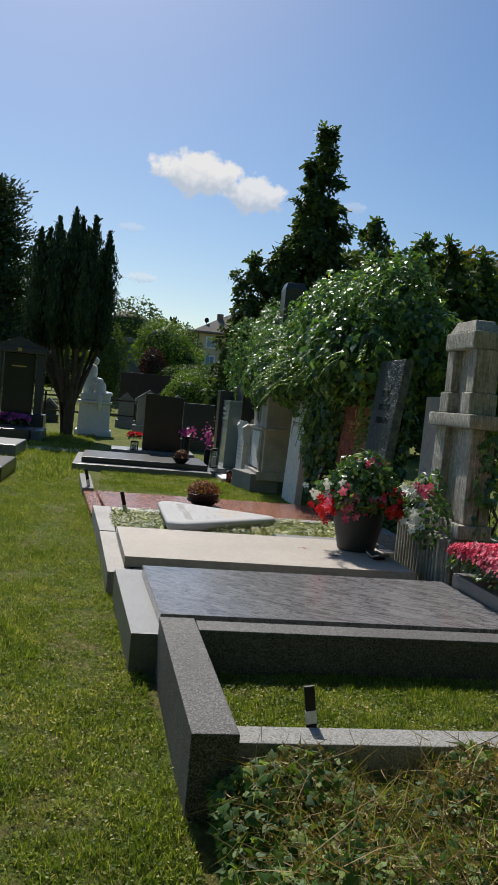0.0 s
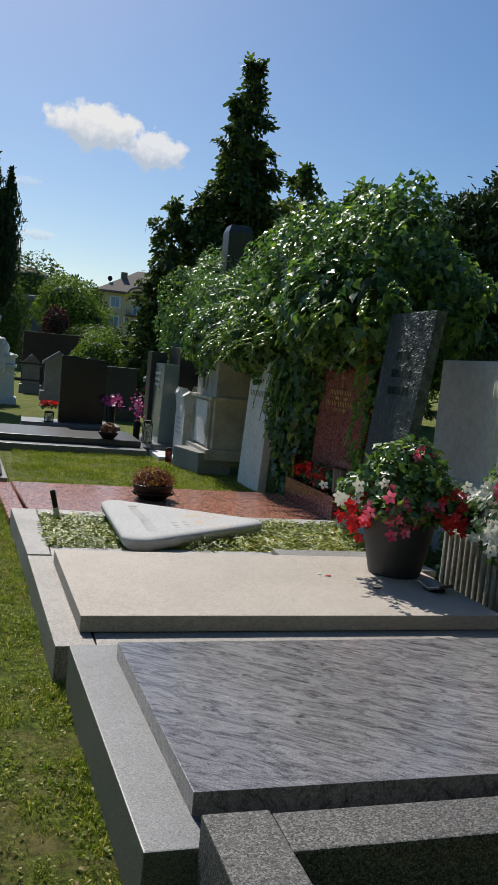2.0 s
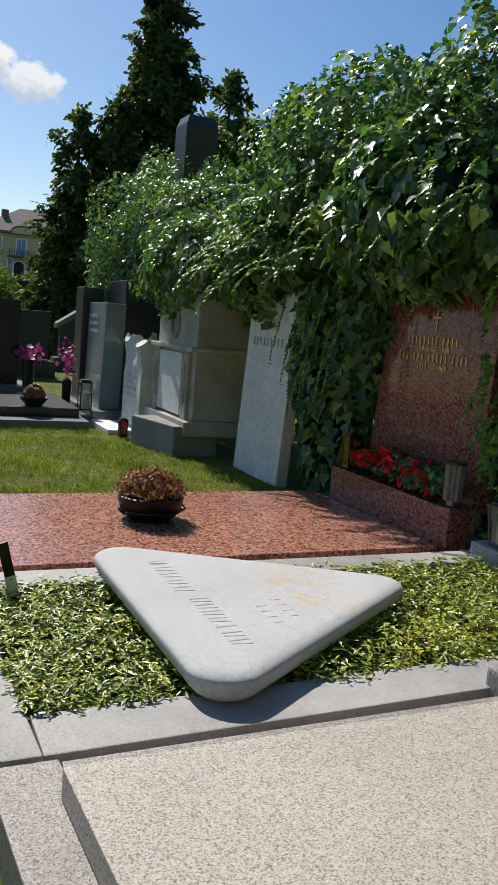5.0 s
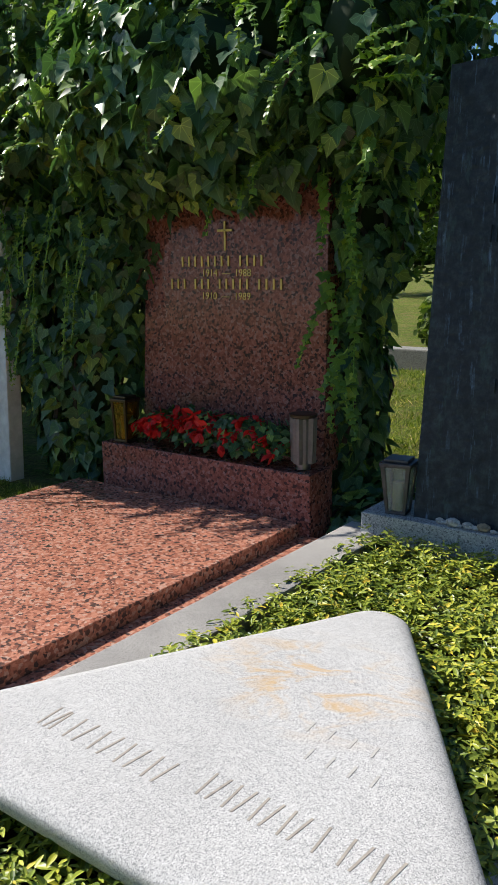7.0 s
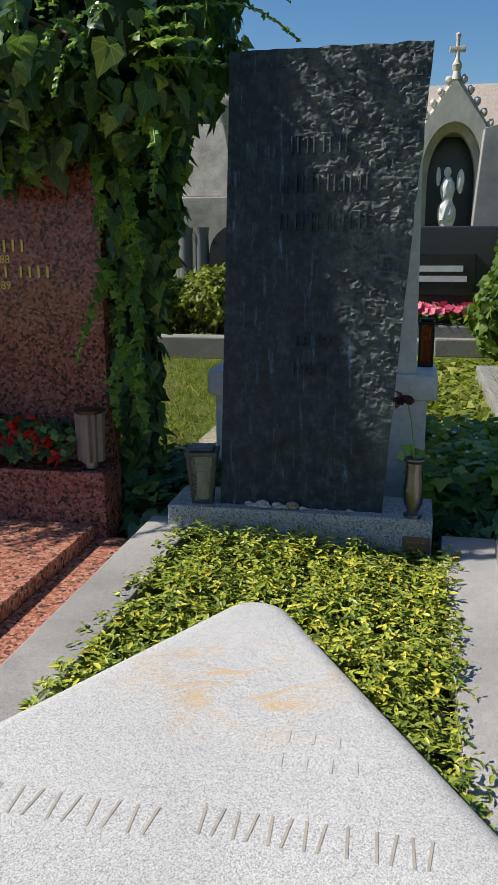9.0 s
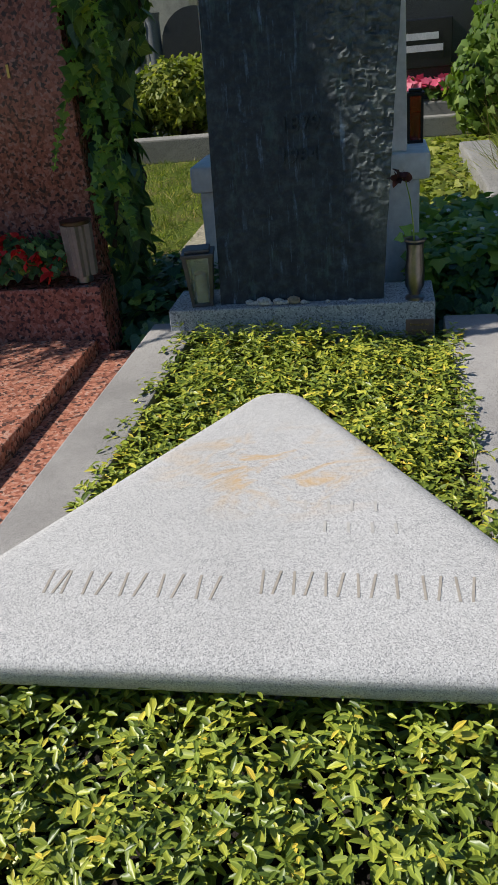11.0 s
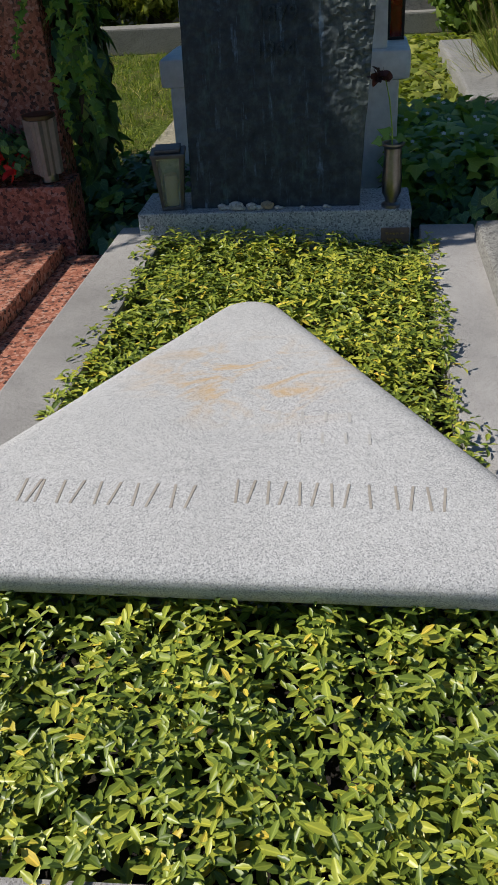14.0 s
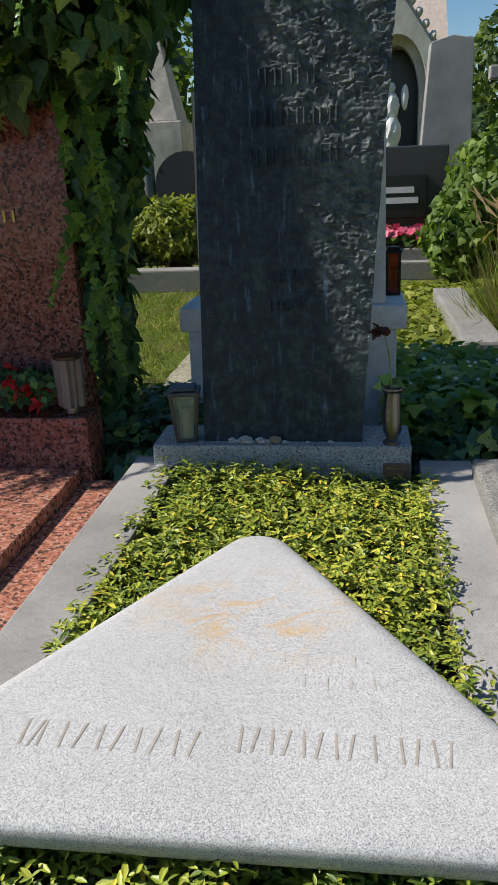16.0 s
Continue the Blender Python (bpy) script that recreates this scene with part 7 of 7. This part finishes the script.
def chapel():
    t = thing("grave_chapel", (21, 3, 0), "pale stone gothic grave chapel with pointed arch and gable", "chapel")
    cy, w, spring, apex = 2.95, 1.15, 3.5, 4.85
    arch = [(cy + w, 0.0), (cy + w, spring)]
    arch += [(cy + w - w * (1 - math.cos(a)) , spring + (apex - spring) * math.sin(a)) for a in np.linspace(0.15, math.pi / 2, 9)]
    left = [(2 * cy - u, z) for u, z in reversed(arch)]
    inner = arch + left[1:]
    n = len(inner)
    outer = []
    for u, z in inner:
        if z <= spring:
            outer.append((cy + math.copysign(1.38, u - cy), z * 4.5 / spring))
        else:
            k = abs(u - cy) / w
            outer.append((cy + math.copysign(1.38 * k, u - cy) if k > 0.02 else cy, 5.9 - (5.9 - 4.5) * k))
    bm = bmesh.new()
    rings = [[bm.verts.new((x, u, z)) for u, z in pts] for pts, x in ((inner, 20.0), (outer, 20.0), (outer, 20.6), (inner, 20.6))]
    for a, b in zip(rings, rings[1:] + rings[:1]):
        for i in range(n - 1):
            bm.faces.new((a[i], a[i + 1], b[i + 1], b[i]))
    part("gable_wall", bm, M_CHAPEL, t)
    ins = [(cy + (u - cy) * 0.8, z * 0.96) for u, z in inner]
    bm = bmesh.new()
    rings = [[bm.verts.new((x, u, z)) for u, z in pts] for pts, x in ((ins, 20.5), (inner, 20.5), (inner, 20.95), (ins, 20.95))]
    for a, b in zip(rings, rings[1:] + rings[:1]):
        for i in range(n - 1):
            bm.faces.new((a[i], a[i + 1], b[i + 1], b[i]))
    part("inner_arch", bm, M_CHAPEL, t)
    part("back_wall", box(21.6, 21.8, 1.6, 4.3, 0, 5.2, 0), M_DARK, t)
    part("side_wall", box(20.6, 23, 3.95, 4.33, 0, 4.9, 0), M_CHAPEL, t)
    part("side_wall", box(20.6, 23, 1.57, 1.95, 0, 4.9, 0), M_CHAPEL, t)
    for s in (-1, 1):
        a, b = (cy + s * 1.42, 4.48), (cy, 5.98)
        part("coping", tube([(20.2, *a), (20.2, *b)], 0.1, 6), M_CHAPEL, t)
        for k in range(5):
            f = (k + 0.6) / 5.4
            part("crocket", ball((20.15, a[0] + (b[0] - a[0]) * f + s * 0.08, a[1] + (b[1] - a[1]) * f + 0.14), (0.1, 0.13, 0.12), None, 2, 0.4, 4), M_CHAPEL, t)
    bm = lathe([(0.2, 5.9), (0.14, 6.1), (0.2, 6.25), (0.09, 6.4), (0.07, 6.9), (0.11, 7.0), (0.03, 7.06)], (20.2, cy, 0), 10)
    bm = box(20.12, 20.28, cy - 0.3, cy + 0.3, 6.58, 6.72, 0.03, bm)
    part("finial", bm, M_CHAPEL, t)
    part("side_wing", box(21.0, 23.2, 4.34, 6.9, 0, 4.65, 0.02), M_CHAPEL, t)
    part("roof", wall_shape([(20.7, 4.66), (23.6, 4.66), (22.3, 6.12), (22.0, 6.12)], 0.95, 7.0, "y"), plain("pale_slate_roof", (0.5, 0.42, 0.36), 0.9, 0, 0.85, 1.05, 8, 0.6, 14), t)
    bm = ball((20.3, cy + 0.1, 2.5), (0.3, 0.32, 0.55), None, 3, 0.3, 4)
    bm = ball((20.3, cy + 0.1, 3.25), (0.22, 0.26, 0.4), bm, 3, 0.2, 4)
    bm = ball((20.3, cy + 0.12, 3.78), (0.13, 0.14, 0.17), bm, 2, 0.1, 4)
    bm = ball((20.3, cy + 0.45, 3.65), (0.08, 0.09, 0.3), bm, 2, 0.1, 4)
    bm = ball((20.3, cy - 0.35, 3.5), (0.12, 0.14, 0.4), bm, 2, 0.2, 4)
    single("chapel_statue", bm, M_MARBLE, (20.3, cy, 2.0), "white marble figure with raised arm before the chapel", "statue")
    part("statue_base", box(20.0, 20.49, cy - 0.6, cy + 0.7, 0, 2.0, 0.03), M_CHAPEL, t)


chapel()
for o in scene.objects:
    if o.name == "grave_chapel":
        o.location, o.scale = (18.8, 3.92, 0), (0.8, 0.53, 0.76)
    if o.name == "chapel_statue":
        o.location, o.scale = (18.15, 3.9, 1.55), (0.6, 0.55, 0.66)
rd = thing("reed_grass", (6.3, 3.55, 0), "tall ornamental grass with brown plumes", "ornamental grass")
n = 1500
P = np.column_stack([RNG.normal(6.3, 0.14, n), RNG.normal(3.42, 0.1, n), np.zeros(n)])
leaves("blades", STALK, P, sphere_dirs(n), np.column_stack([RNG.normal(size=(n, 2)) * 0.16, np.ones(n)]), rand(n, 0.4, 0.85), L_GRASS, rd, width=0.1)
n = 110
P = np.column_stack([RNG.normal(6.3, 0.17, n), RNG.normal(3.42, 0.13, n), rand(n, 0.7, 1.0)])
leaves("plumes", SPRAY, P, sphere_dirs(n), np.column_stack([RNG.normal(size=(n, 2)) * 0.1, np.ones(n)]), rand(n, 0.24, 0.4), L_STRAW, rd, width=0.3)
leaves("stalks", STALK, P * (1, 1, 0), sphere_dirs(n), np.column_stack([RNG.normal(size=(n, 2)) * 0.06, np.ones(n)]), P[:, 2] + 0.1, L_STRAW, rd, width=0.06)
wd = thing("low_weeds", (8, 3.5, 0), "low green weeds between the rows", "weeds")
n = 9000
P = np.column_stack([rand(n, 4.55, 8.6), rand(n, 2.4, 4.5), rand(n, 0.0, 0.16)])
leaves("leaves", IVY, P, RNG.normal(size=P.shape) * 0.4 + (0, 0, 1), RNG.normal(size=P.shape), rand(n, 0.05, 0.1), L_LIME, wd)
tree("broad_tree", (34, -3, 0), 4, [((34, -2.5, 4.6), (4, 3.5, 2.4)), ((34, -8, 5.5), (4, 4, 3.4))], 6000, 0.4, L_TREE, "dark green trees behind the chapel")
tree("broad_tree", (30, 14, 0), 3, [((30, 13, 4.5), (3, 4, 3)), ((31, 19, 5), (4, 4, 4))], 6000, 0.35, L_BRIGHT, "sunlit trees behind the tombs")
sc = thing("stone_cross", (12.0, 2.75, 0), "pale grey stone cross beyond the shrub", "cross")
part("shaft", box(11.9, 12.1, 2.58, 2.76, 0, 2.8, 0.02), M_PINKGREY, sc)
part("arm", box(11.91, 12.09, 2.36, 2.93, 2.27, 2.44, 0.02), M_PINKGREY, sc)

# ---- cumulus in the distance ----
def cloud(cx, cy, cz, w, h, thin=0.5):
    m = bpy.data.materials.new("cloud")
    m.use_nodes = True
    nt = m.node_tree
    nt.nodes.clear()
    out = nt.nodes.new("ShaderNodeOutputMaterial")
    em = nt.nodes.new("ShaderNodeEmission")
    tr_ = nt.nodes.new("ShaderNodeBsdfTransparent")
    mx = nt.nodes.new("ShaderNodeMixShader")
    v = coords(nt, (1 / w, 1, 1 / h))
    d = nt.nodes.new("ShaderNodeVectorMath")
    d.operation = "LENGTH"
    nt.links.new(v, d.inputs[0])
    wn_ = noise_tex(nt, coords(nt, (1 / h, 1, 1 / h)), 1.3, 7, 0.5, 0.1)
    su = nt.nodes.new("ShaderNodeMath")
    su.operation = "MULTIPLY_ADD"
    nt.links.new(wn_, su.inputs[0])
    su.inputs[1].default_value = -1.5
    nt.links.new(d.outputs["Value"], su.inputs[2])
    fac = ramp(nt, su.outputs[0], [(0.0, (1, 1, 1)), (0.0, (1, 1, 1))])
    r = fac.node.color_ramp.elements
    r[0].position, r[0].color = 0.0, (thin * 2, thin * 2, thin * 2, 1)
    r[1].position, r[1].color = 0.26, (0, 0, 0, 1)
    sep = nt.nodes.new("ShaderNodeSeparateXYZ")
    nt.links.new(coords(nt, (1 / w, 1, 1 / h)), sep.inputs[0])
    puff = nt.nodes.new("ShaderNodeMath")
    puff.operation = "MULTIPLY_ADD"
    nt.links.new(noise_tex(nt, coords(nt, (1 / h, 1, 1 / h)), 1.8, 5, 0.5), puff.inputs[0])
    puff.inputs[1].default_value = 1.4
    nt.links.new(sep.outputs["Z"], puff.inputs[2])
    # Sun shading put into the glowing card's colour: white top, bluish underside.
    shade = ramp(nt, puff.outputs[0], [(0.2, (0.6, 0.68, 0.8)), (0.85, (0.97, 0.97, 0.98))])
    nt.links.new(shade, em.inputs["Color"])
    em.inputs["Strength"].default_value = 0.85
    nt.links.new(fac, mx.inputs[0])
    nt.links.new(tr_.outputs[0], mx.inputs[1])
    nt.links.new(em.outputs[0], mx.inputs[2])
    nt.links.new(mx.outputs[0], out.inputs["Surface"])
    bm = bmesh.new()
    vs = [bm.verts.new((cx + sx * w * 1.3, cy, cz + sz * h * 1.3)) for sx, sz in ((-1, -1), (1, -1), (1, 1), (-1, 1))]
    bm.faces.new(vs)
    o = single("cloud", bm, m, (cx, cy, cz), "white cumulus cloud in the blue sky", "cloud", kind="structure", smooth=False)
    return o


cloud(72, 900, 246, 52, 26)
cloud(136, 904, 232, 38, 22, 0.45)
cloud(255, 900, 232, 14, 7, 0.12)
cloud(19, 900, 125, 18, 6, 0.2)
cloud(4, 900, 178, 15, 6, 0.12)

# unseen tall block added behind the start of the walk to cut sky light
hd = thing("unseen_sky_block", (0, -9, 0), "tall dark block, unseen, added to cut sky light", "hedge", kind="structure")
part("hedge", box(-24, 30, -10, -8.6, -0.02, 13.0, 0.1), L_DARK, hd)
